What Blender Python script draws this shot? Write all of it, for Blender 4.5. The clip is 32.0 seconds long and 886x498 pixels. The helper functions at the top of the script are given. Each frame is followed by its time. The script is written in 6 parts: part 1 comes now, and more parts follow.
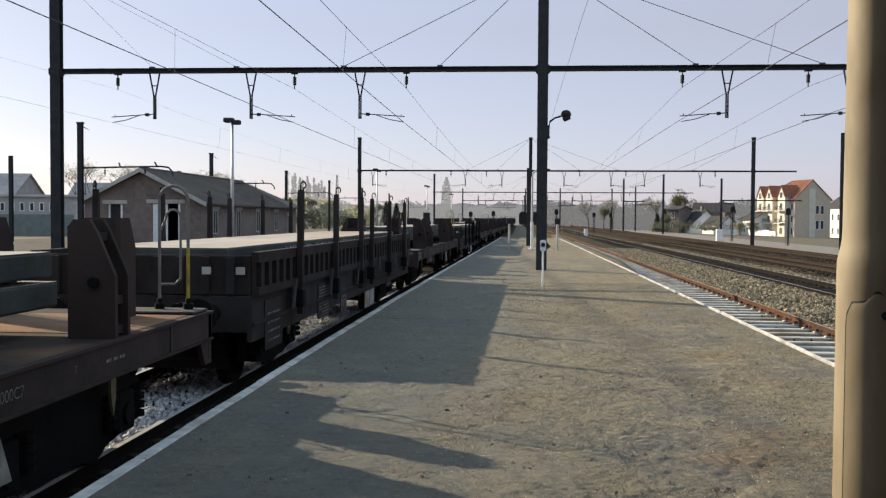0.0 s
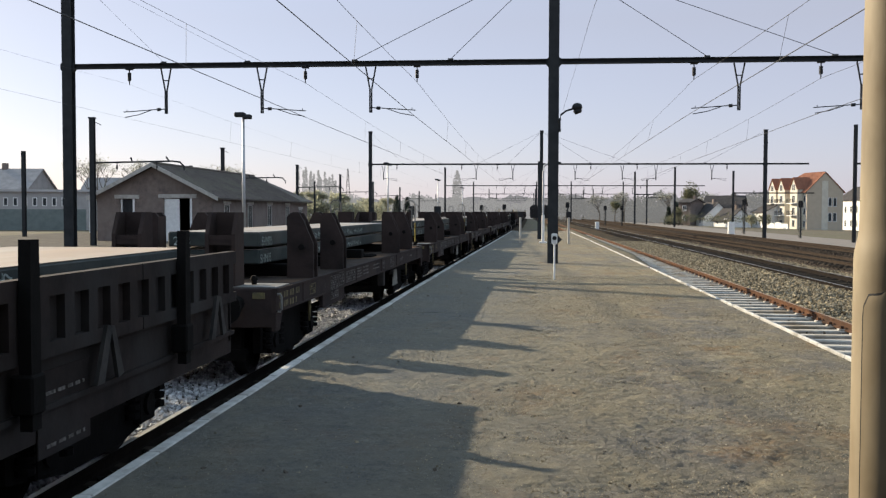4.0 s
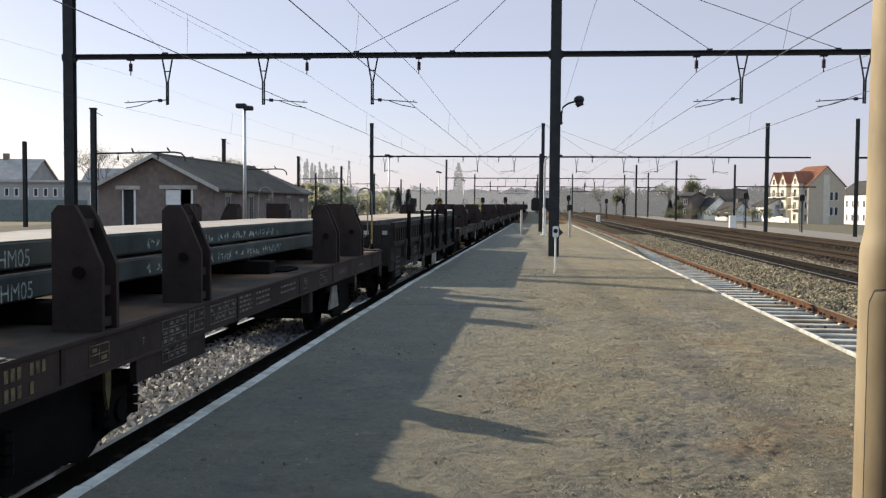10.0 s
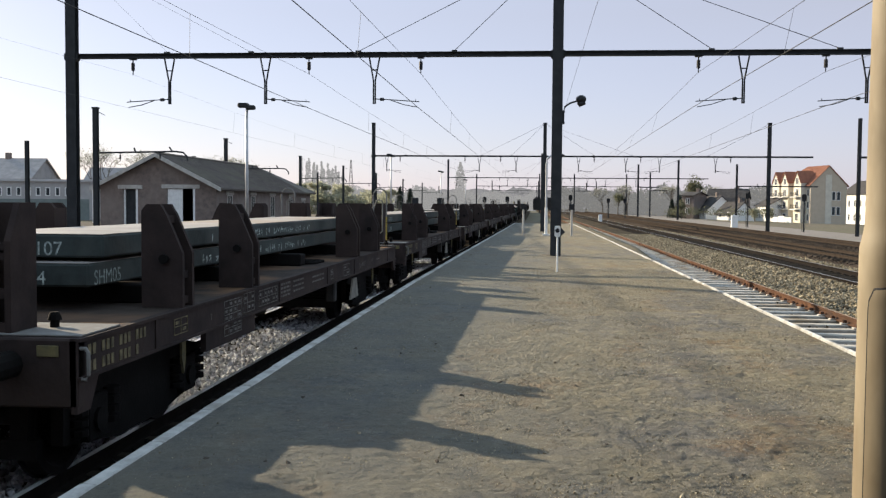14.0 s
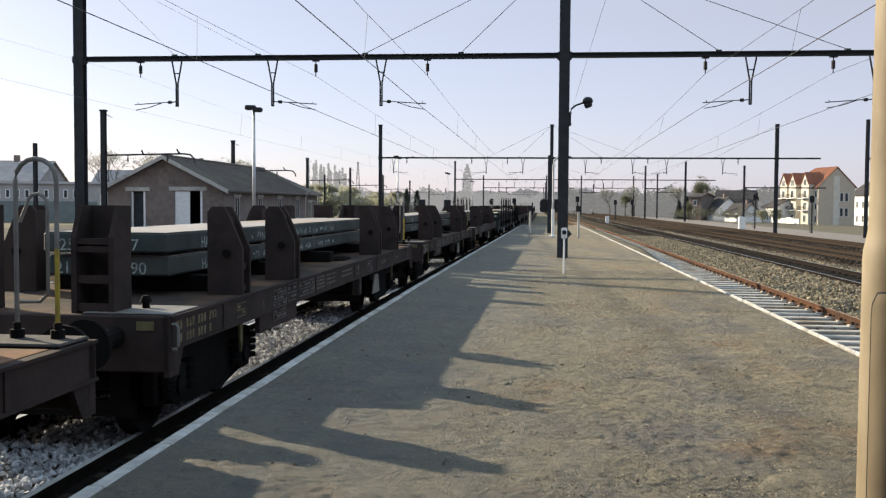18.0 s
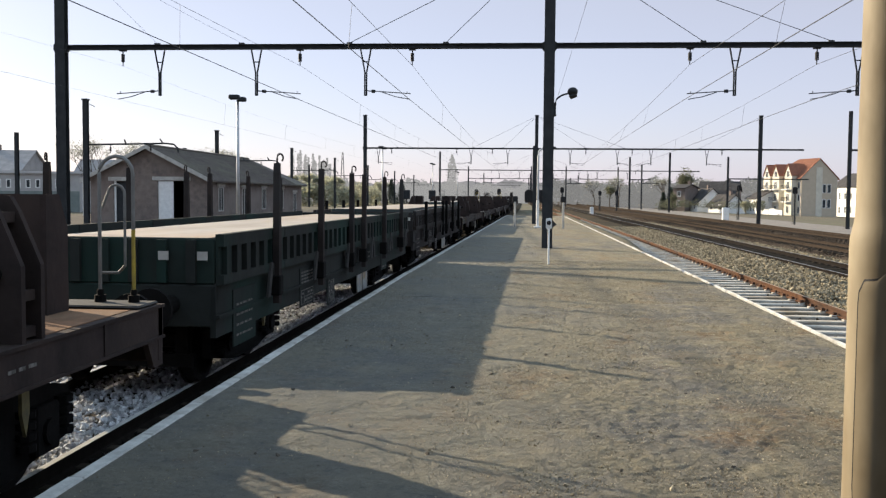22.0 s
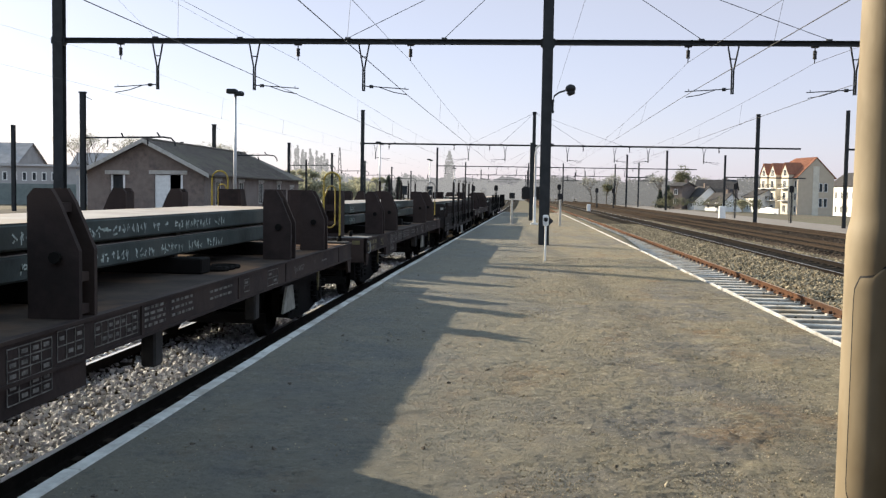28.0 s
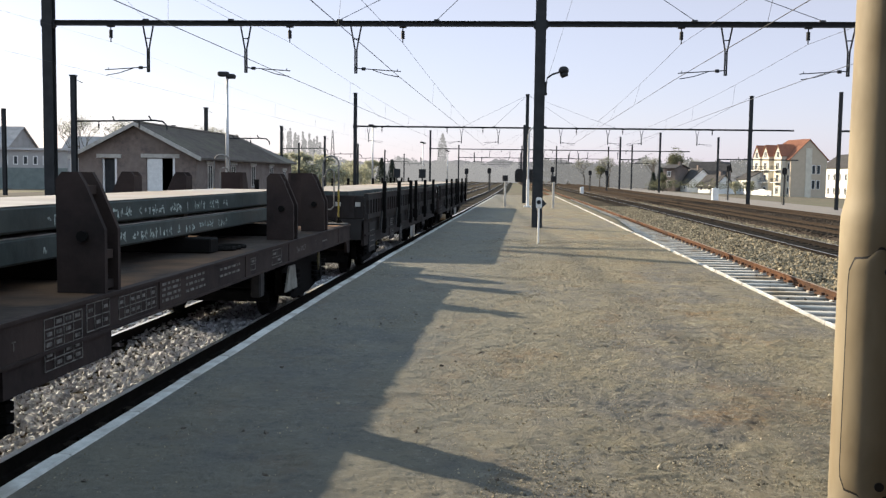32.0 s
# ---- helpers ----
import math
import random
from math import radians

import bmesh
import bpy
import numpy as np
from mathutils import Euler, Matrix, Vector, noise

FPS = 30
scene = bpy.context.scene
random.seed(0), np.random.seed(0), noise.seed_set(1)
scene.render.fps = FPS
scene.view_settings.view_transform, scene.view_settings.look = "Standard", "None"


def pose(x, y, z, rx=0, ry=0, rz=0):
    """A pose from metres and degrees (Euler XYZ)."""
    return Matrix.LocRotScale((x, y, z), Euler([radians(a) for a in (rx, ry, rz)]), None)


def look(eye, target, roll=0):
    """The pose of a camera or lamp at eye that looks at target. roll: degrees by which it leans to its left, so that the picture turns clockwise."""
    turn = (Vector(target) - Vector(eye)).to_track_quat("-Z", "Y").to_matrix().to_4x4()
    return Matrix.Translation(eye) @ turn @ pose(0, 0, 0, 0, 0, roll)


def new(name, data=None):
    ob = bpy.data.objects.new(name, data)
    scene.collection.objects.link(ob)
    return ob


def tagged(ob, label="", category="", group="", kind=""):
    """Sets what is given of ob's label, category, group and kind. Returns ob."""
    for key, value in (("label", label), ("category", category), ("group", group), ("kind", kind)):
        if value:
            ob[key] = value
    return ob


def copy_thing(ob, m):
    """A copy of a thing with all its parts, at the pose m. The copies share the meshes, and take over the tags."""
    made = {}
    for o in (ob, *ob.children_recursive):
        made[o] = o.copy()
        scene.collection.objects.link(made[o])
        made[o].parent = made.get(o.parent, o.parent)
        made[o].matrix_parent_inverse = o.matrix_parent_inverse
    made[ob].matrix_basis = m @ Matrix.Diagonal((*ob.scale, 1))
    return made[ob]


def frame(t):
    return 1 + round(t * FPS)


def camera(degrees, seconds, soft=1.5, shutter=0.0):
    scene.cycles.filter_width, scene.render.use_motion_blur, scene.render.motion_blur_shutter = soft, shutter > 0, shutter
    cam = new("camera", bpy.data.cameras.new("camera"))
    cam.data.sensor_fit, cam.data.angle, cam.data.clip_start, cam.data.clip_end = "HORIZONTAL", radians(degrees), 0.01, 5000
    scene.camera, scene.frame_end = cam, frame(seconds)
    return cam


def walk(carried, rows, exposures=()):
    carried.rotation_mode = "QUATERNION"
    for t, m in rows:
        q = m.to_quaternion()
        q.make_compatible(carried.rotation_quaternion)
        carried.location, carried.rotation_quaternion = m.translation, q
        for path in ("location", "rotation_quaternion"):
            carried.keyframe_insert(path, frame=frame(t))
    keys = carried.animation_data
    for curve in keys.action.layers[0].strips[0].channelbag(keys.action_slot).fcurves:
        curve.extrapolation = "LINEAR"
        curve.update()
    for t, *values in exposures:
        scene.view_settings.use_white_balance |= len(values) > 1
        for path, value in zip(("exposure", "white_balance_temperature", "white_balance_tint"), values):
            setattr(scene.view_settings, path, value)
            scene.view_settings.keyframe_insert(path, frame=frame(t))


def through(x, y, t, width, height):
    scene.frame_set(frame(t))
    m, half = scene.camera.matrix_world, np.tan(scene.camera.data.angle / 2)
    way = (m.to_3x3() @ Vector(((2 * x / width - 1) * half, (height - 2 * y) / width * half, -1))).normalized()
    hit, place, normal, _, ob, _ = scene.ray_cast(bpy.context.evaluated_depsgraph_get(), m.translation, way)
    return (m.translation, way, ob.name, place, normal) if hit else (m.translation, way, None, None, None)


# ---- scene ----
cam = camera(49.5, 32.0, soft=1.3)
PATH = [
    (0, pose(0.003, -0.002, 1.699, 88.14, -0.34, 4.35)),
    (0.5, pose(0.003, -0.005, 1.699, 88.24, -0.18, 4.32)),
    (1, pose(0.005, -0.011, 1.700, 88.28, -0.08, 4.37)),
    (1.5, pose(0.004, 0.005, 1.698, 88.28, -0.36, 4.50)),
    (2, pose(0.004, -0.003, 1.698, 88.13, -0.45, 4.49)),
    (2.5, pose(-0.001, -0.011, 1.700, 87.95, -0.33, 4.70)),
    (3, pose(-0.001, -0.008, 1.702, 88.04, -0.38, 4.92)),
    (3.5, pose(-0.006, -0.008, 1.698, 87.91, -0.16, 5.03)),
    (5.5, pose(-0.003, 0.005, 1.703, 87.61, -0.21, 4.90)),
    (6, pose(-0.001, 0.002, 1.700, 87.61, -0.20, 5.01)),
    (6.5, pose(-0.011, -0.009, 1.700, 87.30, -0.38, 4.98)),
    (7, pose(-0.010, 0.002, 1.699, 87.34, -0.37, 5.03)),
    (7.5, pose(-0.002, 0.003, 1.699, 87.50, -0.15, 4.81)),
    (8, pose(0.003, 0.005, 1.698, 87.58, -0.15, 4.54)),
    (8.5, pose(-0.004, -0.007, 1.701, 87.32, -0.27, 4.76)),
    (9, pose(0.001, 0.012, 1.702, 87.26, -0.14, 4.81)),
    (9.5, pose(-0.007, 0.012, 1.700, 87.19, -0.61, 5.00)),
    (10, pose(-0.009, 0.013, 1.700, 87.30, -0.41, 5.06)),
    (10.5, pose(-0.004, 0.015, 1.702, 87.33, -0.32, 5.11)),
    (11, pose(-0.003, 0.002, 1.702, 87.60, -0.29, 5.18)),
    (11.5, pose(-0.007, -0.013, 1.701, 87.58, -0.38, 5.17)),
    (12, pose(-0.000, -0.004, 1.701, 87.53, -0.47, 5.38)),
    (12.5, pose(-0.009, -0.023, 1.702, 87.50, -0.55, 5.35)),
    (13, pose(-0.003, -0.009, 1.701, 87.47, -0.35, 5.34)),
    (13.5, pose(-0.003, 0.002, 1.698, 87.21, -0.45, 5.25)),
    (14, pose(-0.010, -0.004, 1.699, 87.27, -0.45, 5.17)),
    (14.5, pose(-0.010, 0.007, 1.698, 87.08, -0.27, 5.17)),
    (16.5, pose(-0.011, -0.025, 1.706, 86.81, -0.45, 5.73)),
    (17, pose(-0.015, -0.017, 1.704, 86.99, -0.60, 5.57)),
    (17.5, pose(-0.004, -0.004, 1.703, 87.31, -0.09, 5.47)),
    (18, pose(-0.005, -0.017, 1.705, 87.37, -0.38, 5.58)),
    (18.5, pose(-0.003, -0.031, 1.702, 87.41, -0.35, 5.51)),
    (19, pose(-0.003, -0.011, 1.699, 87.28, -0.31, 5.10)),
    (19.5, pose(-0.008, -0.012, 1.699, 86.98, -0.45, 5.04)),
    (20, pose(-0.009, -0.001, 1.697, 87.04, -0.53, 4.81)),
    (20.5, pose(-0.009, -0.003, 1.697, 87.01, -0.73, 4.89)),
    (21, pose(-0.010, 0.002, 1.697, 86.83, -0.73, 4.89)),
    (21.5, pose(-0.008, 0.002, 1.698, 86.96, -0.64, 4.66)),
    (22, pose(-0.003, 0.017, 1.695, 86.82, -0.49, 4.68)),
    (22.5, pose(-0.006, 0.016, 1.695, 86.72, -0.70, 4.80)),
    (23, pose(-0.008, 0.013, 1.695, 86.65, -0.61, 4.82)),
    (23.5, pose(-0.002, 0.027, 1.697, 86.86, 0.14, 4.72)),
    (24, pose(-0.010, 0.007, 1.696, 86.84, -0.33, 4.64)),
    (24.5, pose(-0.005, 0.029, 1.692, 86.67, -0.51, 4.63)),
    (25, pose(-0.011, 0.012, 1.692, 86.66, -0.84, 4.49)),
    (25.5, pose(-0.010, 0.013, 1.695, 86.62, -1.03, 4.63)),
    (27.5, pose(-0.006, 0.017, 1.692, 86.49, -1.11, 4.57)),
    (28, pose(-0.008, 0.003, 1.691, 86.59, -0.95, 4.50)),
    (28.5, pose(-0.001, 0.019, 1.691, 86.38, -0.75, 4.38)),
    (29, pose(0.002, 0.027, 1.688, 86.19, -0.97, 4.27)),
    (29.5, pose(-0.007, 0.021, 1.690, 86.21, -1.16, 4.23)),
    (30, pose(-0.004, 0.043, 1.688, 85.98, -0.96, 4.02)),
    (30.5, pose(-0.011, 0.034, 1.690, 85.88, -1.01, 4.12)),
    (31, pose(0.000, 0.052, 1.686, 85.67, -0.98, 4.16)),
    (31.5, pose(-0.002, 0.043, 1.686, 85.45, -1.19, 4.12)),
    (32, pose(-0.000, 0.040, 1.687, 85.58, -0.79, 4.10)),
]
walk(cam, PATH, exposures=[(0, 0.80), (11, 0.89), (19, 0.96), (25, 1.04), (32, 1.12)])

# ---- world, sun ----
SUN_AZ, SUN_EL = math.radians(-57.0), math.radians(21.5)
world = bpy.data.worlds.new("sky")
scene.world = world
world.use_nodes = True
wn, wl = world.node_tree.nodes, world.node_tree.links
wn.clear()
sky = wn.new("ShaderNodeTexSky")
sky.sky_type = "NISHITA"
sky.sun_disc = False
sky.sun_elevation, sky.sun_rotation = SUN_EL, SUN_AZ
sky.air_density, sky.dust_density, sky.ozone_density = 1.0, 0.7, 3.0
wbg = wn.new("ShaderNodeBackground")
wbg.inputs["Strength"].default_value = 0.04
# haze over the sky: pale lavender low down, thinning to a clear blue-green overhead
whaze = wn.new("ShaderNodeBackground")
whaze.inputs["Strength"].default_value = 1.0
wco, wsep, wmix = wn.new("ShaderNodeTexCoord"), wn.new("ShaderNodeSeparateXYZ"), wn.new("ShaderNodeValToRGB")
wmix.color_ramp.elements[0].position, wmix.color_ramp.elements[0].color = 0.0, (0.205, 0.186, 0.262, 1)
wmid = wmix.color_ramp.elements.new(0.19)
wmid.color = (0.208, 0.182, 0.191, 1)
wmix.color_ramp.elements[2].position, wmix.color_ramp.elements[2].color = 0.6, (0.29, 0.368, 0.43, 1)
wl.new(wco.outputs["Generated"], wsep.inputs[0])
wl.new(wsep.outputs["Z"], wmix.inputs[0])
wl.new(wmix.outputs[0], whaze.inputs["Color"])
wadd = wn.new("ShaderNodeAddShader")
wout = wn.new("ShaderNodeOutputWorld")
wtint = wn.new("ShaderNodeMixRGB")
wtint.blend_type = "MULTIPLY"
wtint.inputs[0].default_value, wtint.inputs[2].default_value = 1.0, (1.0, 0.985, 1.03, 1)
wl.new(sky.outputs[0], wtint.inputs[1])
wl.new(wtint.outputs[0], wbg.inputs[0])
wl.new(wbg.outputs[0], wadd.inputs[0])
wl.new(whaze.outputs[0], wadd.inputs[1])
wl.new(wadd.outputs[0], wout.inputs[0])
sun = new("sun", bpy.data.lights.new("sun", "SUN"))
sun.data.energy, sun.data.angle, sun.data.color = 4.9, math.radians(0.6), (1.0, 0.845, 0.62)
SUN_DIR = Vector((math.sin(SUN_AZ) * math.cos(SUN_EL), math.cos(SUN_AZ) * math.cos(SUN_EL), math.sin(SUN_EL)))
sun.matrix_world = look(SUN_DIR * 60, (0, 0, 0))


# ---- materials ----
def mat(name, c1, c2=None, scale=4.0, rough=0.8, bump=0.15, metal=0.0, fine=8.0, c3=None, s3=0.6, spread=(0.35, 0.65), island=0.0, bdist=0.02, stretch=(1, 1, 1), spec=0.25):
    """Two scales of variation: c1 to c2 by grain, c3 in broad patches, and a fine bump."""
    m = bpy.data.materials.new(name)
    m.use_nodes = True
    n, l = m.node_tree.nodes, m.node_tree.links
    b = n["Principled BSDF"]
    b.inputs["Roughness"].default_value, b.inputs["Metallic"].default_value = rough, metal
    b.inputs["Specular IOR Level"].default_value = spec
    c2 = c2 or tuple(v * 0.7 for v in c1)
    geo = n.new("ShaderNodeTexCoord")
    mp = n.new("ShaderNodeMapping")
    mp.inputs["Scale"].default_value = stretch
    info = n.new("ShaderNodeObjectInfo")
    add = n.new("ShaderNodeVectorMath")
    add.operation = "MULTIPLY_ADD"
    add.inputs[1].default_value = (1, 1, 1)
    comb = n.new("ShaderNodeCombineXYZ")
    mul = n.new("ShaderNodeMath")
    mul.operation = "MULTIPLY"
    mul.inputs[1].default_value = 37.0
    l.new(info.outputs["Random"], mul.inputs[0])
    l.new(mul.outputs[0], comb.inputs[0])
    l.new(mul.outputs[0], comb.inputs[1])
    l.new(geo.outputs["Object"], add.inputs[0])
    l.new(comb.outputs[0], add.inputs[2])
    l.new(add.outputs[0], mp.inputs[0])
    tex = n.new("ShaderNodeTexNoise")
    tex.inputs["Scale"].default_value, tex.inputs["Detail"].default_value, tex.inputs["Roughness"].default_value = scale, 6.0, 0.65
    l.new(mp.outputs[0], tex.inputs["Vector"])
    ramp = n.new("ShaderNodeValToRGB")
    ramp.color_ramp.elements[0].position, ramp.color_ramp.elements[1].position = spread
    ramp.color_ramp.elements[0].color, ramp.color_ramp.elements[1].color = (*c1, 1), (*c2, 1)
    l.new(tex.outputs["Fac"], ramp.inputs[0])
    col = ramp.outputs[0]
    if c3:
        t3 = n.new("ShaderNodeTexNoise")
        t3.inputs["Scale"].default_value, t3.inputs["Detail"].default_value = s3, 4.0
        l.new(mp.outputs[0], t3.inputs["Vector"])
        r3 = n.new("ShaderNodeValToRGB")
        r3.color_ramp.elements[0].position, r3.color_ramp.elements[1].position = 0.48, 0.68
        r3.color_ramp.elements[0].color, r3.color_ramp.elements[1].color = (0, 0, 0, 1), (1, 1, 1, 1)
        l.new(t3.outputs["Fac"], r3.inputs[0])
        mx = n.new("ShaderNodeMixRGB")
        mx.inputs[2].default_value = (*c3, 1)
        l.new(r3.outputs[0], mx.inputs[0])
        l.new(col, mx.inputs[1])
        col = mx.outputs[0]
    if island:
        g = n.new("ShaderNodeNewGeometry")
        hsv = n.new("ShaderNodeHueSaturation")
        mr = n.new("ShaderNodeMapRange")
        mr.inputs["To Min"].default_value, mr.inputs["To Max"].default_value = 1 - island, 1 + island
        l.new(g.outputs["Random Per Island"], mr.inputs["Value"])
        l.new(mr.outputs[0], hsv.inputs["Value"])
        l.new(col, hsv.inputs["Color"])
        col = hsv.outputs[0]
    l.new(col, b.inputs["Base Color"])
    if bump:
        tf = n.new("ShaderNodeTexNoise")
        tf.inputs["Scale"].default_value, tf.inputs["Detail"].default_value = scale * fine, 5.0
        l.new(mp.outputs[0], tf.inputs["Vector"])
        bp = n.new("ShaderNodeBump")
        bp.inputs["Strength"].default_value, bp.inputs["Distance"].default_value = bump, bdist
        l.new(tf.outputs["Fac"], bp.inputs["Height"])
        l.new(bp.outputs[0], b.inputs["Normal"])
    return m


def platform_mat():
    """Trodden cinders and sand: khaki crust, grey cinder patches, rust-brown stains, dark specks, crumbled edges."""
    m = bpy.data.materials.new("platform_grit")
    m.use_nodes = True
    n, l = m.node_tree.nodes, m.node_tree.links
    b = n["Principled BSDF"]
    b.inputs["Roughness"].default_value, b.inputs["Specular IOR Level"].default_value = 0.97, 0.08
    co = n.new("ShaderNodeTexCoord").outputs["Object"]

    def tex(scale, detail, rough, off, stretch=(1, 1, 1)):
        mp = n.new("ShaderNodeMapping")
        mp.inputs["Location"].default_value, mp.inputs["Scale"].default_value = (off, off * 1.7, off * 0.3), stretch
        l.new(co, mp.inputs[0])
        t = n.new("ShaderNodeTexNoise")
        t.inputs["Scale"].default_value, t.inputs["Detail"].default_value, t.inputs["Roughness"].default_value = scale, detail, rough
        l.new(mp.outputs[0], t.inputs["Vector"])
        return t.outputs["Fac"]

    def ramp(v, lo, hi, top=1.0):
        r = n.new("ShaderNodeMapRange")
        r.inputs["From Min"].default_value, r.inputs["From Max"].default_value, r.inputs["To Max"].default_value = lo, hi, top
        l.new(v, r.inputs["Value"])
        return r.outputs[0]

    def blend(fac, a, c):
        mx = n.new("ShaderNodeMixRGB")
        l.new(fac, mx.inputs[0])
        l.new(a, mx.inputs[1])
        mx.inputs[2].default_value = (*c, 1)
        return mx.outputs[0]
    base = n.new("ShaderNodeRGB")
    base.outputs[0].default_value = (0.228, 0.196, 0.136, 1)
    col = base.outputs[0]
    col = blend(ramp(tex(0.5, 6, 0.65, 3.0, (1, 0.6, 1)), 0.45, 0.6, 0.9), col, (0.158, 0.148, 0.135))
    col = blend(ramp(tex(1.9, 8, 0.75, 9.0), 0.47, 0.64, 0.8), col, (0.285, 0.248, 0.168))
    col = blend(ramp(tex(0.8, 9, 0.78, 21.0, (1, 0.7, 1)), 0.53, 0.65, 0.75), col, (0.225, 0.142, 0.075))
    col = blend(ramp(tex(4.5, 9, 0.82, 33.0), 0.53, 0.64, 0.8), col, (0.085, 0.08, 0.072))
    col = blend(ramp(tex(16.0, 6, 0.85, 41.0), 0.54, 0.66, 0.75), col, (0.05, 0.047, 0.042))
    col = blend(ramp(tex(12.0, 7, 0.85, 47.0), 0.54, 0.66, 0.8), col, (0.4, 0.37, 0.29))
    # blue-grey of the train's shade painted along its edge, breaking up towards the middle
    sx = n.new("ShaderNodeSeparateXYZ")
    l.new(co, sx.inputs[0])
    wob = n.new("ShaderNodeMath")
    wob.operation = "MULTIPLY_ADD"
    wob.inputs[1].default_value = 2.2
    l.new(tex(0.9, 6, 0.7, 83.0), wob.inputs[0])
    l.new(sx.outputs[0], wob.inputs[2])
    col = blend(ramp(wob.outputs[0], 2.7, 0.2, 0.58), col, (0.143, 0.151, 0.146))
    # darker streak that wanders off along the platform
    off = n.new("ShaderNodeMath")
    off.operation = "MULTIPLY_ADD"
    off.inputs[1].default_value = 0.0448
    l.new(sx.outputs[1], off.inputs[0])
    l.new(sx.outputs[0], off.inputs[2])
    sway = n.new("ShaderNodeMath")
    sway.operation = "MULTIPLY_ADD"
    sway.inputs[1].default_value = 0.9
    l.new(tex(0.7, 6, 0.75, 91.0), sway.inputs[0])
    l.new(off.outputs[0], sway.inputs[2])
    away = n.new("ShaderNodeMath")
    away.operation = "SUBTRACT"
    away.inputs[1].default_value = 2.24 + 0.45
    l.new(sway.outputs[0], away.inputs[0])
    size = n.new("ShaderNodeMath")
    size.operation = "ABSOLUTE"
    l.new(away.outputs[0], size.inputs[0])
    col = blend(ramp(size.outputs[0], 0.34, 0.02, 0.5), col, (0.1, 0.098, 0.09))
    l.new(col, b.inputs["Base Color"])
    # height: crumbled crust edges over loose grit
    crust = ramp(tex(2.2, 9, 0.72, 60.0, (1, 0.7, 1)), 0.44, 0.58)
    grit = tex(34.0, 8, 0.9, 71.0)
    mul = n.new("ShaderNodeMath")
    mul.operation = "MULTIPLY_ADD"
    mul.inputs[1].default_value = 0.9
    l.new(crust, mul.inputs[0])
    l.new(grit, mul.inputs[2])
    bp = n.new("ShaderNodeBump")
    bp.inputs["Strength"].default_value, bp.inputs["Distance"].default_value = 0.9, 0.03
    l.new(mul.outputs[0], bp.inputs["Height"])
    l.new(bp.outputs[0], b.inputs["Normal"])
    return m


M_PLATFORM = platform_mat()
M_SAND = mat("sandy_fill", (0.21, 0.18, 0.125), (0.13, 0.112, 0.08), 3.0, 0.95, 0.5, fine=9, c3=(0.12, 0.11, 0.085), s3=0.5, spec=0.02)
M_CRUMB = mat("crumbled_crust", (0.34, 0.295, 0.21), (0.2, 0.172, 0.128), 9.0, 0.97, 0.4, island=0.5, spec=0.05)
# Far roofs: haze put into the base colour, which is paler throughout.
M_FARROOF = mat("haze_paled_roof", (0.34, 0.325, 0.32), (0.25, 0.24, 0.24), 1.0, 0.9, 0.3)
M_EARTH = mat("earth", (0.17, 0.145, 0.105), (0.1, 0.086, 0.065), 1.0, 0.95, 0.6, fine=10, c3=(0.12, 0.12, 0.07), s3=0.08, spec=0.1)
M_BED = mat("ballast_bed", (0.1, 0.087, 0.068), (0.04, 0.035, 0.028), 9.0, 0.95, 1.0, fine=4, c3=(0.1, 0.075, 0.052), s3=0.3, bdist=0.05, spec=0.0)
M_RUSTBED = mat("rusty_bed", (0.07, 0.056, 0.045), (0.038, 0.031, 0.026), 5.0, 0.95, 1.0, fine=5, c3=(0.085, 0.068, 0.053), s3=0.15, bdist=0.05, spec=0.0)
M_STONE = mat("ballast_stone", (0.56, 0.57, 0.59), (0.38, 0.385, 0.4), 12.0, 0.9, 0.3, island=0.45, spec=0.15)
M_STONE2 = mat("ballast_stone_brown", (0.33, 0.28, 0.19), (0.15, 0.125, 0.085), 12.0, 0.9, 0.3, island=0.55, spec=0.1)
# Near-black ballast: the wagons' shade beside the platform, painted into the stones.
M_SHADESTONE = mat("shade_dark_ballast", (0.028, 0.026, 0.024), (0.014, 0.013, 0.012), 10.0, 0.9, 0.3, island=0.5, spec=0.1)
M_COPING = mat("painted_coping", (0.5, 0.5, 0.48), (0.3, 0.3, 0.285), 5.0, 0.8, 0.25, fine=12, c3=(0.22, 0.205, 0.175), s3=1.7)
M_YARD = mat("yard_grit", (0.13, 0.115, 0.095), (0.07, 0.062, 0.054), 1.5, 0.95, 0.5, fine=8, c3=(0.1, 0.09, 0.075), s3=0.2, spec=0.05)
# Platform wall coloured as dark as the shaded gap by the train.
M_SHADEWALL = mat("shade_dark_concrete", (0.06, 0.055, 0.05), (0.03, 0.028, 0.026), 3.0, 0.95, 0.3, spec=0.05)
M_CONC = mat("concrete", (0.5, 0.48, 0.44), (0.34, 0.32, 0.29), 3.0, 0.9, 0.3)
M_SLEEPER = mat("concrete_sleeper", (0.5, 0.47, 0.42), (0.33, 0.31, 0.27), 5.0, 0.9, 0.3, c3=(0.24, 0.19, 0.13), s3=1.3)
M_WOOD_SL = mat("wooden_sleeper", (0.06, 0.05, 0.04), (0.035, 0.03, 0.025), 4.0, 0.95, 0.4, spec=0.02)
M_RAILSIDE = mat("rusty_rail", (0.125, 0.066, 0.04), (0.07, 0.04, 0.028), 5.0, 0.9, 0.2, c3=(0.06, 0.042, 0.034), s3=0.7, spec=0.03)
# Rail sides darkened in colour to match the shade beside the platform.
M_RAILDARK = mat("worn_rail", (0.022, 0.018, 0.0155), (0.013, 0.011, 0.01), 5.0, 0.8, 0.2, spec=0.02)
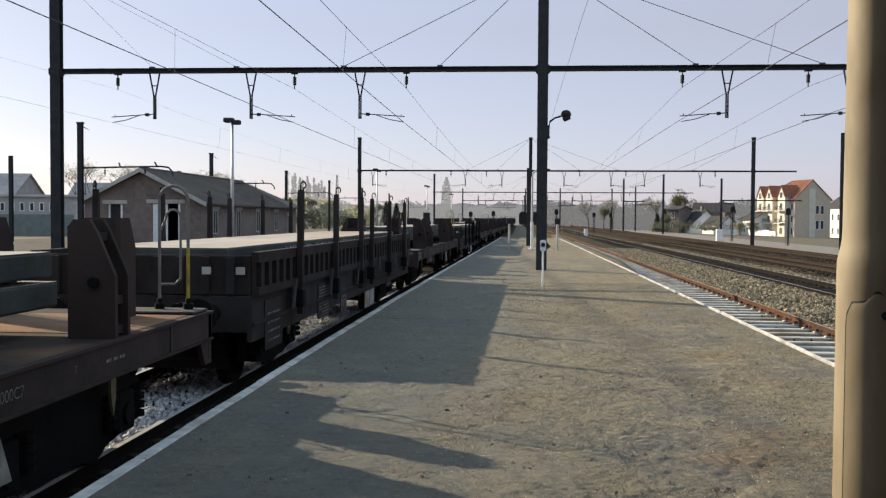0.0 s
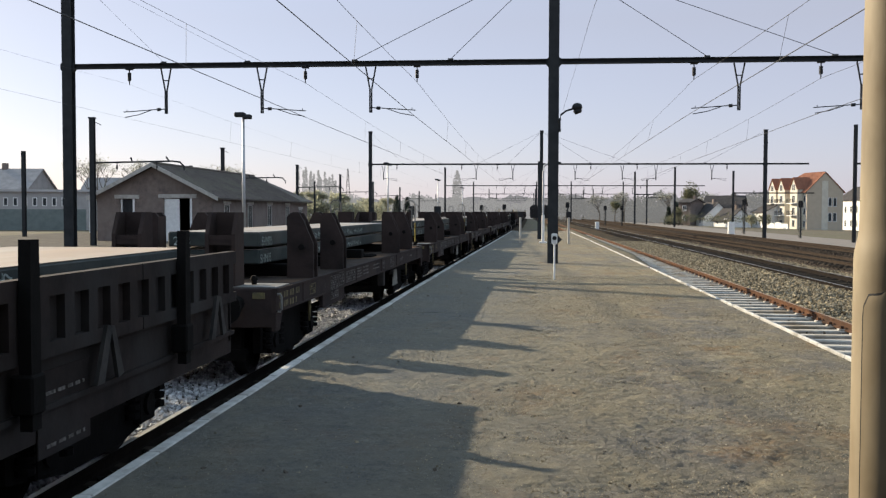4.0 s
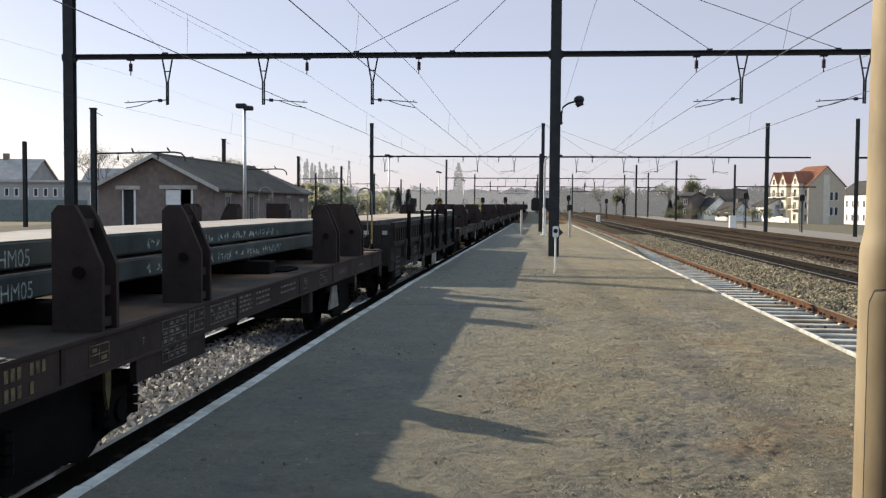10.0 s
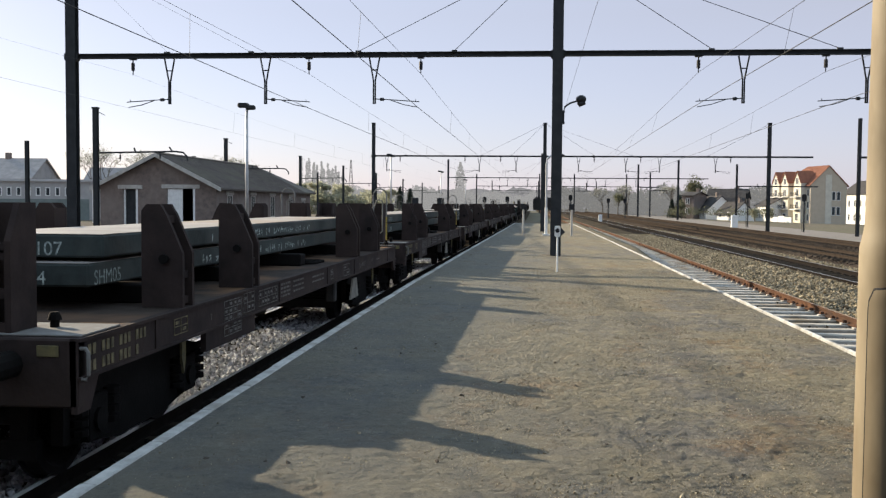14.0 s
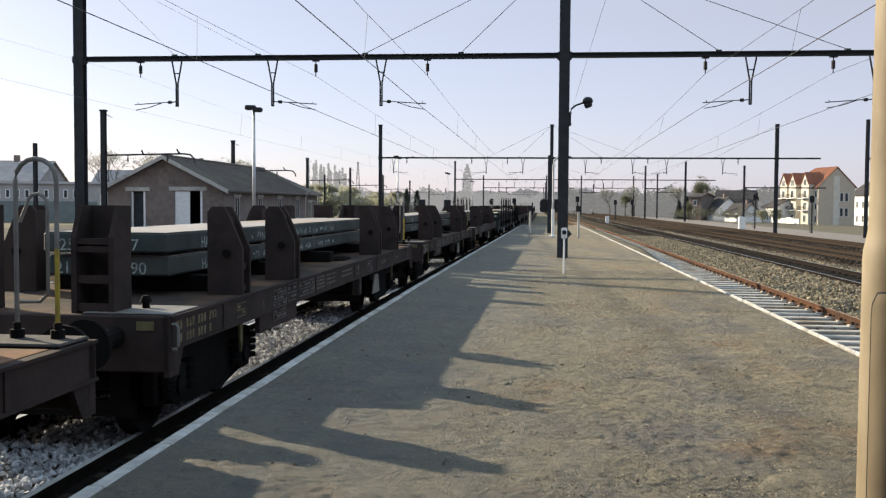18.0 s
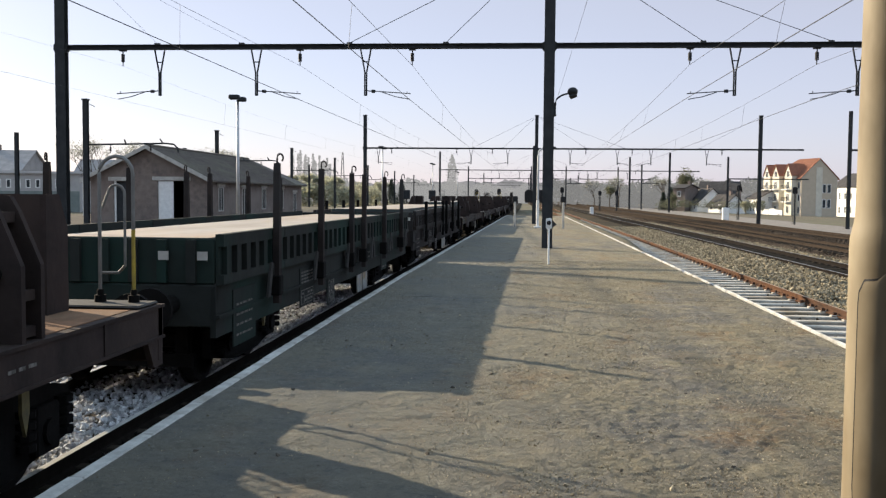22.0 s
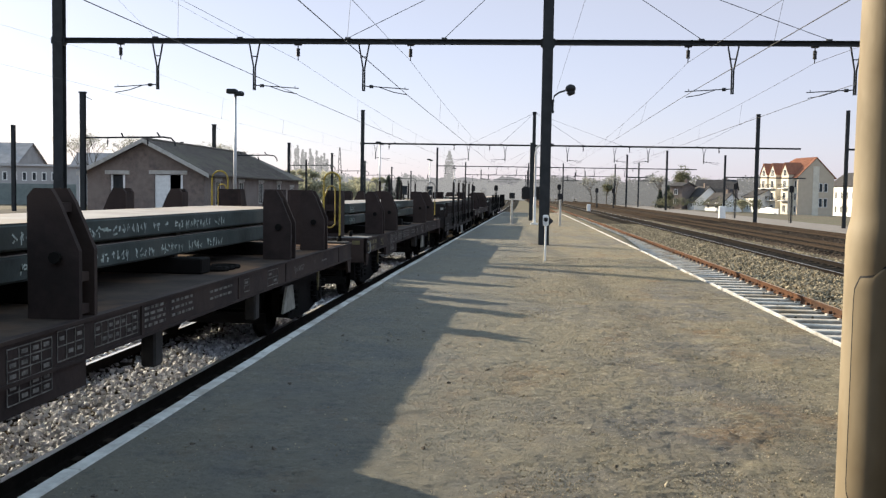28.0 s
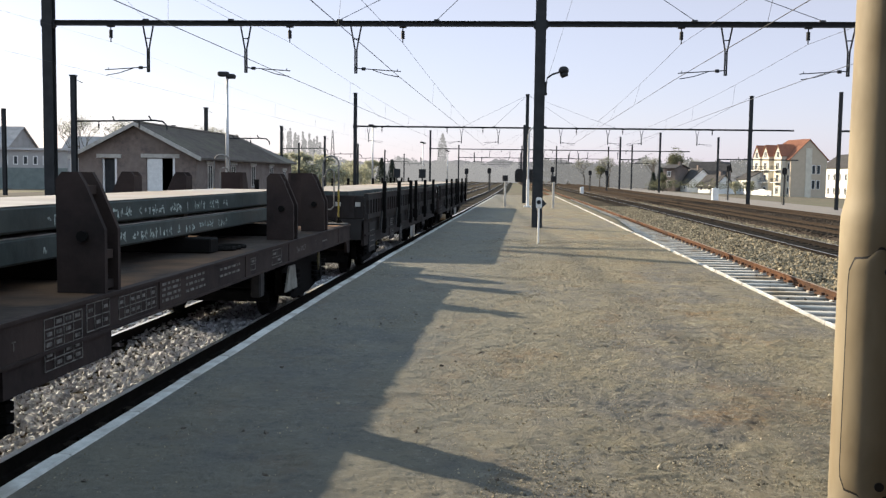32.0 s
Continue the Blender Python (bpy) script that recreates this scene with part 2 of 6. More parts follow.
M_RUSTDARK = mat("old_rail", (0.055, 0.043, 0.035), (0.034, 0.028, 0.024), 5.0, 0.95, 0.2, spec=0.0)
M_RAILTOP = mat("rail_head", (0.78, 0.77, 0.76), (0.65, 0.64, 0.62), 6.0, 0.25, 0.02, metal=0.35)
M_RUSTTOP = mat("rusty_rail_head", (0.3, 0.21, 0.14), (0.2, 0.135, 0.09), 5.0, 0.7, 0.05, spec=0.2)
M_RAILWORN = mat("worn_rail_head", (0.42, 0.4, 0.37), (0.25, 0.23, 0.21), 6.0, 0.5, 0.03, metal=1.0)
M_MAST = mat("mast_paint", (0.03, 0.033, 0.036), (0.018, 0.02, 0.022), 3.0, 0.7, 0.1)
M_WIRE = mat("copper_wire", (0.06, 0.06, 0.06), (0.04, 0.04, 0.04), 3.0, 0.6, 0.0)
M_GALV = mat("galvanised", (0.5, 0.51, 0.52), (0.38, 0.39, 0.4), 6.0, 0.5, 0.1, metal=0.6)
M_WHITE = mat("white_paint", (0.8, 0.8, 0.78), (0.68, 0.68, 0.66), 4.0, 0.6, 0.05)
M_BLACK = mat("black_paint", (0.02, 0.02, 0.022), (0.012, 0.012, 0.013), 5.0, 0.5, 0.05)
M_CREAM = mat("cream_paint", (0.275, 0.232, 0.158), (0.225, 0.183, 0.12), 5.0, 0.65, 0.12, c3=(0.165, 0.128, 0.078), s3=7.0, fine=20, bdist=0.002, stretch=(1, 1, 0.45))
M_WAGON = mat("wagon_brown", (0.046, 0.033, 0.03), (0.024, 0.0185, 0.0175), 2.2, 0.85, 0.25, c3=(0.05, 0.036, 0.031), s3=0.8, spec=0.12)
# Deck colour darkened for the shade that the slabs cast on it.
M_DECK = mat("wagon_deck", (0.06, 0.047, 0.039), (0.033, 0.027, 0.024), 2.0, 0.9, 0.3, c3=(0.15, 0.088, 0.052), s3=0.7, spec=0.08)
# Near-black colour stands in for the deep shade under the wagons.
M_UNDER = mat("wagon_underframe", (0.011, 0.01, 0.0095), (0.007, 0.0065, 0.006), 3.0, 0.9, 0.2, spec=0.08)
M_GREEN = mat("wagon_green", (0.027, 0.03, 0.0275), (0.018, 0.0195, 0.018), 1.2, 0.8, 0.25, c3=(0.0155, 0.034, 0.028), s3=0.55, spec=0.1)
M_BWAGON = mat("wagon_dark", (0.034, 0.026, 0.0235), (0.018, 0.0148, 0.014), 1.8, 0.85, 0.25, c3=(0.036, 0.034, 0.033), s3=0.7, spec=0.12)
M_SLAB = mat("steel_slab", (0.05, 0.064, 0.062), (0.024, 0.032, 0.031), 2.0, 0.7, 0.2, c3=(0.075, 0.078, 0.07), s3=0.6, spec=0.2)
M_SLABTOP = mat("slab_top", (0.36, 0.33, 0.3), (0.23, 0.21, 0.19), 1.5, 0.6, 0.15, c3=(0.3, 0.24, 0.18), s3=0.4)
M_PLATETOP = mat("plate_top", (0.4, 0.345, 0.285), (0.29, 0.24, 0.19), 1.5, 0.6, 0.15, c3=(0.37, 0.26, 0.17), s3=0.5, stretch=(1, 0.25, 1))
M_CHALK = mat("chalk", (0.5, 0.58, 0.55), (0.1, 0.125, 0.12), 16.0, 0.9, 0.0)
M_STENCIL = mat("stencil_white", (0.2, 0.185, 0.17), (0.05, 0.046, 0.042), 14.0, 0.85, 0.0)
M_YELLOW = mat("yellow_paint", (0.42, 0.31, 0.04), (0.2, 0.15, 0.05), 7.0, 0.6, 0.05)
M_GREYPIPE = mat("grey_pipe", (0.2, 0.2, 0.19), (0.13, 0.12, 0.11), 4.0, 0.6, 0.05)
# Wheels painted almost as dark, for the same shade below the frames.
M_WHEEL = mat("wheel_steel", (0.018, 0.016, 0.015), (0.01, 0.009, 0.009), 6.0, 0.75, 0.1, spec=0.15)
M_BRICK = mat("brick_wall", (0.215, 0.17, 0.147), (0.13, 0.107, 0.096), 2.6, 0.92, 0.3, c3=(0.215, 0.18, 0.16), s3=0.35)
M_ROOF = mat("roof_tile", (0.135, 0.112, 0.098), (0.075, 0.064, 0.058), 2.0, 0.85, 0.3, c3=(0.13, 0.118, 0.09), s3=0.4)
M_REDROOF = mat("red_roof", (0.29, 0.125, 0.075), (0.22, 0.095, 0.06), 2.0, 0.85, 0.3)
M_GREYROOF = mat("grey_roof", (0.06, 0.055, 0.055), (0.035, 0.033, 0.033), 1.0, 0.9, 0.3)
M_RENDER = mat("cream_render", (0.66, 0.62, 0.52), (0.55, 0.51, 0.43), 1.0, 0.9, 0.1)
M_GABLE = mat("grey_brick", (0.52, 0.44, 0.34), (0.47, 0.4, 0.31), 1.0, 0.9, 0.02)
M_GLASS = mat("dark_glass", (0.05, 0.06, 0.07), (0.03, 0.035, 0.04), 1.0, 0.15, 0.0)
M_BARK = mat("bark", (0.12, 0.1, 0.08), (0.07, 0.06, 0.05), 4.0, 0.95, 0.3)
def leaf_mat(name, c1, c2, through):
    """Thin leaves that also let light through."""
    m = mat(name, c1, c2, 3.0, 0.8, 0.0, island=0.35)
    n, l = m.node_tree.nodes, m.node_tree.links
    bs = n["Principled BSDF"]
    tr, mx = n.new("ShaderNodeBsdfTranslucent"), n.new("ShaderNodeMixShader")
    mx.inputs[0].default_value = through
    l.new(bs.inputs["Base Color"].links[0].from_socket, tr.inputs["Color"])
    out = n["Material Output"]
    l.new(bs.outputs[0], mx.inputs[1])
    l.new(tr.outputs[0], mx.inputs[2])
    l.new(mx.outputs[0], out.inputs["Surface"])
    return m


# Leaf colour paled to stand for the mist before the far bushes.
M_LEAF = leaf_mat("spring_leaf", (0.42, 0.41, 0.3), (0.31, 0.31, 0.225), 0.55)
M_LEAFDIM = leaf_mat("young_leaf", (0.19, 0.19, 0.12), (0.11, 0.115, 0.075), 0.4)
# Greyed and lightened too, haze put into the leaf colour.
M_POPLAR = leaf_mat("poplar_leaf", (0.36, 0.36, 0.31), (0.27, 0.28, 0.235), 0.5)
M_CONIFER = mat("conifer_needles", (0.06, 0.075, 0.055), (0.035, 0.045, 0.035), 3.0, 0.85, 0.0, island=0.4)
M_ROADGREY = mat("pale_road", (0.23, 0.205, 0.18), (0.165, 0.145, 0.125), 0.8, 0.95, 0.2)
# Far town walls, both lightened to carry the haze in their colour.
M_PALE = mat("haze_paled_wall", (0.5, 0.49, 0.49), (0.4, 0.39, 0.395), 0.8, 0.9, 0.1)
M_BLUEGREY = mat("school_wall", (0.42, 0.41, 0.4), (0.34, 0.33, 0.325), 0.8, 0.9, 0.1)


# ---- mesh helpers ----
def box(bm, x0, x1, y0, y1, z0, z1, m=None):
    v = [bm.verts.new(p) for p in ((x0, y0, z0), (x1, y0, z0), (x1, y1, z0), (x0, y1, z0), (x0, y0, z1), (x1, y0, z1), (x1, y1, z1), (x0, y1, z1))]
    for q in ((0, 3, 2, 1), (4, 5, 6, 7), (0, 1, 5, 4), (1, 2, 6, 5), (2, 3, 7, 6), (3, 0, 4, 7)):
        bm.faces.new([v[i] for i in q])
    if m is not None:
        bmesh.ops.transform(bm, matrix=m, verts=v)
    return v


def cbox(bm, x0, x1, y0, y1, z0, z1, c=0.015):
    """A box with chamfered edges."""
    v = box(bm, x0, x1, y0, y1, z0, z1)
    e = {ed for a in v for ed in a.link_edges}
    bmesh.ops.bevel(bm, geom=list(e), offset=c, segments=1, affect="EDGES")


def tube(bm, pts, r, seg=8, r2=None, caps=True):
    """A round bar along the points."""
    pts = [Vector(p) for p in pts]
    rings = []
    for i, p in enumerate(pts):
        d = (pts[min(i + 1, len(pts) - 1)] - pts[max(i - 1, 0)]).normalized()
        a = d.orthogonal().normalized() if abs(d.z) < 0.95 else Vector((1, 0, 0)).cross(d).normalized()
        if abs(d.z) < 0.95:
            a = Vector((0, 0, 1)).cross(d).normalized()
        b = d.cross(a)
        rr = r if r2 is None else r + (r2 - r) * i / (len(pts) - 1)
        rings.append([bm.verts.new(p + rr * (math.cos(2 * math.pi * k / seg) * a + math.sin(2 * math.pi * k / seg) * b)) for k in range(seg)])
    for a, b in zip(rings, rings[1:]):
        for k in range(seg):
            bm.faces.new((a[k], a[(k + 1) % seg], b[(k + 1) % seg], b[k]))
    if caps:
        bm.faces.new(rings[0][::-1])
        bm.faces.new(rings[-1])


def prism(bm, prof, axis, a, b):
    """A profile (list of 2D points) swept from a to b along the axis: 'y' takes (x, z), 'x' takes (y, z), 'z' takes (x, y)."""
    def at(p, s):
        return {"y": (p[0], s, p[1]), "x": (s, p[0], p[1]), "z": (p[0], p[1], s)}[axis]
    v0, v1 = [bm.verts.new(at(p, a)) for p in prof], [bm.verts.new(at(p, b)) for p in prof]
    n = len(prof)
    for i in range(n):
        bm.faces.new((v0[i], v0[(i + 1) % n], v1[(i + 1) % n], v1[i]))
    bm.faces.new(v0[::-1])
    bm.faces.new(v1)


def finish(bm, smooth=False):
    bmesh.ops.recalc_face_normals(bm, faces=bm.faces[:])
    me = bpy.data.meshes.new("mesh")
    bm.to_mesh(me)
    bm.free()
    if smooth:
        me.polygons.foreach_set("use_smooth", [True] * len(me.polygons))
    return me


def thing(name, at=(0, 0, 0), rz=0.0, label="", category="", group="", kind=""):
    ob = new(name)
    ob.matrix_basis = pose(*at, 0, 0, rz)
    return tagged(ob, label, category, group, kind)


def part(name, bm, material, parent, label="", smooth=False, at=None):
    me = bm if isinstance(bm, bpy.types.Mesh) else finish(bm, smooth)
    if not me.materials:
        me.materials.append(material)
    ob = new(name, me)
    ob.parent = parent
    if at is not None:
        ob.matrix_basis = at
    return tagged(ob, label)


def solid(name, bm, material, label="", category="", group="", kind="", smooth=False):
    me = finish(bm, smooth)
    me.materials.append(material)
    return tagged(new(name, me), label, category, group, kind)


def lettering(text, height):
    """A flat mesh of the words, in the x-y plane, from the origin."""
    cu = bpy.data.curves.new("words", "FONT")
    cu.body, cu.size, cu.extrude = text, height, 0.0
    ob = new("words", cu)
    me = bpy.data.meshes.new_from_object(ob.evaluated_get(bpy.context.evaluated_depsgraph_get()))
    bpy.data.objects.remove(ob)
    return me


def rocks(count, place, size, seed):
    """One mesh of many small broken stones. place(rng, n) gives their centres."""
    rng = np.random.default_rng(seed)
    base = np.array([(1, 0, 0), (-1, 0, 0), (0, 1, 0), (0, -1, 0), (0, 0, 1), (0, 0, -1)], float)
    tri = np.array([(0, 2, 4), (2, 1, 4), (1, 3, 4), (3, 0, 4), (2, 0, 5), (1, 2, 5), (3, 1, 5), (0, 3, 5)])
    c = place(rng, count)
    q = rng.normal(size=(count, 4))
    q /= np.linalg.norm(q, axis=1)[:, None]
    w, x, y, z = q.T
    rot = np.stack([1 - 2 * (y * y + z * z), 2 * (x * y - w * z), 2 * (x * z + w * y), 2 * (x * y + w * z), 1 - 2 * (x * x + z * z), 2 * (y * z - w * x), 2 * (x * z - w * y), 2 * (y * z + w * x), 1 - 2 * (x * x + y * y)], -1).reshape(count, 3, 3)
    s = size * rng.uniform(0.55, 1.35, (count, 1, 1)) * rng.uniform(0.6, 1.25, (count, 6, 3))
    v = np.einsum("nij,nkj->nki", rot, base[None] * s) + c[:, None]
    f = (tri[None] + 6 * np.arange(count)[:, None, None]).reshape(-1, 3)
    me = bpy.data.meshes.new("stones")
    me.from_pydata(v.reshape(-1, 3).tolist(), [], f.tolist())
    return me


def softplus(v, k):
    return k * math.log1p(math.exp(max(-50.0, min(50.0, v / k))))


def bend(y):
    """How far the tracks and the platform edge on the train's side swing over."""
    return 0.02 * (softplus(y - 14, 6.0) - 0.85 * softplus(y - 130, 30.0))


def bend_r(y):
    return -0.007 * softplus(y - 70, 12.0)


RAIL = -0.5
TRAIN_X = -4.56


# ---- ground, beds, platform ----
def ground_z(x):
    if x < -21:
        return -0.56
    if x < 12:
        return -0.78
    return max(-0.78 - 0.028 * (x - 12), -2.75)


def strip(name, material, xs, ys, zf, label, kind="structure", category="", jitter=0.0):
    """A sheet over a grid of lines; xs may be functions of y."""
    bm = bmesh.new()
    grid = []
    for y in ys:
        row = []
        for x in xs:
            px = x(y) if callable(x) else x
            row.append(bm.verts.new((px, y, zf(px, y) + (noise.noise((px * 0.9, y * 0.9, 3.1)) * jitter if jitter else 0))))
        grid.append(row)
    for a, b in zip(grid, grid[1:]):
        for i in range(len(xs) - 1):
            bm.faces.new((a[i], a[i + 1], b[i + 1], b[i]))
    return solid(name, bm, material, label, category, "", kind, smooth=True)


strip("ground", M_EARTH, [-3000, -400, -120, -60, -30, -21.2, -21, -10, 0, 11.9, 13, 20, 30, 45, 60, 82, 130, 400, 3000], [-3000, -500, -100, 0, 50, 100, 200, 400, 800, 1500, 4000], lambda x, y: ground_z(x), "flat earth and weeds round the railway yard")

YS = [-430, -200, -100, -50, -20] + list(range(0, 130, 4)) + list(range(130, 431, 20))


def bed(name, material, x0, x1, top, label, shift):
    strip(name, material, [lambda y: x0 - 0.45 + shift(y), lambda y: x0 + shift(y), lambda y: (2 * x0 + x1) / 3 + shift(y), lambda y: (x0 + 2 * x1) / 3 + shift(y), lambda y: x1 + shift(y), lambda y: x1 + 0.3 + shift(y)], YS,
          lambda x, y: top if x0 - 0.2 < x - shift(y) < x1 + 0.2 else top - 0.3, label, jitter=0.05)


bed("ballast_bed_1", M_BED, -19.6, -2.9, -0.655, "grey stone ballast under the train's tracks", bend)
bed("ballast_bed_2", M_BED, 3.9, 11.9, -0.73, "brown stone ballast under rusty tracks", bend_r)
bed("ballast_bed_3", M_RUSTBED, 12.7, 22.0, -0.70, "rust-brown ballast of disused sidings", bend_r)
strip("pale_path", M_ROADGREY, [25.5, 28, 31, 36.5], [-60, 0, 40, 80, 120, 180, 260, 400], lambda x, y: ground_z(x) + 0.03, "pale concrete service road beyond the sidings")
strip("yard_apron", M_YARD, [-46, -40, -33, -21.5], [40, 55, 62, 80, 110, 140], lambda x, y: -0.53, "pale dusty yard round the goods shed")


def rail_mesh(xf, y0, y1, material, shiny):
    prof = [(-0.07, -0.155), (0.07, -0.155), (0.07, -0.14), (0.014, -0.12), (0.012, -0.045), (0.035, -0.035), (0.035, 0.0), (-0.035, 0.0), (-0.035, -0.035), (-0.012, -0.045), (-0.014, -0.12), (-0.07, -0.14)]
    ys = [y for y in range(int(y0), int(y1) + 1, 2) if -40 < y < 130 or y % 20 == 0]
    bm, bt = bmesh.new(), bmesh.new()
    prev = None
    for y in ys:
        ring = [bm.verts.new((xf(y) + px, y, RAIL + pz)) for px, pz in prof]
        if prev:
            for i in range(len(prof)):
                bm.faces.new((prev[i], prev[(i + 1) % len(prof)], ring[(i + 1) % len(prof)], ring[i]))
        prev = ring
    prev = None
    if shiny:
        for y in ys:
            ring = [bt.verts.new((xf(y) + px, y, RAIL + 0.003)) for px in (-0.03, 0.03)]
            if prev:
                bt.faces.new((prev[0], prev[1], ring[1], ring[0]))
            prev = ring
    return bm, (bt if shiny else None)


def track(name, xc, shift, material, sleepers, shiny, label, y0, y1, pitch, far=420):
    tr = thing(name, label=label, category="track", kind="structure")
    for s in (-0.7525, 0.7525):
        bm, bt = rail_mesh(lambda y: xc + s + shift(y), -far, far, material, shiny)
        r = part("rail", bm, material, tr)
        if bt:
            part("running_surface", bt, shiny if shiny is not True else M_RAILTOP, r, "polished steel running surface")
    bm = bmesh.new()
    cbox(bm, -1.25, 1.25, -0.13, 0.13, -0.2, 0.0, 0.02)
    for s in (-0.7525, 0.7525):
        cbox(bm, s - 0.17, s + 0.17, -0.07, 0.07, 0.0, 0.03, 0.01)
    me = finish(bm)
    me.materials.append(sleepers)
    n = int((y1 - y0) / pitch)
    for i in range(n):
        y = y0 + i * pitch
        part("sleeper", me, sleepers, tr, at=pose(xc + shift(y) + random.uniform(-0.02, 0.02), y, RAIL - 0.157, 0, 0, random.uniform(-0.5, 0.5) - math.degrees(0.0)))
    return tr


track("track_1", TRAIN_X, bend, M_RAILDARK, M_WOOD_SL, True, "main track with polished rails beside the platform", 1.0, 90, 0.62)
track("track_2", TRAIN_X - 3.75, bend, M_RAILDARK, M_WOOD_SL, True, "second track with polished rails", 20.0, 90, 0.62)
track("track_3", TRAIN_X - 8.2, bend, M_RAILDARK, M_WOOD_SL, True, "third yard track", 30.0, 90, 0.75)
track("track_4", TRAIN_X - 12.4, bend, M_RAILDARK, M_WOOD_SL, True, "outer yard track by the goods shed", 30.0, 90, 0.75)
track("track_5", 5.62, bend_r, M_RAILSIDE, M_SLEEPER, M_RUSTTOP, "rusty track on pale concrete sleepers beside the platform", 4.0, 100, 0.75)
track("track_6", 10.2, bend_r, M_RAILDARK, M_WOOD_SL, M_RAILWORN, "dark worn track on wooden sleepers", 20.0, 110, 0.75)
track("track_7", 14.9, bend_r, M_RUSTDARK, M_WOOD_SL, False, "rusty disused siding", 30.0, 100, 0.75)
track("track_8", 19.6, bend_r, M_RUSTDARK, M_WOOD_SL, False, "rusty outer siding", 40.0, 100, 0.75)

# fastenings of the rusty rail, with clips on every sleeper
bm = bmesh.new()
for y in np.arange(8.5, 55, 0.75):
    for s in (5.62 + 0.7525 - 0.1, 5.62 + 0.7525 + 0.1):
        box(bm, s - 0.035, s + 0.035, y - 0.05, y + 0.05, RAIL - 0.13, RAIL - 0.07)
solid("rail_clips", bm, M_RAILSIDE, "rusty clips along the rail", "rail clip", kind="stuff")


def left_edge(y):
    return -2.70 + bend(y)


def right_edge(y):
    return 3.79 + bend_r(y)


PLAT_END = 112


def plat_z(x, y):
    return 0.0 if y < 84 else -0.55 * min(1.0, (y - 84) / 26)


def px_at(u):
    return lambda y: left_edge(y) + 0.12 + u * (right_edge(y) - 0.11 - left_edge(y) - 0.12)


ys = list(np.arange(-60, 0, 6.0)) + list(np.arange(0, 26, 0.5)) + list(np.arange(26, PLAT_END + 1, 2.0))
NEAR0, NEAR1 = 3.5, 16.0


def worn_z(x, y):
    """The trodden, crumbling surface: broad swells, crusted patches that have broken up, and grit."""
    z = 0.010 * noise.noise((x * 0.9, y * 0.9, 3.1))
    crust = noise.fractal((x * 1.7 + 7.0, y * 2.2, 1.3), 0.7, 2.1, 7)
    z += 0.009 * max(0.0, min(1.0, (crust + 0.1) * 6.0)) + 0.008 * max(0.0, min(1.0, (crust - 0.3) * 7.0))
    patch = max(0.25, min(1.0, 0.62 + noise.noise((x * 0.7, y * 0.5, 12.0)) * 1.6))
    flake = noise.fractal((x * 8.0, y * 13.0, 5.5), 0.3, 2.1, 4)
    z += patch * (0.009 * flake + 0.007 * max(0.0, flake - 0.25))
    z *= max(0.0, min(1.0, min(x - left_edge(y) - 0.14, right_edge(y) - 0.12 - x) / 0.25))
    fade = min(1.0, (y - NEAR0) / 0.5, (NEAR1 - y) / 1.5)
    return z * max(0.0, fade) 


PLAT_LABEL = "gritty grey-yellow platform surface with patches of earth"
strip("platform", M_PLATFORM, [px_at(u) for u in np.linspace(0, 1, 15)], [y for y in ys if y < NEAR0] + [NEAR0], plat_z, PLAT_LABEL, jitter=0.012)
strip("platform_near", M_PLATFORM, [px_at(u) for u in np.linspace(0, 1, 300)], list(np.arange(NEAR0, 7.99, 0.018)) + list(np.arange(8.0, 10.98, 0.03)) + list(np.arange(11.0, NEAR1 - 0.02, 0.06)) + [NEAR1], worn_z, PLAT_LABEL)
strip("platform_far", M_PLATFORM, [px_at(u) for u in np.linspace(0, 1, 15)], [NEAR1] + [y for y in ys if y > NEAR1], plat_z, PLAT_LABEL, jitter=0.012)
bm = bmesh.new()
for edge, sgn in ((left_edge, 1), (right_edge, -1)):
    prev = None
    for y in ys:
        x = edge(y) + sgn * 0.05
        ring = [bm.verts.new((x, y, plat_z(x, y) - 0.06)), bm.verts.new((x, y, -0.8)), bm.verts.new((x + sgn * 0.3, y, -0.8)), bm.verts.new((x + sgn * 0.3, y, plat_z(x, y) - 0.06))]
        if prev:
            for i in range(4):
                bm.faces.new((prev[i], prev[(i + 1) % 4], ring[(i + 1) % 4], ring[i]))
        prev = ring
solid("platform_wall", bm, M_SHADEWALL, "concrete retaining walls of the platform", kind="structure")

# loose pebbles, clods and moss tufts on the platform
rng = np.random.default_rng(5)


def on_platform(rng, n):
    y = 3.5 + 30 * rng.random(n) ** 1.8
    x = rng.uniform(-2.3, 3.6, n)
    return np.stack([x, y, np.full(n, 0.002)], 1)


def crumbs(rng, n):
    """Loose bits lie thickest where the crust has broken up."""
    y = 3.6 + 22 * rng.random(3 * n) ** 1.7
    x = rng.uniform(-2.5, 3.65, 3 * n)
    w = np.array([noise.noise((a * 1.1 + 4.0, c * 0.7, 6.0)) for a, c in zip(x, y)])
    keep = np.argsort(-(w + 0.7 * rng.normal(size=3 * n) - 1.3 * np.clip(0.1 - x, 0, 1)))[:n]
    return np.stack([x[keep], y[keep], np.full(n, 0.006)], 1)


for count, size, seed in ((56000, 0.0052, 6), (6000, 0.0085, 16), (300, 0.016, 26)):
    me = rocks(count, crumbs, size, seed)
    me.materials.append(M_CRUMB)
    tagged(new("crumbs", me), "loose crumbs of crust and pebbles on the platform", "grit", kind="stuff")
me = rocks(240, on_platform, 0.019, 8)
me.materials.append(M_BARK)
tagged(new("clods", me), "dark clods and bits of dirt on the platform", "dirt", kind="stuff")


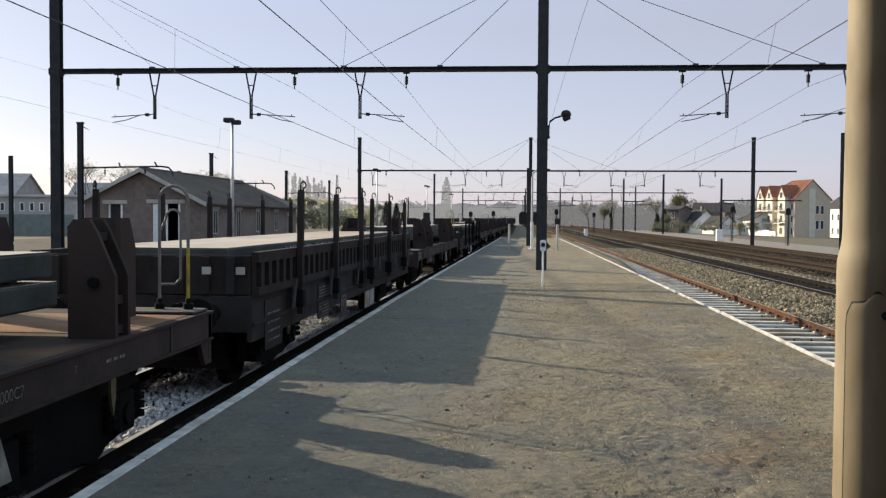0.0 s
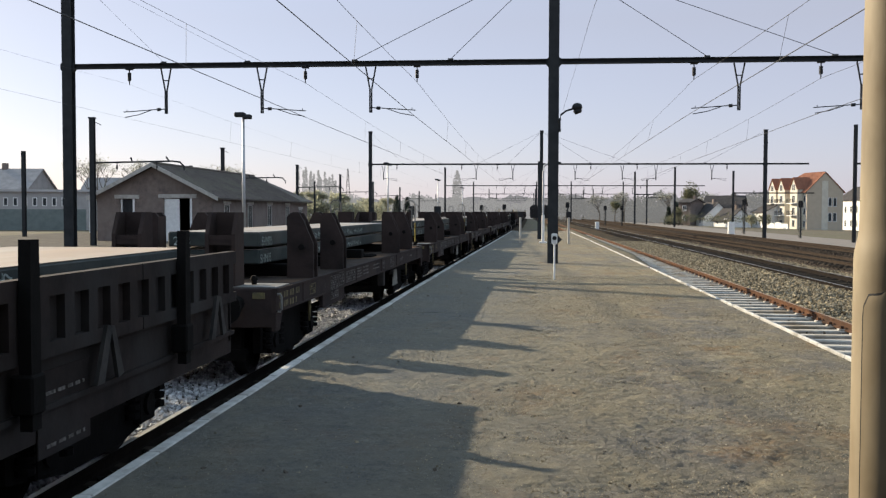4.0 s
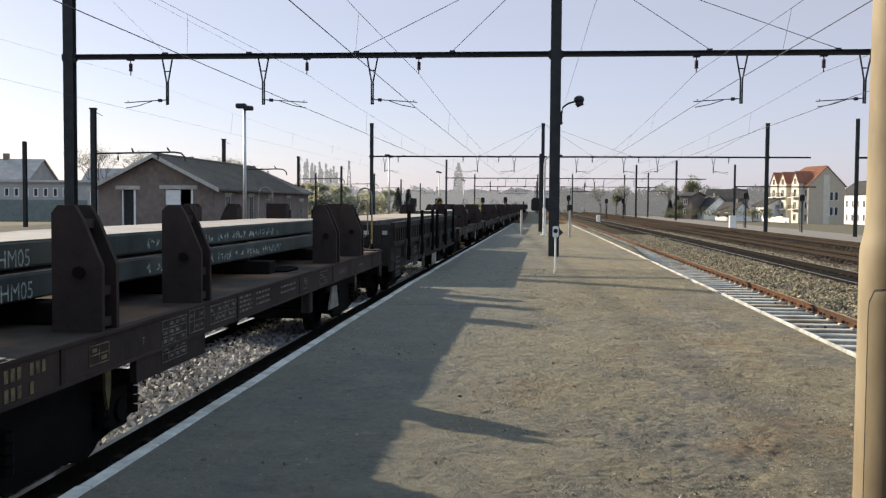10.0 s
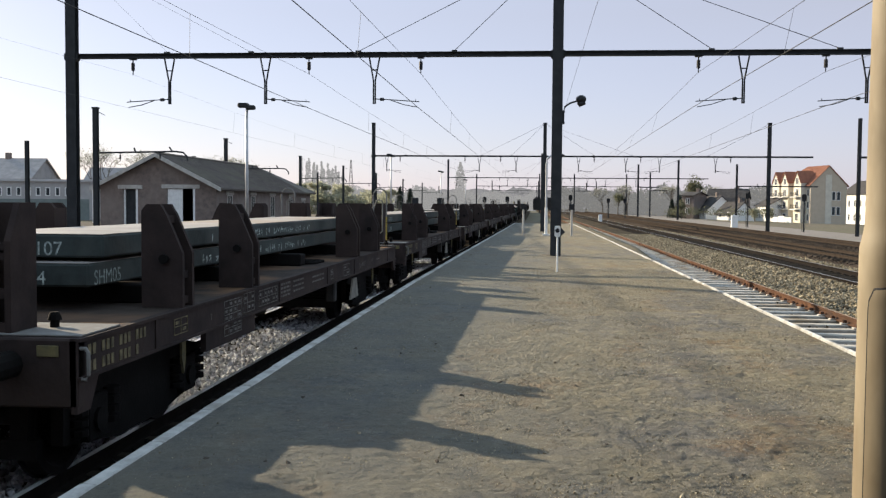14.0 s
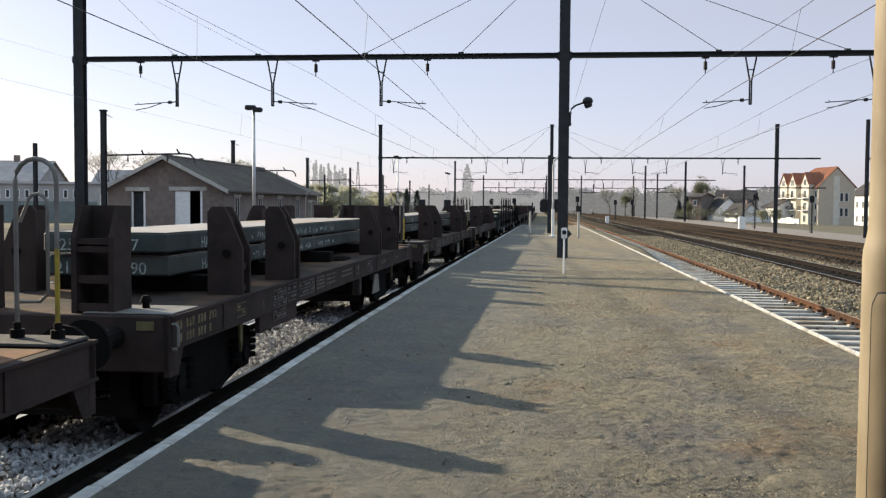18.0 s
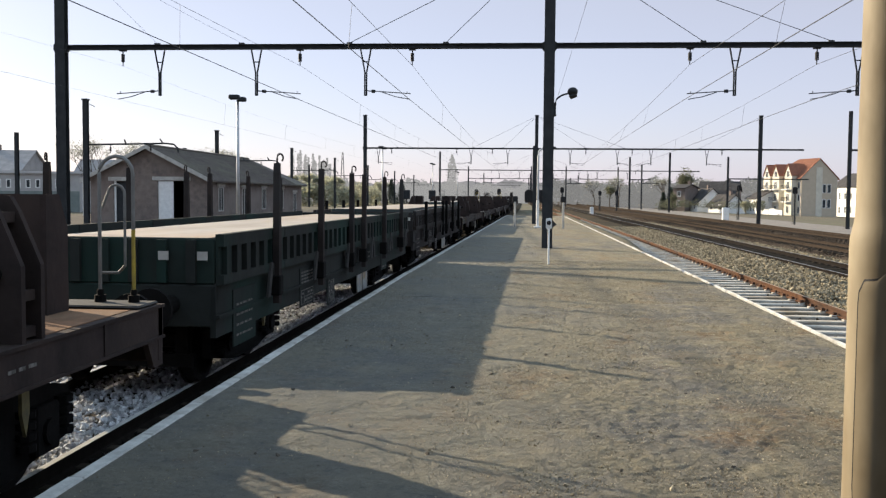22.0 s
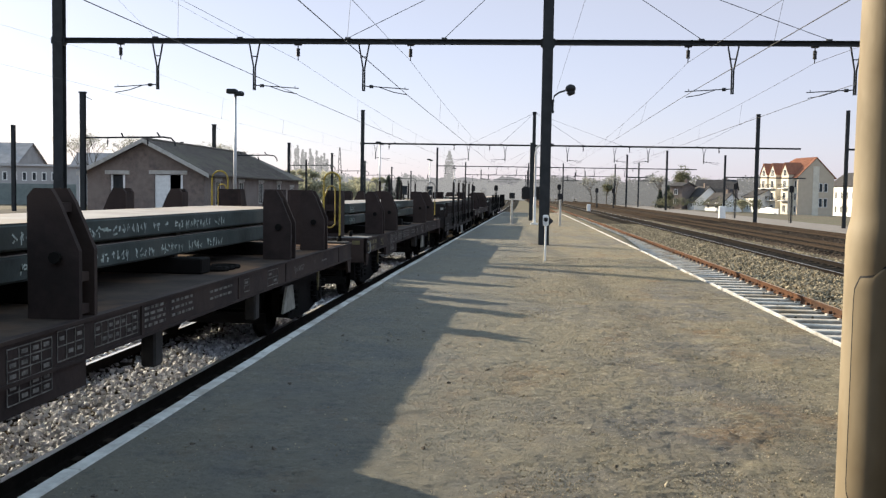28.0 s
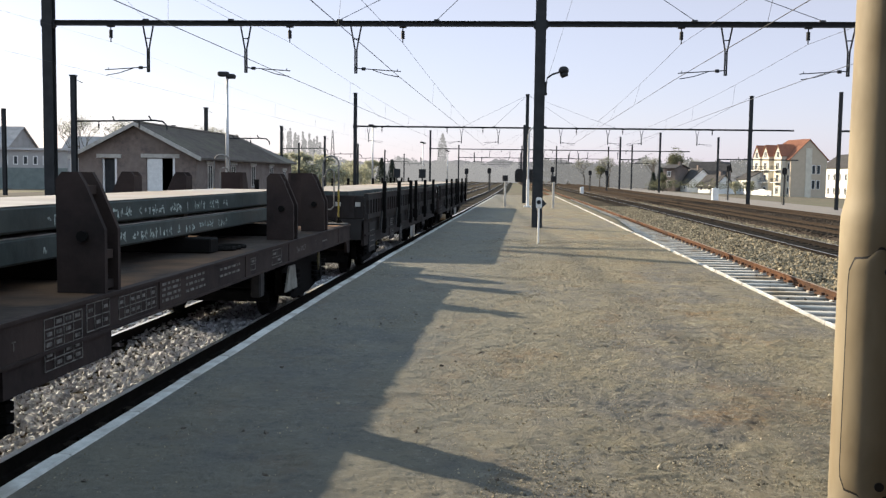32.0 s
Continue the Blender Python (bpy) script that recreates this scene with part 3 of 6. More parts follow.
def in_track(x0, x1, y0, y1, top, shift, power=1.5):
    def place(rng, n):
        y = y0 + (y1 - y0) * rng.random(n) ** power
        sh = np.array([shift(v) for v in y])
        return np.stack([rng.uniform(x0, x1, n) + sh, y, top + rng.normal(0, 0.018, n)], 1)
    return place


def near_bed(rng, n):
    y = 3 + 38 * rng.random(n) ** 1.6
    x = TRAIN_X + rng.uniform(-2.4, 0.68, n)
    crown = np.where(np.abs(x - TRAIN_X) < 0.62, -0.64 + 0.035 * (x - TRAIN_X), np.where(x > TRAIN_X + 0.8, -0.70, -0.645))
    return np.stack([x + np.array([bend(v) for v in y]), y, crown + rng.normal(0, 0.014, n)], 1)


# Strip of stones outside the near rail that carries the painted shade.
def shade_bed(rng, n):
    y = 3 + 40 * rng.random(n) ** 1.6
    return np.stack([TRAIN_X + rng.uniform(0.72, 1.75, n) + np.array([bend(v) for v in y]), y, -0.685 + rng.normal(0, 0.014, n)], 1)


for nm, cnt, pl, sz, m, lab, seed in (
        ("ballast_stones", 9000, shade_bed, 0.04, M_SHADESTONE, "ballast beside the platform wall, darkened to the train's shade", 12),
        ("ballast_stones", 38000, near_bed, 0.035, M_STONE, "pale broken ballast stones between the rails", 1),
        ("ballast_stones", 9000, in_track(-12, -7.0, 14, 60, -0.62, bend), 0.05, M_STONE, "grey ballast stones of the next tracks", 2),
        ("ballast_stones", 17000, in_track(6.55, 9.35, 12, 75, -0.60, bend_r, 1.3), 0.05, M_STONE2, "brown-grey ballast stones between rusty rails", 3),
        ("ballast_stones", 3500, in_track(3.95, 6.3, 6, 60, -0.725, bend_r, 1.3), 0.035, M_BED, "stones lying among the concrete sleepers", 4),
        ("ballast_stones", 4500, in_track(11.1, 12.2, 22, 90, -0.63, bend_r, 1.2), 0.05, M_STONE2, "brown ballast stones on the shoulder", 9),
        ("ballast_stones", 6000, in_track(12.9, 21.5, 28, 110, -0.68, bend_r, 1.2), 0.05, M_RUSTBED, "rust-brown ballast of the sidings", 10)):
    me = rocks(cnt, pl, sz, seed)
    me.materials.append(m)
    tagged(new(nm, me), lab, "ballast", kind="stuff")
# sandy fill that hides the sleepers farther along
strip("sandy_fill", M_SAND, [3.85, 4.1, 4.35, 4.58, 4.79], [24.0, 27, 30, 33, 36, 39, 42, 46, 50, 60, 80, 110], lambda x, y: (-0.12 if x < 4.6 else RAIL - 0.06) - 0.56 * max(0.0, min(1.0, (42 - y) / 16)) * (1.0 if x < 4.6 else 0.2), "sandy fill between platform and rusty rail", jitter=0.01)


# ---- the train ----
ROWS_T = [float(t) for t in range(0, 33)]


def travelled(t):
    return 12.631 * t - 0.04253 * t * t + 0.000928 * t ** 3


PITCH, Y_FIRST = 16.6, 9.861


def wheel(bm, side, y, r=0.46, seg=22):
    """One wheel turned from a profile: flange, tread, rim and dished web; side is -1 or 1."""
    prof = [(0.655, 0.09), (0.655, r - 0.09), (0.665, r + 0.02), (0.675, r + 0.028), (0.69, r + 0.024), (0.70, r), (0.815, r - 0.006), (0.82, r - 0.07), (0.775, r - 0.1), (0.745, 0.2), (0.80, 0.12), (0.82, 0.11), (0.82, 0.0)]
    rings = [[bm.verts.new((side * x, y + q * math.cos(2 * math.pi * k / seg), r + q * math.sin(2 * math.pi * k / seg))) for k in range(seg)] for x, q in prof[:-1]]
    for a, c in zip(rings, rings[1:]):
        for k in range(seg):
            bm.faces.new((a[k], a[(k + 1) % seg], c[(k + 1) % seg], c[k]))
    bm.faces.new(rings[-1])
    bm.faces.new(rings[0])


def bogie(parent, yc, wheelbase):
    """A two-axle bogie: side frames with spring nests, bolster, brake rigging and shoes."""
    b = bmesh.new()
    hw = wheelbase / 2
    for s in (-1, 1):
        prism(b, [(yc - hw - 0.45, 0.34), (yc - hw - 0.45, 0.72), (yc - 0.6, 0.88), (yc + 0.6, 0.88), (yc + hw + 0.45, 0.72), (yc + hw + 0.45, 0.34), (yc + 0.5, 0.2), (yc - 0.5, 0.2)], "x", s * 0.96, s * 1.06)
    cbox(b, -1.0, 1.0, yc - 0.3, yc + 0.3, 0.4, 0.9)
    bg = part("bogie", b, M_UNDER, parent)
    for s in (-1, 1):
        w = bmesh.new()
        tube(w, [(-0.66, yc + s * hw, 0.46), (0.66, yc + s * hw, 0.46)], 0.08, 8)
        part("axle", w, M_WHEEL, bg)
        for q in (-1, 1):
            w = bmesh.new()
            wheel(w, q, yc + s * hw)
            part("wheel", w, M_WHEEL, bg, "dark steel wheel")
        for q in (-1, 1):
            a = bmesh.new()
            cbox(a, q * 1.04 - 0.09, q * 1.04 + 0.09, yc + s * hw - 0.17, yc + s * hw + 0.17, 0.3, 0.66)
            tube(a, [(q * 1.12, yc + s * hw, 0.46), (q * 1.16, yc + s * hw, 0.46)], 0.1, 10)
            part("axle_box", a, M_UNDER, bg)
            a = bmesh.new()
            for d in (-0.28, 0.28):
                for z in (0.38, 0.46, 0.54, 0.62):
                    tube(a, [(q * 1.1, yc + s * hw + d, z), (q * 1.1, yc + s * hw + d, z + 0.05)], 0.075, 8)
            tagged(part("spring_nest", a, M_UNDER, bg), kind="stuff")
            a = bmesh.new()
            for d in (-0.5, 0.5):
                prism(a, [(yc + s * hw + d - 0.05, 0.28), (yc + s * hw + d + 0.05, 0.28), (yc + s * hw + d * 0.9 + 0.05, 0.8), (yc + s * hw + d * 0.9 - 0.05, 0.8)], "x", q * 0.68, q * 0.82)
            tagged(part("brake_shoe", a, M_UNDER, bg), kind="stuff")
        a = bmesh.new()
        box(a, -0.9, 0.9, yc + s * (hw + 0.5) - 0.05, yc + s * (hw + 0.5) + 0.05, 0.25, 0.4)
        box(a, -0.9, 0.9, yc + s * (hw - 0.5) - 0.05, yc + s * (hw - 0.5) + 0.05, 0.25, 0.4)
        tagged(part("brake_beam", a, M_UNDER, bg), kind="stuff")


def buffers(parent, near, far):
    for e, y in ((-1, near), (1, far)):
        for s in (-1, 1):
            b = bmesh.new()
            tube(b, [(s * 0.875, y, 1.03), (s * 0.875, y + e * 0.38, 1.03)], 0.1, 12)
            tube(b, [(s * 0.875, y + e * 0.38, 1.03), (s * 0.875, y + e * 0.5, 1.03)], 0.07, 12)
            tube(b, [(s * 0.875, y + e * 0.5, 1.03), (s * 0.875, y + e * 0.55, 1.03)], 0.22, 16)
            part("buffer", b, M_UNDER, parent)
        b = bmesh.new()
        tube(b, [(0, y, 1.0), (0, y + e * 0.4, 0.98), (0, y + e * 0.5, 0.9), (0.03, y + e * 0.65, 0.86), (0, y + e * 0.75, 0.95)], 0.04, 8)
        part("coupling", b, M_UNDER, parent, "dark steel screw coupling")


def stanchion(parent, y, w, sgn, base, top):
    """One heavy stanchion: a back plate, two cheek plates whose outer edge is cut back towards the top, rungs and a pin."""
    b = bmesh.new()
    x0, x1 = sorted((sgn * 0.98, sgn * 1.06))
    box(b, x0, x1, y + 0.05, y + w - 0.05, base, top - 0.06)
    st = part("stanchion", b, M_WAGON, parent, "heavy chamfered brown steel stanchion")
    prof = [(0.98, base), (1.37, base), (1.37, base + 0.5), (1.22, top - 0.1), (1.16, top), (1.03, top), (0.98, top - 0.06)]
    for a, c in ((y, y + 0.05), (y + w - 0.05, y + w)):
        b = bmesh.new()
        prism(b, [(sgn * u, v) for u, v in prof], "y", a, c)
        part("cheek_plate", b, M_WAGON, st)
    for z in (base + 0.06, base + 0.3, base + 0.54, top - 0.14):
        b = bmesh.new()
        xo = 1.33 if z < base + 0.53 else 1.2
        box(b, *sorted((sgn * 1.062, sgn * xo)), y + 0.052, y + w - 0.052, z - 0.035, z + 0.035)
        part("rung", b, M_WAGON, st)
    b = bmesh.new()
    tube(b, [(sgn * 1.2, y - 0.04, base + 0.45), (sgn * 1.2, y + w + 0.04, base + 0.45)], 0.045, 8)
    part("pin", b, M_UNDER, st)


M_OLDPLATE = mat("faded_plate", (0.17, 0.14, 0.06), (0.09, 0.08, 0.05), 9.0, 0.8, 0.05)
M_OLDSTENCIL = mat("stencil_yellow", (0.2, 0.165, 0.09), (0.06, 0.052, 0.035), 12.0, 0.85, 0.0)
M_OLDCREAM = mat("dirty_cream_plate", (0.3, 0.29, 0.25), (0.16, 0.15, 0.13), 6.0, 0.8, 0.05)
M_PALEPLATE = mat("pale_plate", (0.4, 0.4, 0.38), (0.24, 0.235, 0.22), 5.0, 0.8, 0.1, c3=(0.3, 0.22, 0.13), s3=3.0)
# Rust of the deck's open end, brightened in colour for the sun there.
M_SUNRUST = mat("sunlit_rust_floor", (0.25, 0.14, 0.085), (0.12, 0.075, 0.05), 3.0, 0.9, 0.3, c3=(0.19, 0.13, 0.09), s3=1.0, spec=0.05)
M_OLDIRON = mat("worn_iron", (0.05, 0.046, 0.043), (0.022, 0.021, 0.02), 4.0, 0.8, 0.1)
A_HALF = 7.42
A_NEAR, A_FAR = -7.6, 7.48
DECK = 1.22


def slab_wagon(hoop_mat, hoop_label, variant):
    w = thing("slab_wagon", label="rust-brown flat railway wagon with heavy steel stanchions for slabs", category="railway wagon", group="wagons of the freight train")
    n0, f0 = A_NEAR, A_FAR
    b = bmesh.new()
    cbox(b, -1.32, 1.32, n0 + 0.02, f0 - 0.02, DECK - 0.05, DECK - 0.004, 0.01)
    part("deck", b, M_DECK, w, "dusty brown steel deck")
    # thin sheet over the deck's far end that paints it rusty and sunlit
    b = bmesh.new()
    box(b, -1.3, 1.3, 5.42, f0 - 0.52, DECK - 0.004, DECK + 0.002)
    part("end_floor", b, M_SUNRUST, w, "rust-orange deck end with sunlight painted into its colour")
    for s in (-1, 1):
        b = bmesh.new()
        prism(b, [(n0, DECK), (f0, DECK), (f0, DECK - 0.3), (n0, DECK - 0.3)], "x", s * 1.32, s * 1.38)
        sb = part("sole_bar", b, M_WAGON, w)
        for z in (DECK, DECK - 0.275):
            b = bmesh.new()
            prism(b, [(n0, z), (f0, z), (f0, z - 0.025), (n0, z - 0.025)], "x", s * 1.38, s * 1.40)
            part("flange", b, M_WAGON, sb)
        for y in (-6.2, -2.3, 0.45, 2.6, 6.3):
            b = bmesh.new()
            box(b, min(s * 1.38, s * 1.392), max(s * 1.38, s * 1.392), y - 0.03, y + 0.03, DECK - 0.275, DECK - 0.025)
            part("rib", b, M_WAGON, sb)
        for y0, y1, cut in ((n0, n0 + 0.34, 0.14), (f0 - 0.34, f0, -0.14)):
            b = bmesh.new()
            prism(b, [(y0 + (0 if cut > 0 else -cut), DECK - 0.54), (y1 - (cut if cut > 0 else 0), DECK - 0.54), (y1, DECK - 0.3), (y0, DECK - 0.3)], "x", s * 1.325, s * 1.375)
            part("corner_bracket", b, M_WAGON, sb)
        b = bmesh.new()
        prism(b, [(-4.95, DECK - 0.3), (-3.32, DECK - 0.3), (-3.32, DECK - 0.5), (-4.95, DECK - 0.5)], "x", s * 1.315, s * 1.372)
        part("skirt_plate", b, M_WAGON, sb)
    b = bmesh.new()
    panel_grid(b, -4.43, -3.86, DECK - 0.42, DECK - 0.06, 4, 5, 1.386)
    panel_grid(b, -3.78, -3.38, DECK - 0.25, DECK - 0.04, 3, 2, 1.386)
    panel_grid(b, -3.2, -2.4, DECK - 0.24, DECK - 0.06, 7, 2, 1.386)
    panel_grid(b, -2.28, -1.78, DECK - 0.24, DECK - 0.04, 0, 4, 1.386, dashes=True)
    panel_grid(b, -1.62, -1.05, DECK - 0.23, DECK - 0.04, 0, 3, 1.386, dashes=True)
    panel_grid(b, -0.55, 0.2, DECK - 0.2, DECK - 0.06, 0, 2, 1.386, dashes=True)
    panel_grid(b, 0.65, 0.85, DECK - 0.22, DECK - 0.08, 1, 2, 1.386)
    panel_grid(b, 1.66, 2.16, DECK - 0.25, DECK - 0.06, 2, 2, 1.386)
    panel_grid(b, 4.9, 5.25, DECK - 0.17, DECK - 0.13, 0, 1, 1.386, dashes=True)
    tagged(part("data_panel", b, M_STENCIL, w, "faded white stencilled data tables and lines"), kind="stuff")
    b = bmesh.new()
    for y0, y1, z in ((-7.45, -6.42, DECK - 0.1), (-7.45, -6.62, DECK - 0.22)):
        y, q = y0, 0
        while y < y1:  # one bar for each character, with gaps between the groups
            if q % 4 != 2:
                box(b, 1.382, 1.386, y, y + 0.045, z - 0.04, z + 0.04)
            y, q = y + 0.075, q + 1
    panel_grid(b, -5.8, -5.48, DECK - 0.22, DECK - 0.08, 2, 2, 1.386)
    tagged(part("number_panel", b, M_OLDSTENCIL, w, "faded yellow wagon number in two lines"), kind="stuff")
    stand = Euler((math.radians(90), 0, math.radians(90))).to_matrix().to_4x4()
    for words, y, z, size in (("Type 3000C7", 3.05, DECK - 0.19, 0.11), ("T", 4.36, DECK - 0.16, 0.08), ("T", -4.86, DECK - 0.2, 0.09)):
        tagged(part("type_lettering", lettering(words, size), M_STENCIL, w, "white stencilled type lettering", at=Matrix.Translation((1.386, y, z)) @ stand), kind="stuff")
    for y, m, nm in ((-5.15, M_OLDPLATE, "yellow pointed brake handle"), (5.4, M_OLDPLATE, "yellow pointed brake handle")):
        b = bmesh.new()
        prism(b, [(y - 0.05, DECK - 0.36), (y + 0.05, DECK - 0.36), (y + 0.05, DECK - 0.52), (y, DECK - 0.68), (y - 0.05, DECK - 0.52)], "x", 1.2, 1.225)
        part("brake_handle", b, m, w, nm)
    b = bmesh.new()
    prism(b, [(3.28, DECK - 0.42), (3.62, DECK - 0.42), (3.78, DECK - 0.78), (3.05, DECK - 0.78)], "x", 1.2, 1.23)
    part("brake_plate", b, M_OLDCREAM, w, "pale brake changeover plate")
    for y in ((-1.55, 1.72) if variant == 0 else (1.72,)):
        b = bmesh.new()
        cbox(b, 1.1, 1.24, y - 0.1, y + 0.1, DECK - 0.68, DECK - 0.34, 0.02)
        part("brake_box", b, M_OLDIRON, w, "grey box under the sole bar")
    for y, e in ((n0, -1), (f0, 1)):
        b = bmesh.new()
        cbox(b, -1.38, 1.38, min(y, y - e * 0.12), max(y, y - e * 0.12), DECK - 0.5, DECK - 0.002)
        part("headstock", b, M_WAGON, w)
    b = bmesh.new()
    cbox(b, -0.2, 0.2, n0 + 0.15, f0 - 0.15, 0.9, DECK - 0.06)
    for k in range(7):
        y = -4.8 + k * 1.6
        box(b, -1.25, 1.25, y - 0.06, y + 0.06, 0.98, DECK - 0.06)
    tube(b, [(0.55, -2.6, 0.85), (0.55, -1.8, 0.85)], 0.15, 12)
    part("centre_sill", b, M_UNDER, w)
    bogie(w, -5.75, 2.0)
    bogie(w, 4.9, 2.0)
    buffers(w, n0, f0)
    for s in (-1, 1):
        for y in (-5.56, -3.42, 2.9, 5.1):
            stanchion(w, y, 0.3, s, DECK - 0.002, DECK + 0.95)
    for y in (-5.2, -2.6, 0.4, 3.7):
        b = bmesh.new()
        cbox(b, -0.97, 0.97, y, y + 0.3, DECK - 0.003, DECK + 0.175)
        part("bolster", b, M_UNDER, w)
    b = bmesh.new()
    for q in range(3):
        tube(b, [(0.95 + 0.16 * math.cos(a), 0.9 + q * 0.22 + 0.13 * math.sin(a), DECK + 0.02) for a in np.linspace(0, 2 * math.pi, 13)], 0.025, 6, caps=False)
    part("lashing_ring", b, M_UNDER, w)
    b = bmesh.new()
    tube(b, [(0.95, n0 + 0.5, DECK + 0.01), (0.95, n0 + 0.5, DECK + 0.07)], 0.035, 10)
    tube(b, [(0.95, n0 + 0.5, DECK + 0.07), (0.95, n0 + 0.5, DECK + 0.11), (0.95, n0 + 0.5, DECK + 0.13)], 0.055, 10, 0.03)
    part("peg", b, M_UNDER, w)
    b = bmesh.new()
    cbox(b, 0.55, 1.36, n0 + 0.08, n0 + 0.75, DECK + 0.001, DECK + 0.014, 0.004)
    part("corner_plate", b, M_GREYPIPE, w, "worn pale plate on the deck's corner")
    # end deck plate and grab hoops
    b = bmesh.new()
    cbox(b, 0.5, 1.36, f0 - 0.5, f0 - 0.04, DECK + 0.001, DECK + 0.03)
    part("step_plate", b, M_OLDIRON, w, "worn dark step plate")
    for s in (1, -1):
        x0, x1, y, z = s * 1.2, s * 0.9, f0 - 0.2, DECK + 0.04
        xm, r = (x0 + x1) / 2, 0.15
        b = bmesh.new()
        tube(b, [(x0, y, z + 0.62), (x0, y, z + 1.1), *[(xm + s * r * math.cos(a), y, z + 1.1 + r * math.sin(a)) for a in np.linspace(0, math.pi, 9)], (x1, y, z + 0.02)], 0.017, 8)
        hp = part("grab_hoop", b, hoop_mat, w, hoop_label)
        b = bmesh.new()
        tube(b, [(x0, y, z), (x0, y, z + 0.62)], 0.018, 8)
        part("hoop_leg", b, M_YELLOW, hp, "yellow lower leg of the hoop")
        b = bmesh.new()
        xi = x0 - s * 0.1
        tube(b, [(xi, y + 0.06, z + 0.3), (xi, y + 0.06, z + 0.9), *[(xi - s * 0.075 + s * 0.075 * math.cos(a), y + 0.06, z + 0.93 + 0.075 * math.sin(a)) for a in np.linspace(0.3, math.pi, 6)], (x1, y + 0.05, z + 0.8)], 0.013, 8)
        tube(b, [(xi, y + 0.06, z + 0.3), (xi - s * 0.06, y + 0.06, z + 0.24), (x1, y + 0.03, z + 0.24)], 0.013, 8)
        part("inner_hoop", b, hoop_mat, hp)
        for q in (x0, x1):
            b = bmesh.new()
            tube(b, [(q, y, z - 0.012), (q, y, z + 0.05)], 0.05, 10)
            tube(b, [(q, y, z + 0.05), (q, y, z + 0.1)], 0.028, 10)
            part("hoop_foot", b, M_UNDER, hp)
    # end stanchions: open boxes with rungs towards the wagon's end
    for e in (-1, 1):
        for xc in (-0.62, 0.62):
            b = bmesh.new()
            y0 = n0 + 0.12 if e < 0 else f0 - 0.62
            y1 = y0 - e * 0.36
            top, base = DECK + 0.96, DECK - 0.002
            yb = y1 + e * 0.05
            box(b, xc - 0.15, xc + 0.15, min(y1, yb), max(y1, yb), base, top)
            es = part("end_stanchion", b, M_WAGON, w, "dark steel end stanchion with open rungs")
            for sx in (-1, 1):
                b = bmesh.new()
                prism(b, [(y1, base), (y0, base), (y0, top - 0.28), (y0 - e * 0.14, top), (y1, top)], "x", xc + sx * 0.15, xc + sx * 0.2)
                part("cheek_plate", b, M_WAGON, es)
            for z in (base + 0.05, base + 0.3, base + 0.58, top - 0.33):
                b = bmesh.new()
                box(b, xc - 0.149, xc + 0.149, min(y0 - e * 0.02, y0 - e * 0.08), max(y0 - e * 0.02, y0 - e * 0.08), z - 0.035, z + 0.035)
                part("rung", b, M_WAGON, es)
    for s in (-1, 1):
        b = bmesh.new()
        y = n0 + 0.02
        tube(b, [(s * 1.39, y, DECK - 0.07), (s * 1.43, y, DECK - 0.07), (s * 1.45, y, DECK - 0.1), (s * 1.45, y, DECK - 0.26), (s * 1.43, y, DECK - 0.29), (s * 1.39, y, DECK - 0.29)], 0.014, 8)
        part("shunter_handle", b, M_GREYPIPE, w, "bent steel grab handle")
    b = bmesh.new()
    cbox(b, 1.08, 1.24, n0 - 0.012, n0 + 0.001, DECK - 0.13, DECK - 0.05, 0.003)
    part("label_plate", b, M_OLDPLATE, w, "faded yellow label plate")
    return w


def panel_grid(b, y0, y1, z0, z1, nx, nz, x, dashes=False):
    """Thin painted lines: a framed table, or rows of dashes for small writing."""
    t = 0.008
    if dashes:
        rnd = random.Random(int(y0 * 100) + nz)
        for k in range(nz):
            z = z0 + (k + 0.5) * (z1 - z0) / nz
            y = y0
            while y < y1:
                ln = rnd.uniform(0.04, 0.14)
                box(b, x - 0.004, x, y, min(y + ln, y1), z - 0.012, z + 0.012)
                y += ln + 0.04
        return
    for k in range(nz + 1):
        z = z0 + k * (z1 - z0) / nz
        box(b, x - 0.004, x, y0, y1, z - t / 2, z + t / 2)
    for k in range(nx + 1):
        y = y0 + k * (y1 - y0) / nx
        box(b, x - 0.004, x, y - t / 2, y + t / 2, z0, z1)
    for k in range(nz):
        for q in range(nx):
            if (k * 5 + q * 3) % 4:
                cz, cy = z0 + (k + 0.5) * (z1 - z0) / nz, y0 + (q + 0.5) * (y1 - y0) / nx
                box(b, x - 0.004, x, cy - 0.3 * (y1 - y0) / nx, cy + 0.25 * (y1 - y0) / nx, cz - 0.014, cz + 0.014)


B_HALF = 7.5


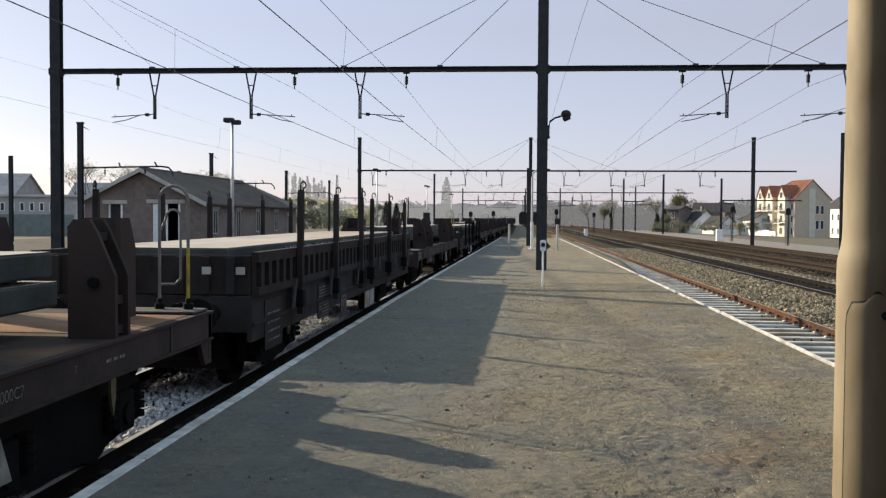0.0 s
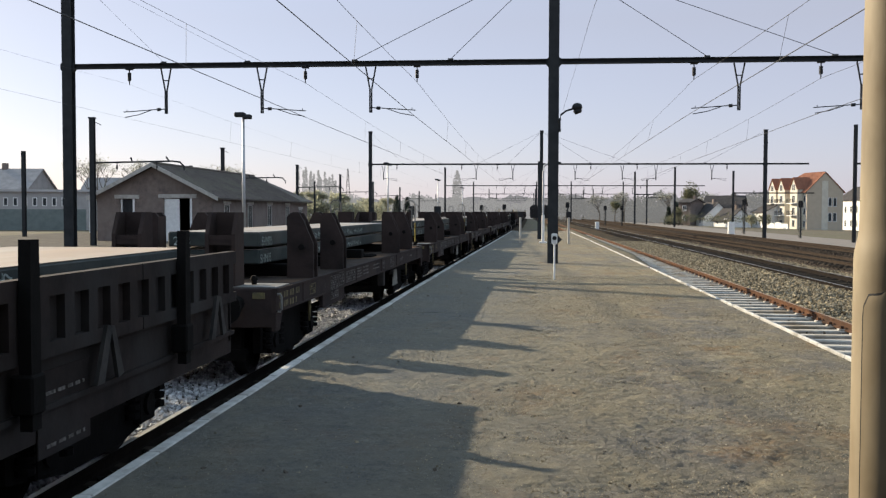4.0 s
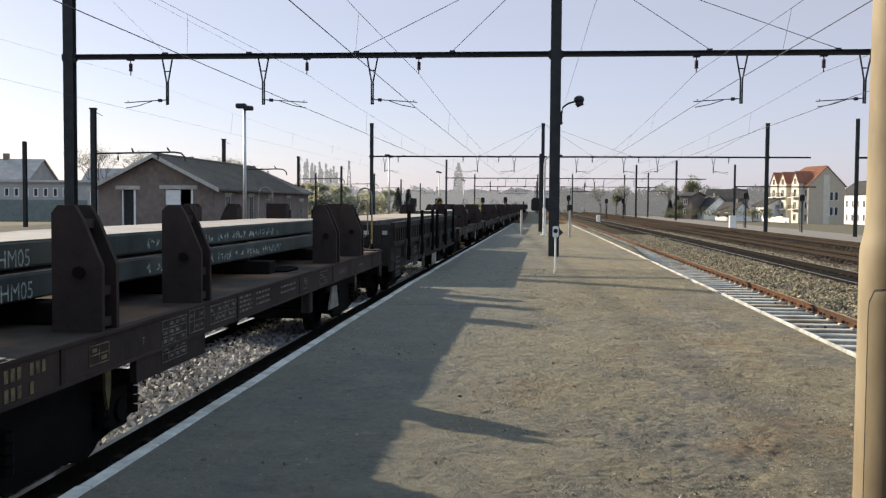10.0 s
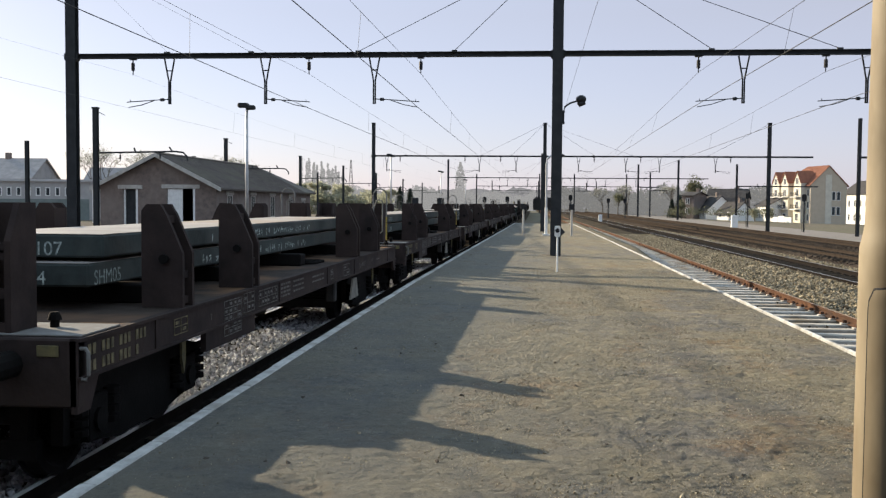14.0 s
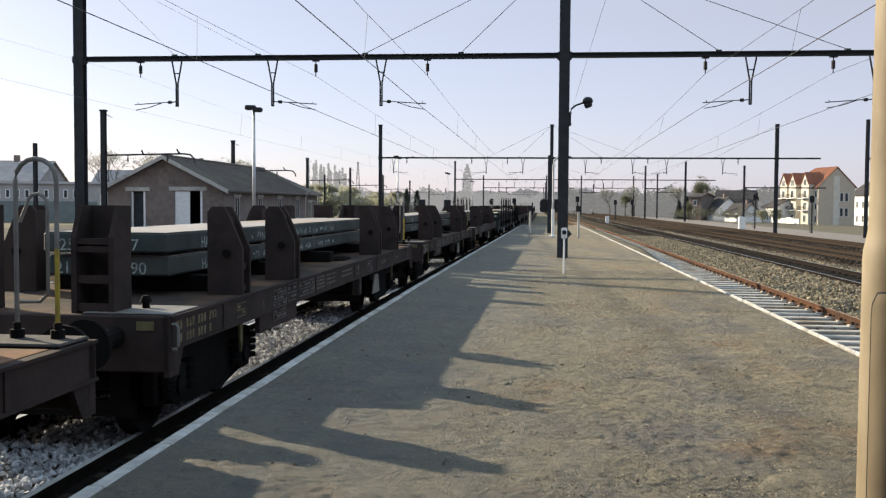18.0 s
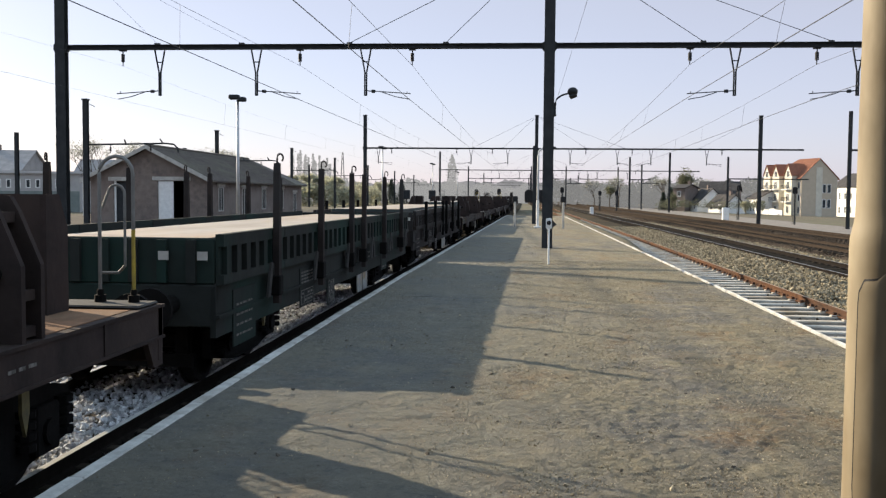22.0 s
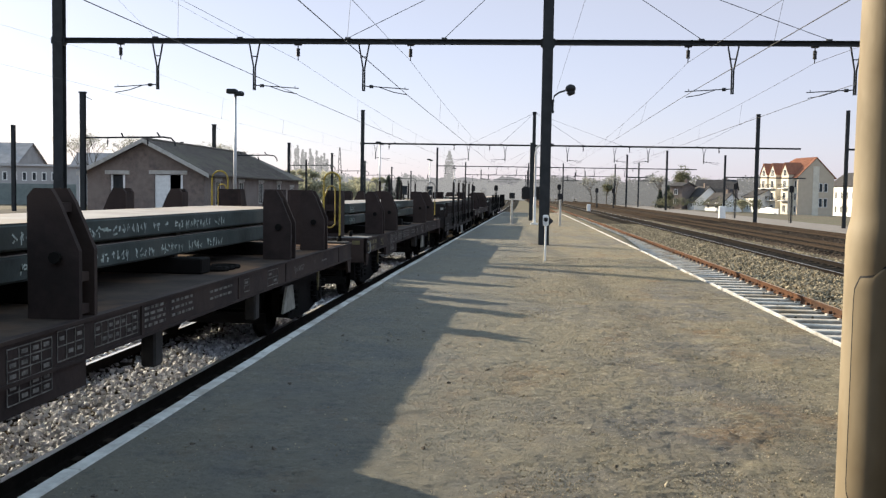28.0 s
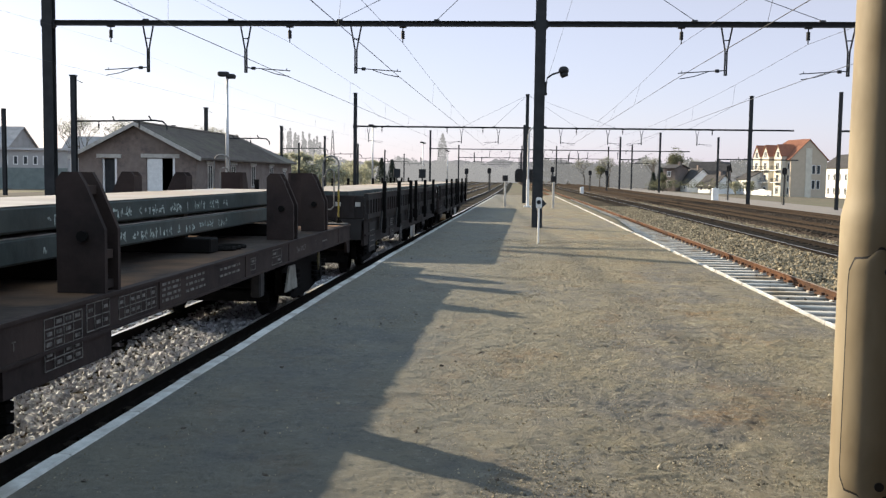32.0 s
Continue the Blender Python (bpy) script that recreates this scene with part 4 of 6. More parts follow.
def stake_wagon(body, tall, label):
    w = thing("stake_wagon", label=label, category="railway wagon", group="wagons of the freight train")
    h, deck, top = B_HALF, 1.24, 1.77
    b = bmesh.new()
    cbox(b, -1.34, 1.34, -h + 0.03, h - 0.03, deck - 0.06, deck, 0.01)
    part("deck", b, M_DECK, w, "worn timber and steel deck")
    for s in (-1, 1):
        b = bmesh.new()
        prism(b, [(-h, deck - 0.02), (h, deck - 0.02), (h, deck - 0.56), (-h, deck - 0.56)], "x", s * 1.30, s * 1.36)
        prism(b, [(-h, deck - 0.32), (h, deck - 0.32), (h, deck - 0.36), (-h, deck - 0.36)], "x", s * 1.36, s * 1.40)
        part("sole_bar", b, body, w)
        for k in range(6):
            y0, y1 = -h + 0.03 + k * (2 * h - 0.06) / 6, -h + 0.03 + (k + 1) * (2 * h - 0.06) / 6 - 0.02
            b = bmesh.new()
            box(b, min(s * 1.35, s * 1.38), max(s * 1.35, s * 1.38), y0, y1, deck - 0.01, top)
            x0, x1 = min(s * 1.38, s * 1.44), max(s * 1.38, s * 1.44)
            box(b, x0, x1, y0, y1, top - 0.13, top)
            box(b, x0, x1, y0, y1, deck, deck + 0.1)
            n = 7
            for q in range(n):
                yy = y0 + (q + 0.5) * (y1 - y0) / n
                box(b, x0, x1, yy - 0.07, yy + 0.07, deck + 0.1, top - 0.13)
            dr = part("drop_side", b, body, w)
            b = bmesh.new()
            ym = (y0 + y1) / 2 + 0.5
            prism(b, [(ym - 0.16, deck - 0.3), (ym - 0.04, deck - 0.3), (ym + 0.1, deck + 0.1), (ym + 0.02, deck + 0.12)], "x", s * 1.44, s * 1.47)
            prism(b, [(ym + 0.2, deck - 0.3), (ym + 0.3, deck - 0.28), (ym + 0.14, deck + 0.1), (ym + 0.08, deck + 0.1)], "x", s * 1.44, s * 1.47)
            part("hinge", b, M_OLDIRON, dr)
        for y in (-5.55, -3.05, -0.62, 0.62, 3.1, 5.75):
            b = bmesh.new()
            zt = 2.58 if tall else 2.02
            prof = [(y - 0.055, deck - 0.4), (y + 0.055, deck - 0.4), (y + 0.062, deck + 0.3), (y + (0.034 if tall else 0.05), zt - (0.12 if tall else 0)), (y + (0.016 if tall else 0.05), zt), (y - (0.016 if tall else 0.05), zt), (y - (0.034 if tall else 0.05), zt - (0.12 if tall else 0)), (y - 0.062, deck + 0.3)]
            prism(b, prof, "x", s * 1.45, s * 1.53)
            if tall:
                tube(b, [(s * 1.49, y, zt - 0.05), (s * 1.49, y, zt + 0.06), *[(s * (1.49 + 0.03 - 0.03 * math.cos(a)), y + 0.03 - 0.03 * math.cos(a), zt + 0.065 + 0.05 * math.sin(a)) for a in np.linspace(0, 4.0, 11)]], 0.012, 7)
            part("stake", b, M_BWAGON if tall else M_UNDER, w)
            b = bmesh.new()
            cbox(b, min(s * 1.40, s * 1.55), max(s * 1.40, s * 1.55), y - 0.085, y + 0.085, deck - 0.3, deck - 0.05)
            part("stake_pocket", b, M_UNDER, w)
    for e in (-1, 1):
        b = bmesh.new()
        cbox(b, -1.36, 1.36, min(e * h, e * (h - 0.1)), max(e * h, e * (h - 0.1)), deck - 0.45, deck - 0.002)
        part("headstock", b, body, w)
        b = bmesh.new()
        y0, y1 = min(e * (h - 0.02), e * (h - 0.08)), max(e * (h - 0.02), e * (h - 0.08))
        cbox(b, -1.34, 1.34, y0, y1, deck, top - 0.04)
        en = part("end_board", b, body, w)
        for k in range(8):
            x = -1.1 + k * 0.314
            b = bmesh.new()
            box(b, x - 0.05, x + 0.05, min(e * (h - 0.019), e * (h + 0.03)), max(e * (h - 0.019), e * (h + 0.03)), deck + 0.02, top - 0.06)
            part("rib", b, body, en)
        for x in (0.81, 1.23):
            b = bmesh.new()
            box(b, x - 0.055, x + 0.055, min(e * (h + 0.031), e * (h + 0.04)), max(e * (h + 0.031), e * (h + 0.04)), deck + 0.26, deck + 0.35)
            part("tail_plate", b, M_CONC, en, "small white end plate")
    b = bmesh.new()
    cbox(b, -0.35, 0.35, -h + 0.15, h - 0.15, 0.75, deck - 0.07)
    for k in range(7):
        y = -4.8 + k * 1.6
        box(b, -1.28, 1.28, y - 0.06, y + 0.06, 0.84, deck - 0.06)
    tube(b, [(0.5, -1.8, 0.74), (0.5, -0.4, 0.74)], 0.2, 12)
    cbox(b, 0.75, 1.2, 0.7, 1.4, 0.55, 0.9)
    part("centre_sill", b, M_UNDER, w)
    bogie(w, -5.45, 1.8)
    bogie(w, 4.9, 1.8)
    buffers(w, -h, h)
    for y0, y1, z0 in ((-3.9, -3.05, 0.58), (-6.95, -6.1, 0.5), (3.4, 4.15, 0.56), (-2.08, -1.52, 0.42)):
        b = bmesh.new()
        cbox(b, 1.362, 1.374, y0, y1, z0, deck - 0.4 if y0 > -2.5 and y0 < 0 else deck - 0.1, 0.004)
        part("data_plate", b, body, w, "hanging steel plate with faded lettering")
    b = bmesh.new()
    panel_grid(b, -3.84, -3.12, 0.62, 0.82, 4, 2, 1.38)
    panel_grid(b, -3.84, -3.12, 0.86, 1.1, 0, 5, 1.38, dashes=True)
    panel_grid(b, -6.85, -6.25, 0.56, 1.02, 0, 4, 1.38, dashes=True)
    panel_grid(b, -2.02, -1.58, 0.46, 0.8, 3, 5, 1.38)
    panel_grid(b, 3.5, 4.05, 0.6, 0.66, 0, 1, 1.38, dashes=True)
    panel_grid(b, 3.5, 4.05, 0.95, 1.02, 0, 1, 1.38, dashes=True)
    panel_grid(b, 0.9, 1.9, 0.92, 1.1, 0, 2, 1.38, dashes=True)
    panel_grid(b, 2.05, 2.35, 1.05, 1.15, 1, 1, 1.38)
    tagged(part("data_panel", b, M_STENCIL, w, "faded white stencilled data tables and lines"), kind="stuff")
    for y0, y1 in ((1.0, 1.27), (1.28, 1.52), (1.62, 2.12)):
        b = bmesh.new()
        cbox(b, 1.27, 1.295, y0, y1, 0.3, 0.8)
        part("brake_plate", b, M_PALEPLATE, w, "pale dirty plate under the frame")
    b = bmesh.new()
    prism(b, [(-5.62, 0.9), (-5.5, 0.9), (-5.5, 0.7), (-5.56, 0.55), (-5.62, 0.7)], "x", 1.3, 1.33)
    part("brake_handle", b, M_OLDPLATE, w, "yellow pointed brake handle")
    return w


def chalk(parent, words, y, z, x, size):
    me = lettering(words, size)
    part("chalk_writing", me, M_CHALK, parent, "chalk writing", at=Matrix.Translation((x, y, z)) @ Euler((math.radians(90), 0, math.radians(90))).to_matrix().to_4x4())


def scribble(parent, y0, y1, z, x, seed, size=0.1):
    """Chalk marks too faint to read: short bars."""
    rnd = random.Random(seed)
    b = bmesh.new()
    y = y0
    while y < y1:
        for q in range(rnd.choice((2, 3, 3, 4))):
            cy, cz = y + rnd.uniform(0, 0.05), z + rnd.uniform(-0.35, 0.35) * size
            a, ln = rnd.choice((0.1, 1.3, 1.6, 1.9, 2.6, 0.6)), size * rnd.uniform(0.35, 0.95)
            dy, dz = math.cos(a) * ln / 2, math.sin(a) * ln / 2
            ny, nz = -math.sin(a) * 0.009, math.cos(a) * 0.009
            b.faces.new([b.verts.new((x, cy + u, max(z - size * 0.55, min(z + size * 0.55, cz + v)))) for u, v in ((-dy - ny, -dz - nz), (dy - ny, dz - nz), (dy + ny, dz + nz), (-dy + ny, -dz + nz))])
        y += rnd.choice((0.09, 0.1, 0.11, 0.12, 0.26))
    tagged(part("chalk_marks", b, M_CHALK, parent, "faint rows of chalk marks"), kind="stuff")


def slab(half, y0, y1, thick, marks, seed, words=(), end_words=(), top=M_SLABTOP):
    """A steel slab whose base is at z = 0."""
    s = thing("steel_slab", label="blue-grey steel slab with chalk marks, lying on the wagon", category="steel slab", group="slabs on the train")
    b = bmesh.new()
    cbox(b, -half, half, y0, y1, 0.035, thick - 0.004, 0.02)
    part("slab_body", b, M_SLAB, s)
    for y in (-2.45, 0.55):
        b = bmesh.new()
        box(b, -half + 0.05, half - 0.05, y - 0.05, y + 0.05, 0.0, 0.036)
        part("spacer", b, M_WOOD_SL, s, "dark timber spacer")
    # upper face as a thin sheet, paler than the slab's body
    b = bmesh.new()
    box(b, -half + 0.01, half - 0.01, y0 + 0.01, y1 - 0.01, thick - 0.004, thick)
    part("slab_face", b, top, s, "paler upper face")
    if marks:
        scribble(s, y0 + 2.9, y1 - 3.5, thick * 0.5, half + 0.004, seed, 0.1)
        for wd, y in words:
            chalk(s, wd, y, thick * 0.2, half + 0.004, 0.19)
        for wd, x in end_words:
            me = lettering(wd, 0.18)
            part("chalk_writing", me, M_CHALK, s, "chalk writing", at=Matrix.Translation((x, y0 - 0.004, thick * 0.22)) @ Euler((math.radians(90), 0, 0)).to_matrix().to_4x4())
    return s


PROTO_A = [slab_wagon(M_YELLOW, "yellow tubular grab hoop", 0), slab_wagon(M_GREYPIPE, "grey tubular grab hoop", 1)]
PROTO_B = {
    "tall": stake_wagon(M_BWAGON, True, "dark brown drop-side wagon with tall hooked stakes"),
    "short": stake_wagon(M_BWAGON, False, "dark brown drop-side wagon with short stakes"),
    "green": stake_wagon(M_GREEN, True, "faded green drop-side wagon with tall hooked stakes"),
}
PROTO_SLAB = [
    slab(0.68, -5.95, 5.55, 0.25, True, 11, (("SHM05", -5.85),), (("201", 0.1), ("253", -0.6))),
    slab(0.66, -5.9, 5.5, 0.25, True, 12, (("SHM05", -5.85),), (("L03", 0.12), ("25", -0.6))),
    slab(0.67, -5.85, 5.5, 0.25, True, 13, (("SHMB", -5.75),), (("103", 0.1),)),
    slab(0.69, -6.0, 5.6, 0.25, True, 14, (("SHM13", -5.9),), (("105", 0.15),)),
    slab(0.66, -5.95, 5.5, 0.25, True, 15, (("SHM05", -5.85),), (("104", 0.0),)),
    slab(0.70, -5.75, 5.55, 0.25, True, 16, (), (("107", 0.05), ("3805", -0.6))),
    slab(0.68, -5.9, 5.5, 0.25, True, 17, (("SHM14", -5.8),), (("106", 0.1),)),
    slab(0.68, -5.95, 5.5, 0.25, True, 18, (("HAMK", -4.95), ("253", -4.1)), (("255", -0.5), ("17", 0.2))),
    slab(0.67, -5.85, 5.55, 0.25, True, 19, (("HAMK", -4.9), ("25", -4.1)), (("2138", -0.6), ("590", 0.15))),
]
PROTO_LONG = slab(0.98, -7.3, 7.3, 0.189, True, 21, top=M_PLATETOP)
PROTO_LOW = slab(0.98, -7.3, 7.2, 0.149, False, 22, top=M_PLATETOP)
TRAIN = "A1 tall A0 short A1 A1 A1 A1 A1 short A0 A1 A1 A1 A1 A1 A1 green short A1 A1 A0 A1 tall A1 short short".split()
# lower and upper slab of the wagons whose marks can be told apart
LOADS = {2: (8, 7), 4: (1, 0), 5: (7, 8), 6: (1, 0), 7: (3, 1), 8: (0, 1), 10: (8, 7), 11: (4, 5), 12: (2, 0), 13: (8, 7), 14: (8, 7), 15: (7, 8), 19: (3, 6), 21: (2, 3), 22: (3, 2), 24: (7, 8)}
MOVING = []
protos_used = set()


def placed(proto):
    if proto.name in protos_used:
        return copy_thing(proto, pose(0, 0, 0))
    protos_used.add(proto.name)
    return proto


for k, kind in enumerate(TRAIN):
    if kind[0] == "A":
        MOVING.append((placed(PROTO_A[int(kind[1])]), k, -A_HALF, 0.0))
        for q in range(2):  # two slabs, the upper one on thin spacers
            MOVING.append((placed(PROTO_SLAB[LOADS.get(k, (k % 4, (k + 1) % 4))[q]]), k, -A_HALF, DECK + 0.174 + q * 0.251))
    else:
        MOVING.append((placed(PROTO_B[kind]), k, -7.36, 0.0))
        for q in range(3):
            low = kind == "green"  # its plates are thinner and lie level with the sides
            MOVING.append((placed(PROTO_LOW if low else PROTO_LONG), k, -7.36, 1.241 + q * (0.15 if low else 0.19)))


# play in the couplings: how far each wagon runs behind the even spacing
SLACK = [-0.14, -0.22, 0.33, 0.15, 0.5, 0.45, 0.42, 0.43, 0.24, -0.2, 0.1, 0.1, 0.0, -0.12, -0.2, 0.0, -0.08, -0.2, -0.4, -0.27, -0.2, -0.2, -0.06, 0.35, 0.97, 1.02, 1.02]


def motions():
    for ob, k, back, z in MOVING:
        rows = []
        for t in ROWS_T:
            y = Y_FIRST + PITCH * k + SLACK[k] + back - travelled(t)
            yaw = -math.degrees(math.atan2(bend(y + 5) - bend(y - 5), 10.0))
            rows.append((t, pose(TRAIN_X + bend(y), y, RAIL + z, 0, 0, yaw)))
        walk(ob, rows)


# ---- overhead line ----
def h_mast(bm, x, y, z0, z1, w=0.32, d=0.3):
    """A broad-flanged steel mast."""
    t = 0.025
    prism(bm, [(x - w / 2, y - d / 2), (x + w / 2, y - d / 2), (x + w / 2, y - d / 2 + t), (x + t / 2, y - d / 2 + t), (x + t / 2, y + d / 2 - t), (x + w / 2, y + d / 2 - t), (x + w / 2, y + d / 2), (x - w / 2, y + d / 2), (x - w / 2, y + d / 2 - t), (x - t / 2, y + d / 2 - t), (x - t / 2, y - d / 2 + t), (x - w / 2, y - d / 2 + t)], "z", z0, z1)


BEAM_Z, MAST_TOP, WIRE_Z = 6.6, 10.05, 4.84


def insulator(parent, x, y, z):
    b = bmesh.new()
    tube(b, [(x, y, z), (x, y, z - 0.12)], 0.02, 6)
    for q in range(3):
        tube(b, [(x, y, z - 0.12 - 0.09 * q), (x, y, z - 0.16 - 0.09 * q), (x, y, z - 0.2 - 0.09 * q)], 0.06, 10)
    tube(b, [(x, y, z - 0.38), (x, y, z - 0.52)], 0.018, 6)
    box(b, x - 0.11, x + 0.11, y - 0.08, y + 0.08, z - 0.02, z + 0.03)
    part("insulator", b, M_BLACK, parent, "dark hanging insulator")


def portal(y, masts, x0, x1, arms, hangers, stays, label, mast_base=-0.75, shift=0.0):
    p = thing("catenary_portal", (0, y, 0), label=label, category="catenary portal", group="portals over the tracks")
    for x in masts:
        b = bmesh.new()
        h_mast(b, x, 0, mast_base if not -2.6 < x < 3.7 or y > 80 else -0.02, MAST_TOP, 0.34)
        box(b, x - 0.2, x + 0.2, -0.18, 0.18, MAST_TOP - 0.12, MAST_TOP)
        part("mast", b, M_MAST, p)
        for s in (-1, 1):
            b = bmesh.new()
            prism(b, [(x + s * 0.16, BEAM_Z + 0.13), (x + s * 0.16, BEAM_Z - 0.19), (x + s * 0.24, BEAM_Z - 0.1), (x + s * 0.24, BEAM_Z + 0.09)], "y", -0.1, 0.1)
            part("gusset", b, M_MAST, p)
    b = bmesh.new()
    box(b, x0, x1, -0.015, 0.015, BEAM_Z - 0.06, BEAM_Z + 0.06)
    bm_ = part("beam", b, M_MAST, p)
    for z in (BEAM_Z - 0.078, BEAM_Z + 0.06):
        b = bmesh.new()
        box(b, x0, x1, -0.12, 0.12, z, z + 0.02)
        part("beam_flange", b, M_MAST, bm_)
    for x, s in arms:
        b = bmesh.new()
        for q in (-1, 1):
            tube(b, [(x + q * 0.17, 0, BEAM_Z - 0.1), (x + q * 0.03, 0, BEAM_Z - 0.85), (x + q * 0.03, 0, BEAM_Z - 1.62)], 0.028, 6)
        tube(b, [(x - 0.1, 0, BEAM_Z - 0.5), (x + 0.1, 0, BEAM_Z - 0.5)], 0.02, 6)
        box(b, x - 0.05, x + 0.05, -0.03, 0.03, BEAM_Z - 1.62, BEAM_Z - 1.58)
        part("drop_bracket", b, M_MAST, p)
        b = bmesh.new()
        z = BEAM_Z - 1.45
        tube(b, [(x, 0, z), (x + s * 0.2, 0, z - 0.02)], 0.02, 6)
        tube(b, [(x + s * 0.2, 0, z - 0.02), (x + s * 0.26, 0, z - 0.02), (x + s * 0.32, 0, z - 0.025)], 0.055, 8)
        tube(b, [(x + s * 0.32, 0, z - 0.02), (x + s * 1.5, 0, z - 0.1)], 0.017, 6)
        tube(b, [(x + s * 0.55, 0, z - 0.05), (x + s * 1.0, 0, z - 0.2), (x + s * 1.45, 0, WIRE_Z + 0.03)], 0.015, 6)
        tube(b, [(x + s * 1.38, 0, z - 0.1), (x + s * 1.38, 0, z - 0.02)], 0.012, 6)
        part("steady_arm", b, M_MAST, p)
    for x in hangers:
        insulator(p, x, 0, BEAM_Z - 0.11)
    for xm, xs in stays:
        b = bmesh.new()
        tube(b, [(xm, 0, MAST_TOP - 0.1), (xs, 0, BEAM_Z + 0.12)], 0.011 if xm > -10 else 0.0045, 6)
        box(b, xs - 0.09, xs + 0.09, -0.05, 0.05, BEAM_Z + 0.078, BEAM_Z + 0.14)
        part("stay_rod", b, M_WIRE, p)
    return p


ARMS_1 = [(-12.22, -1), (-8.9, 1), (-5.21, 1), (6.77, -1), (10.6, -1)]
HANG_1 = [-13.5, -7.42, -3.66, 5.34, 9.32]
P1Y = 31.82
portal(P1Y, [-15.65, 0.84, 17.2], -15.5, 17.1, ARMS_1, HANG_1, [(-15.65, -12.3), (-15.65, -9.4), (0.84, -5.75), (0.84, -2.55), (0.84, 5.75), (0.84, 9.75)], "dark steel portal with three masts spanning the tracks")
portal(-36.0, [-15.8, 0.84, 17.2], -15.6, 17.1, ARMS_1, HANG_1, [], "dark steel portal behind the lamp post")


ARMS_2 = [(-15.0, 1), (-5.3, -1), (-1.5, -1), (4.9, 1), (9.7, 1), (13.1, -1), (18.7, 1)]
HANG_2 = [-13.6, -6.8, -3.1, 6.5, 11.2, 20.2]
for y, masts, x0, x1 in ((100.0, [-16.4, 1.45, 24.0], -16.3, 28.3), (183.0, [-15.6, 2.2, 27.5], -15.5, 33.0), (270.0, [-15.0, 2.6, 26.5], -15.0, 26.5), (355.0, [-14.0, 3.0, 24.0], -14, 24.0), (440.0, [-14.0, 3.0, 22.0], -14, 22.0)):
    more = min((y - 100.0) * 0.012, 2.0)
    portal(y, masts, x0, x1, [(a + more, s) for a, s in ARMS_2], [a + more for a in HANG_2],
           [(masts[0], masts[0] + 3.4), (masts[1], masts[1] - 3.4), (masts[1], masts[1] - 6.5), (masts[1], masts[1] + 5.0), (masts[1], masts[1] + 8.9), (masts[2], masts[2] - 6.0)], "dark steel portal over the station tracks, farther off", -1.1)

# a lone mast beyond the sidings, with a beam that leaves to the side
b = bmesh.new()
p = thing("catenary_mast", (32.8, 100.0, 0), label="dark steel mast with a side beam beyond the sidings", category="catenary mast", group="lone masts")
h_mast(b, 0, 0, -1.5, 10.5)
part("mast", b, M_MAST, p)
b = bmesh.new()
box(b, 0, 12, -0.1, 0.1, BEAM_Z - 0.1, BEAM_Z + 0.1)
part("beam", b, M_MAST, p)
for x, y, top in ((36.5, 175.0, 9.0), (20.9, 190.0, 9.5), (28.7, 235.0, 9.5), (11.3, 250.0, 9.5), (19.0, 330.0, 9.0)):
    b = bmesh.new()
    p = thing("catenary_mast", (x, y, 0), label="dark steel mast beyond the sidings", category="catenary mast", group="lone masts")
    h_mast(b, 0, 0, -1.6, top)
    part("mast", b, M_MAST, p)
    b = bmesh.new()
    box(b, 0, 14.0 if x > 36 else 4.0, -0.08, 0.08, 5.0, 5.2)
    part("beam", b, M_MAST, p)


def span(pts, sag, n=12):
    out = []
    for (xa, ya, za), (xb, yb, zb) in zip(pts, pts[1:]):
        for i in range(n):
            u = i / n
            out.append((xa + (xb - xa) * u, ya + (yb - ya) * u, za + (zb - za) * u - 4 * sag * u * (1 - u)))
    out.append(pts[-1])
    return out


SUPPORTS = [-36.0, P1Y, 100.0, 183.0, 270.0, 355.0, 440.0]
# place across the tracks of contact wire and messenger at the first three supports
LINES = [((-13.6, -13.6, -13.6), (-13.5, -13.5, -13.6)), ((-7.5, -7.42, -6.9), (-7.42, -7.42, -6.8)), ((-3.8, -3.72, -3.1), (-3.66, -3.66, -3.1)), ((5.2, 5.16, 5.9), (5.34, 5.34, 6.5)), ((8.9, 9.2, 11.2), (9.32, 9.32, 11.2))]
for cx3, mx3 in LINES:
    line = thing("overhead_line", label="contact wire with messenger wire and droppers over one track", category="overhead line", group="overhead lines")

    def across(v, k):
        return v[k] if k < 3 else v[2] + min((SUPPORTS[k] - 100.0) * 0.012, 2.0)
    cpts = [(across(cx3, k), y, WIRE_Z) for k, y in enumerate(SUPPORTS)]
    b = bmesh.new()
    tube(b, cpts, 0.009 if cx3[0] > -10 else 0.003, 6)
    part("contact_wire", b, M_WIRE, line)
    mpts = span([(across(mx3, k), y, BEAM_Z - 0.62) for k, y in enumerate(SUPPORTS)], 0.38)
    b = bmesh.new()
    tube(b, mpts, (0.006 if cx3[0] > -5 else 0.0045) if cx3[0] > -10 else 0.002, 6)
    part("messenger_wire", b, M_WIRE, line)
    for x, y, z in mpts[::2]:
        if y < 190 and z > WIRE_Z + 0.2 and min(abs(y - v) for v in SUPPORTS) > 3.0:
            cx = np.interp(y, SUPPORTS, [c[0] for c in cpts])
            b = bmesh.new()
            tube(b, [(x, y, z), (cx, y, WIRE_Z)], 0.004, 4)
            part("dropper", b, M_WIRE, line)
b = bmesh.new()
tube(b, [(2.0, -36.0, 7.95), (2.0, P1Y, 7.95), (2.4, 100.0, 7.95), (3.0, 183.0, 7.95)], 0.006, 5)
solid("feeder_wire", b, M_WIRE, "thin feeder wire along the platform", "wire")


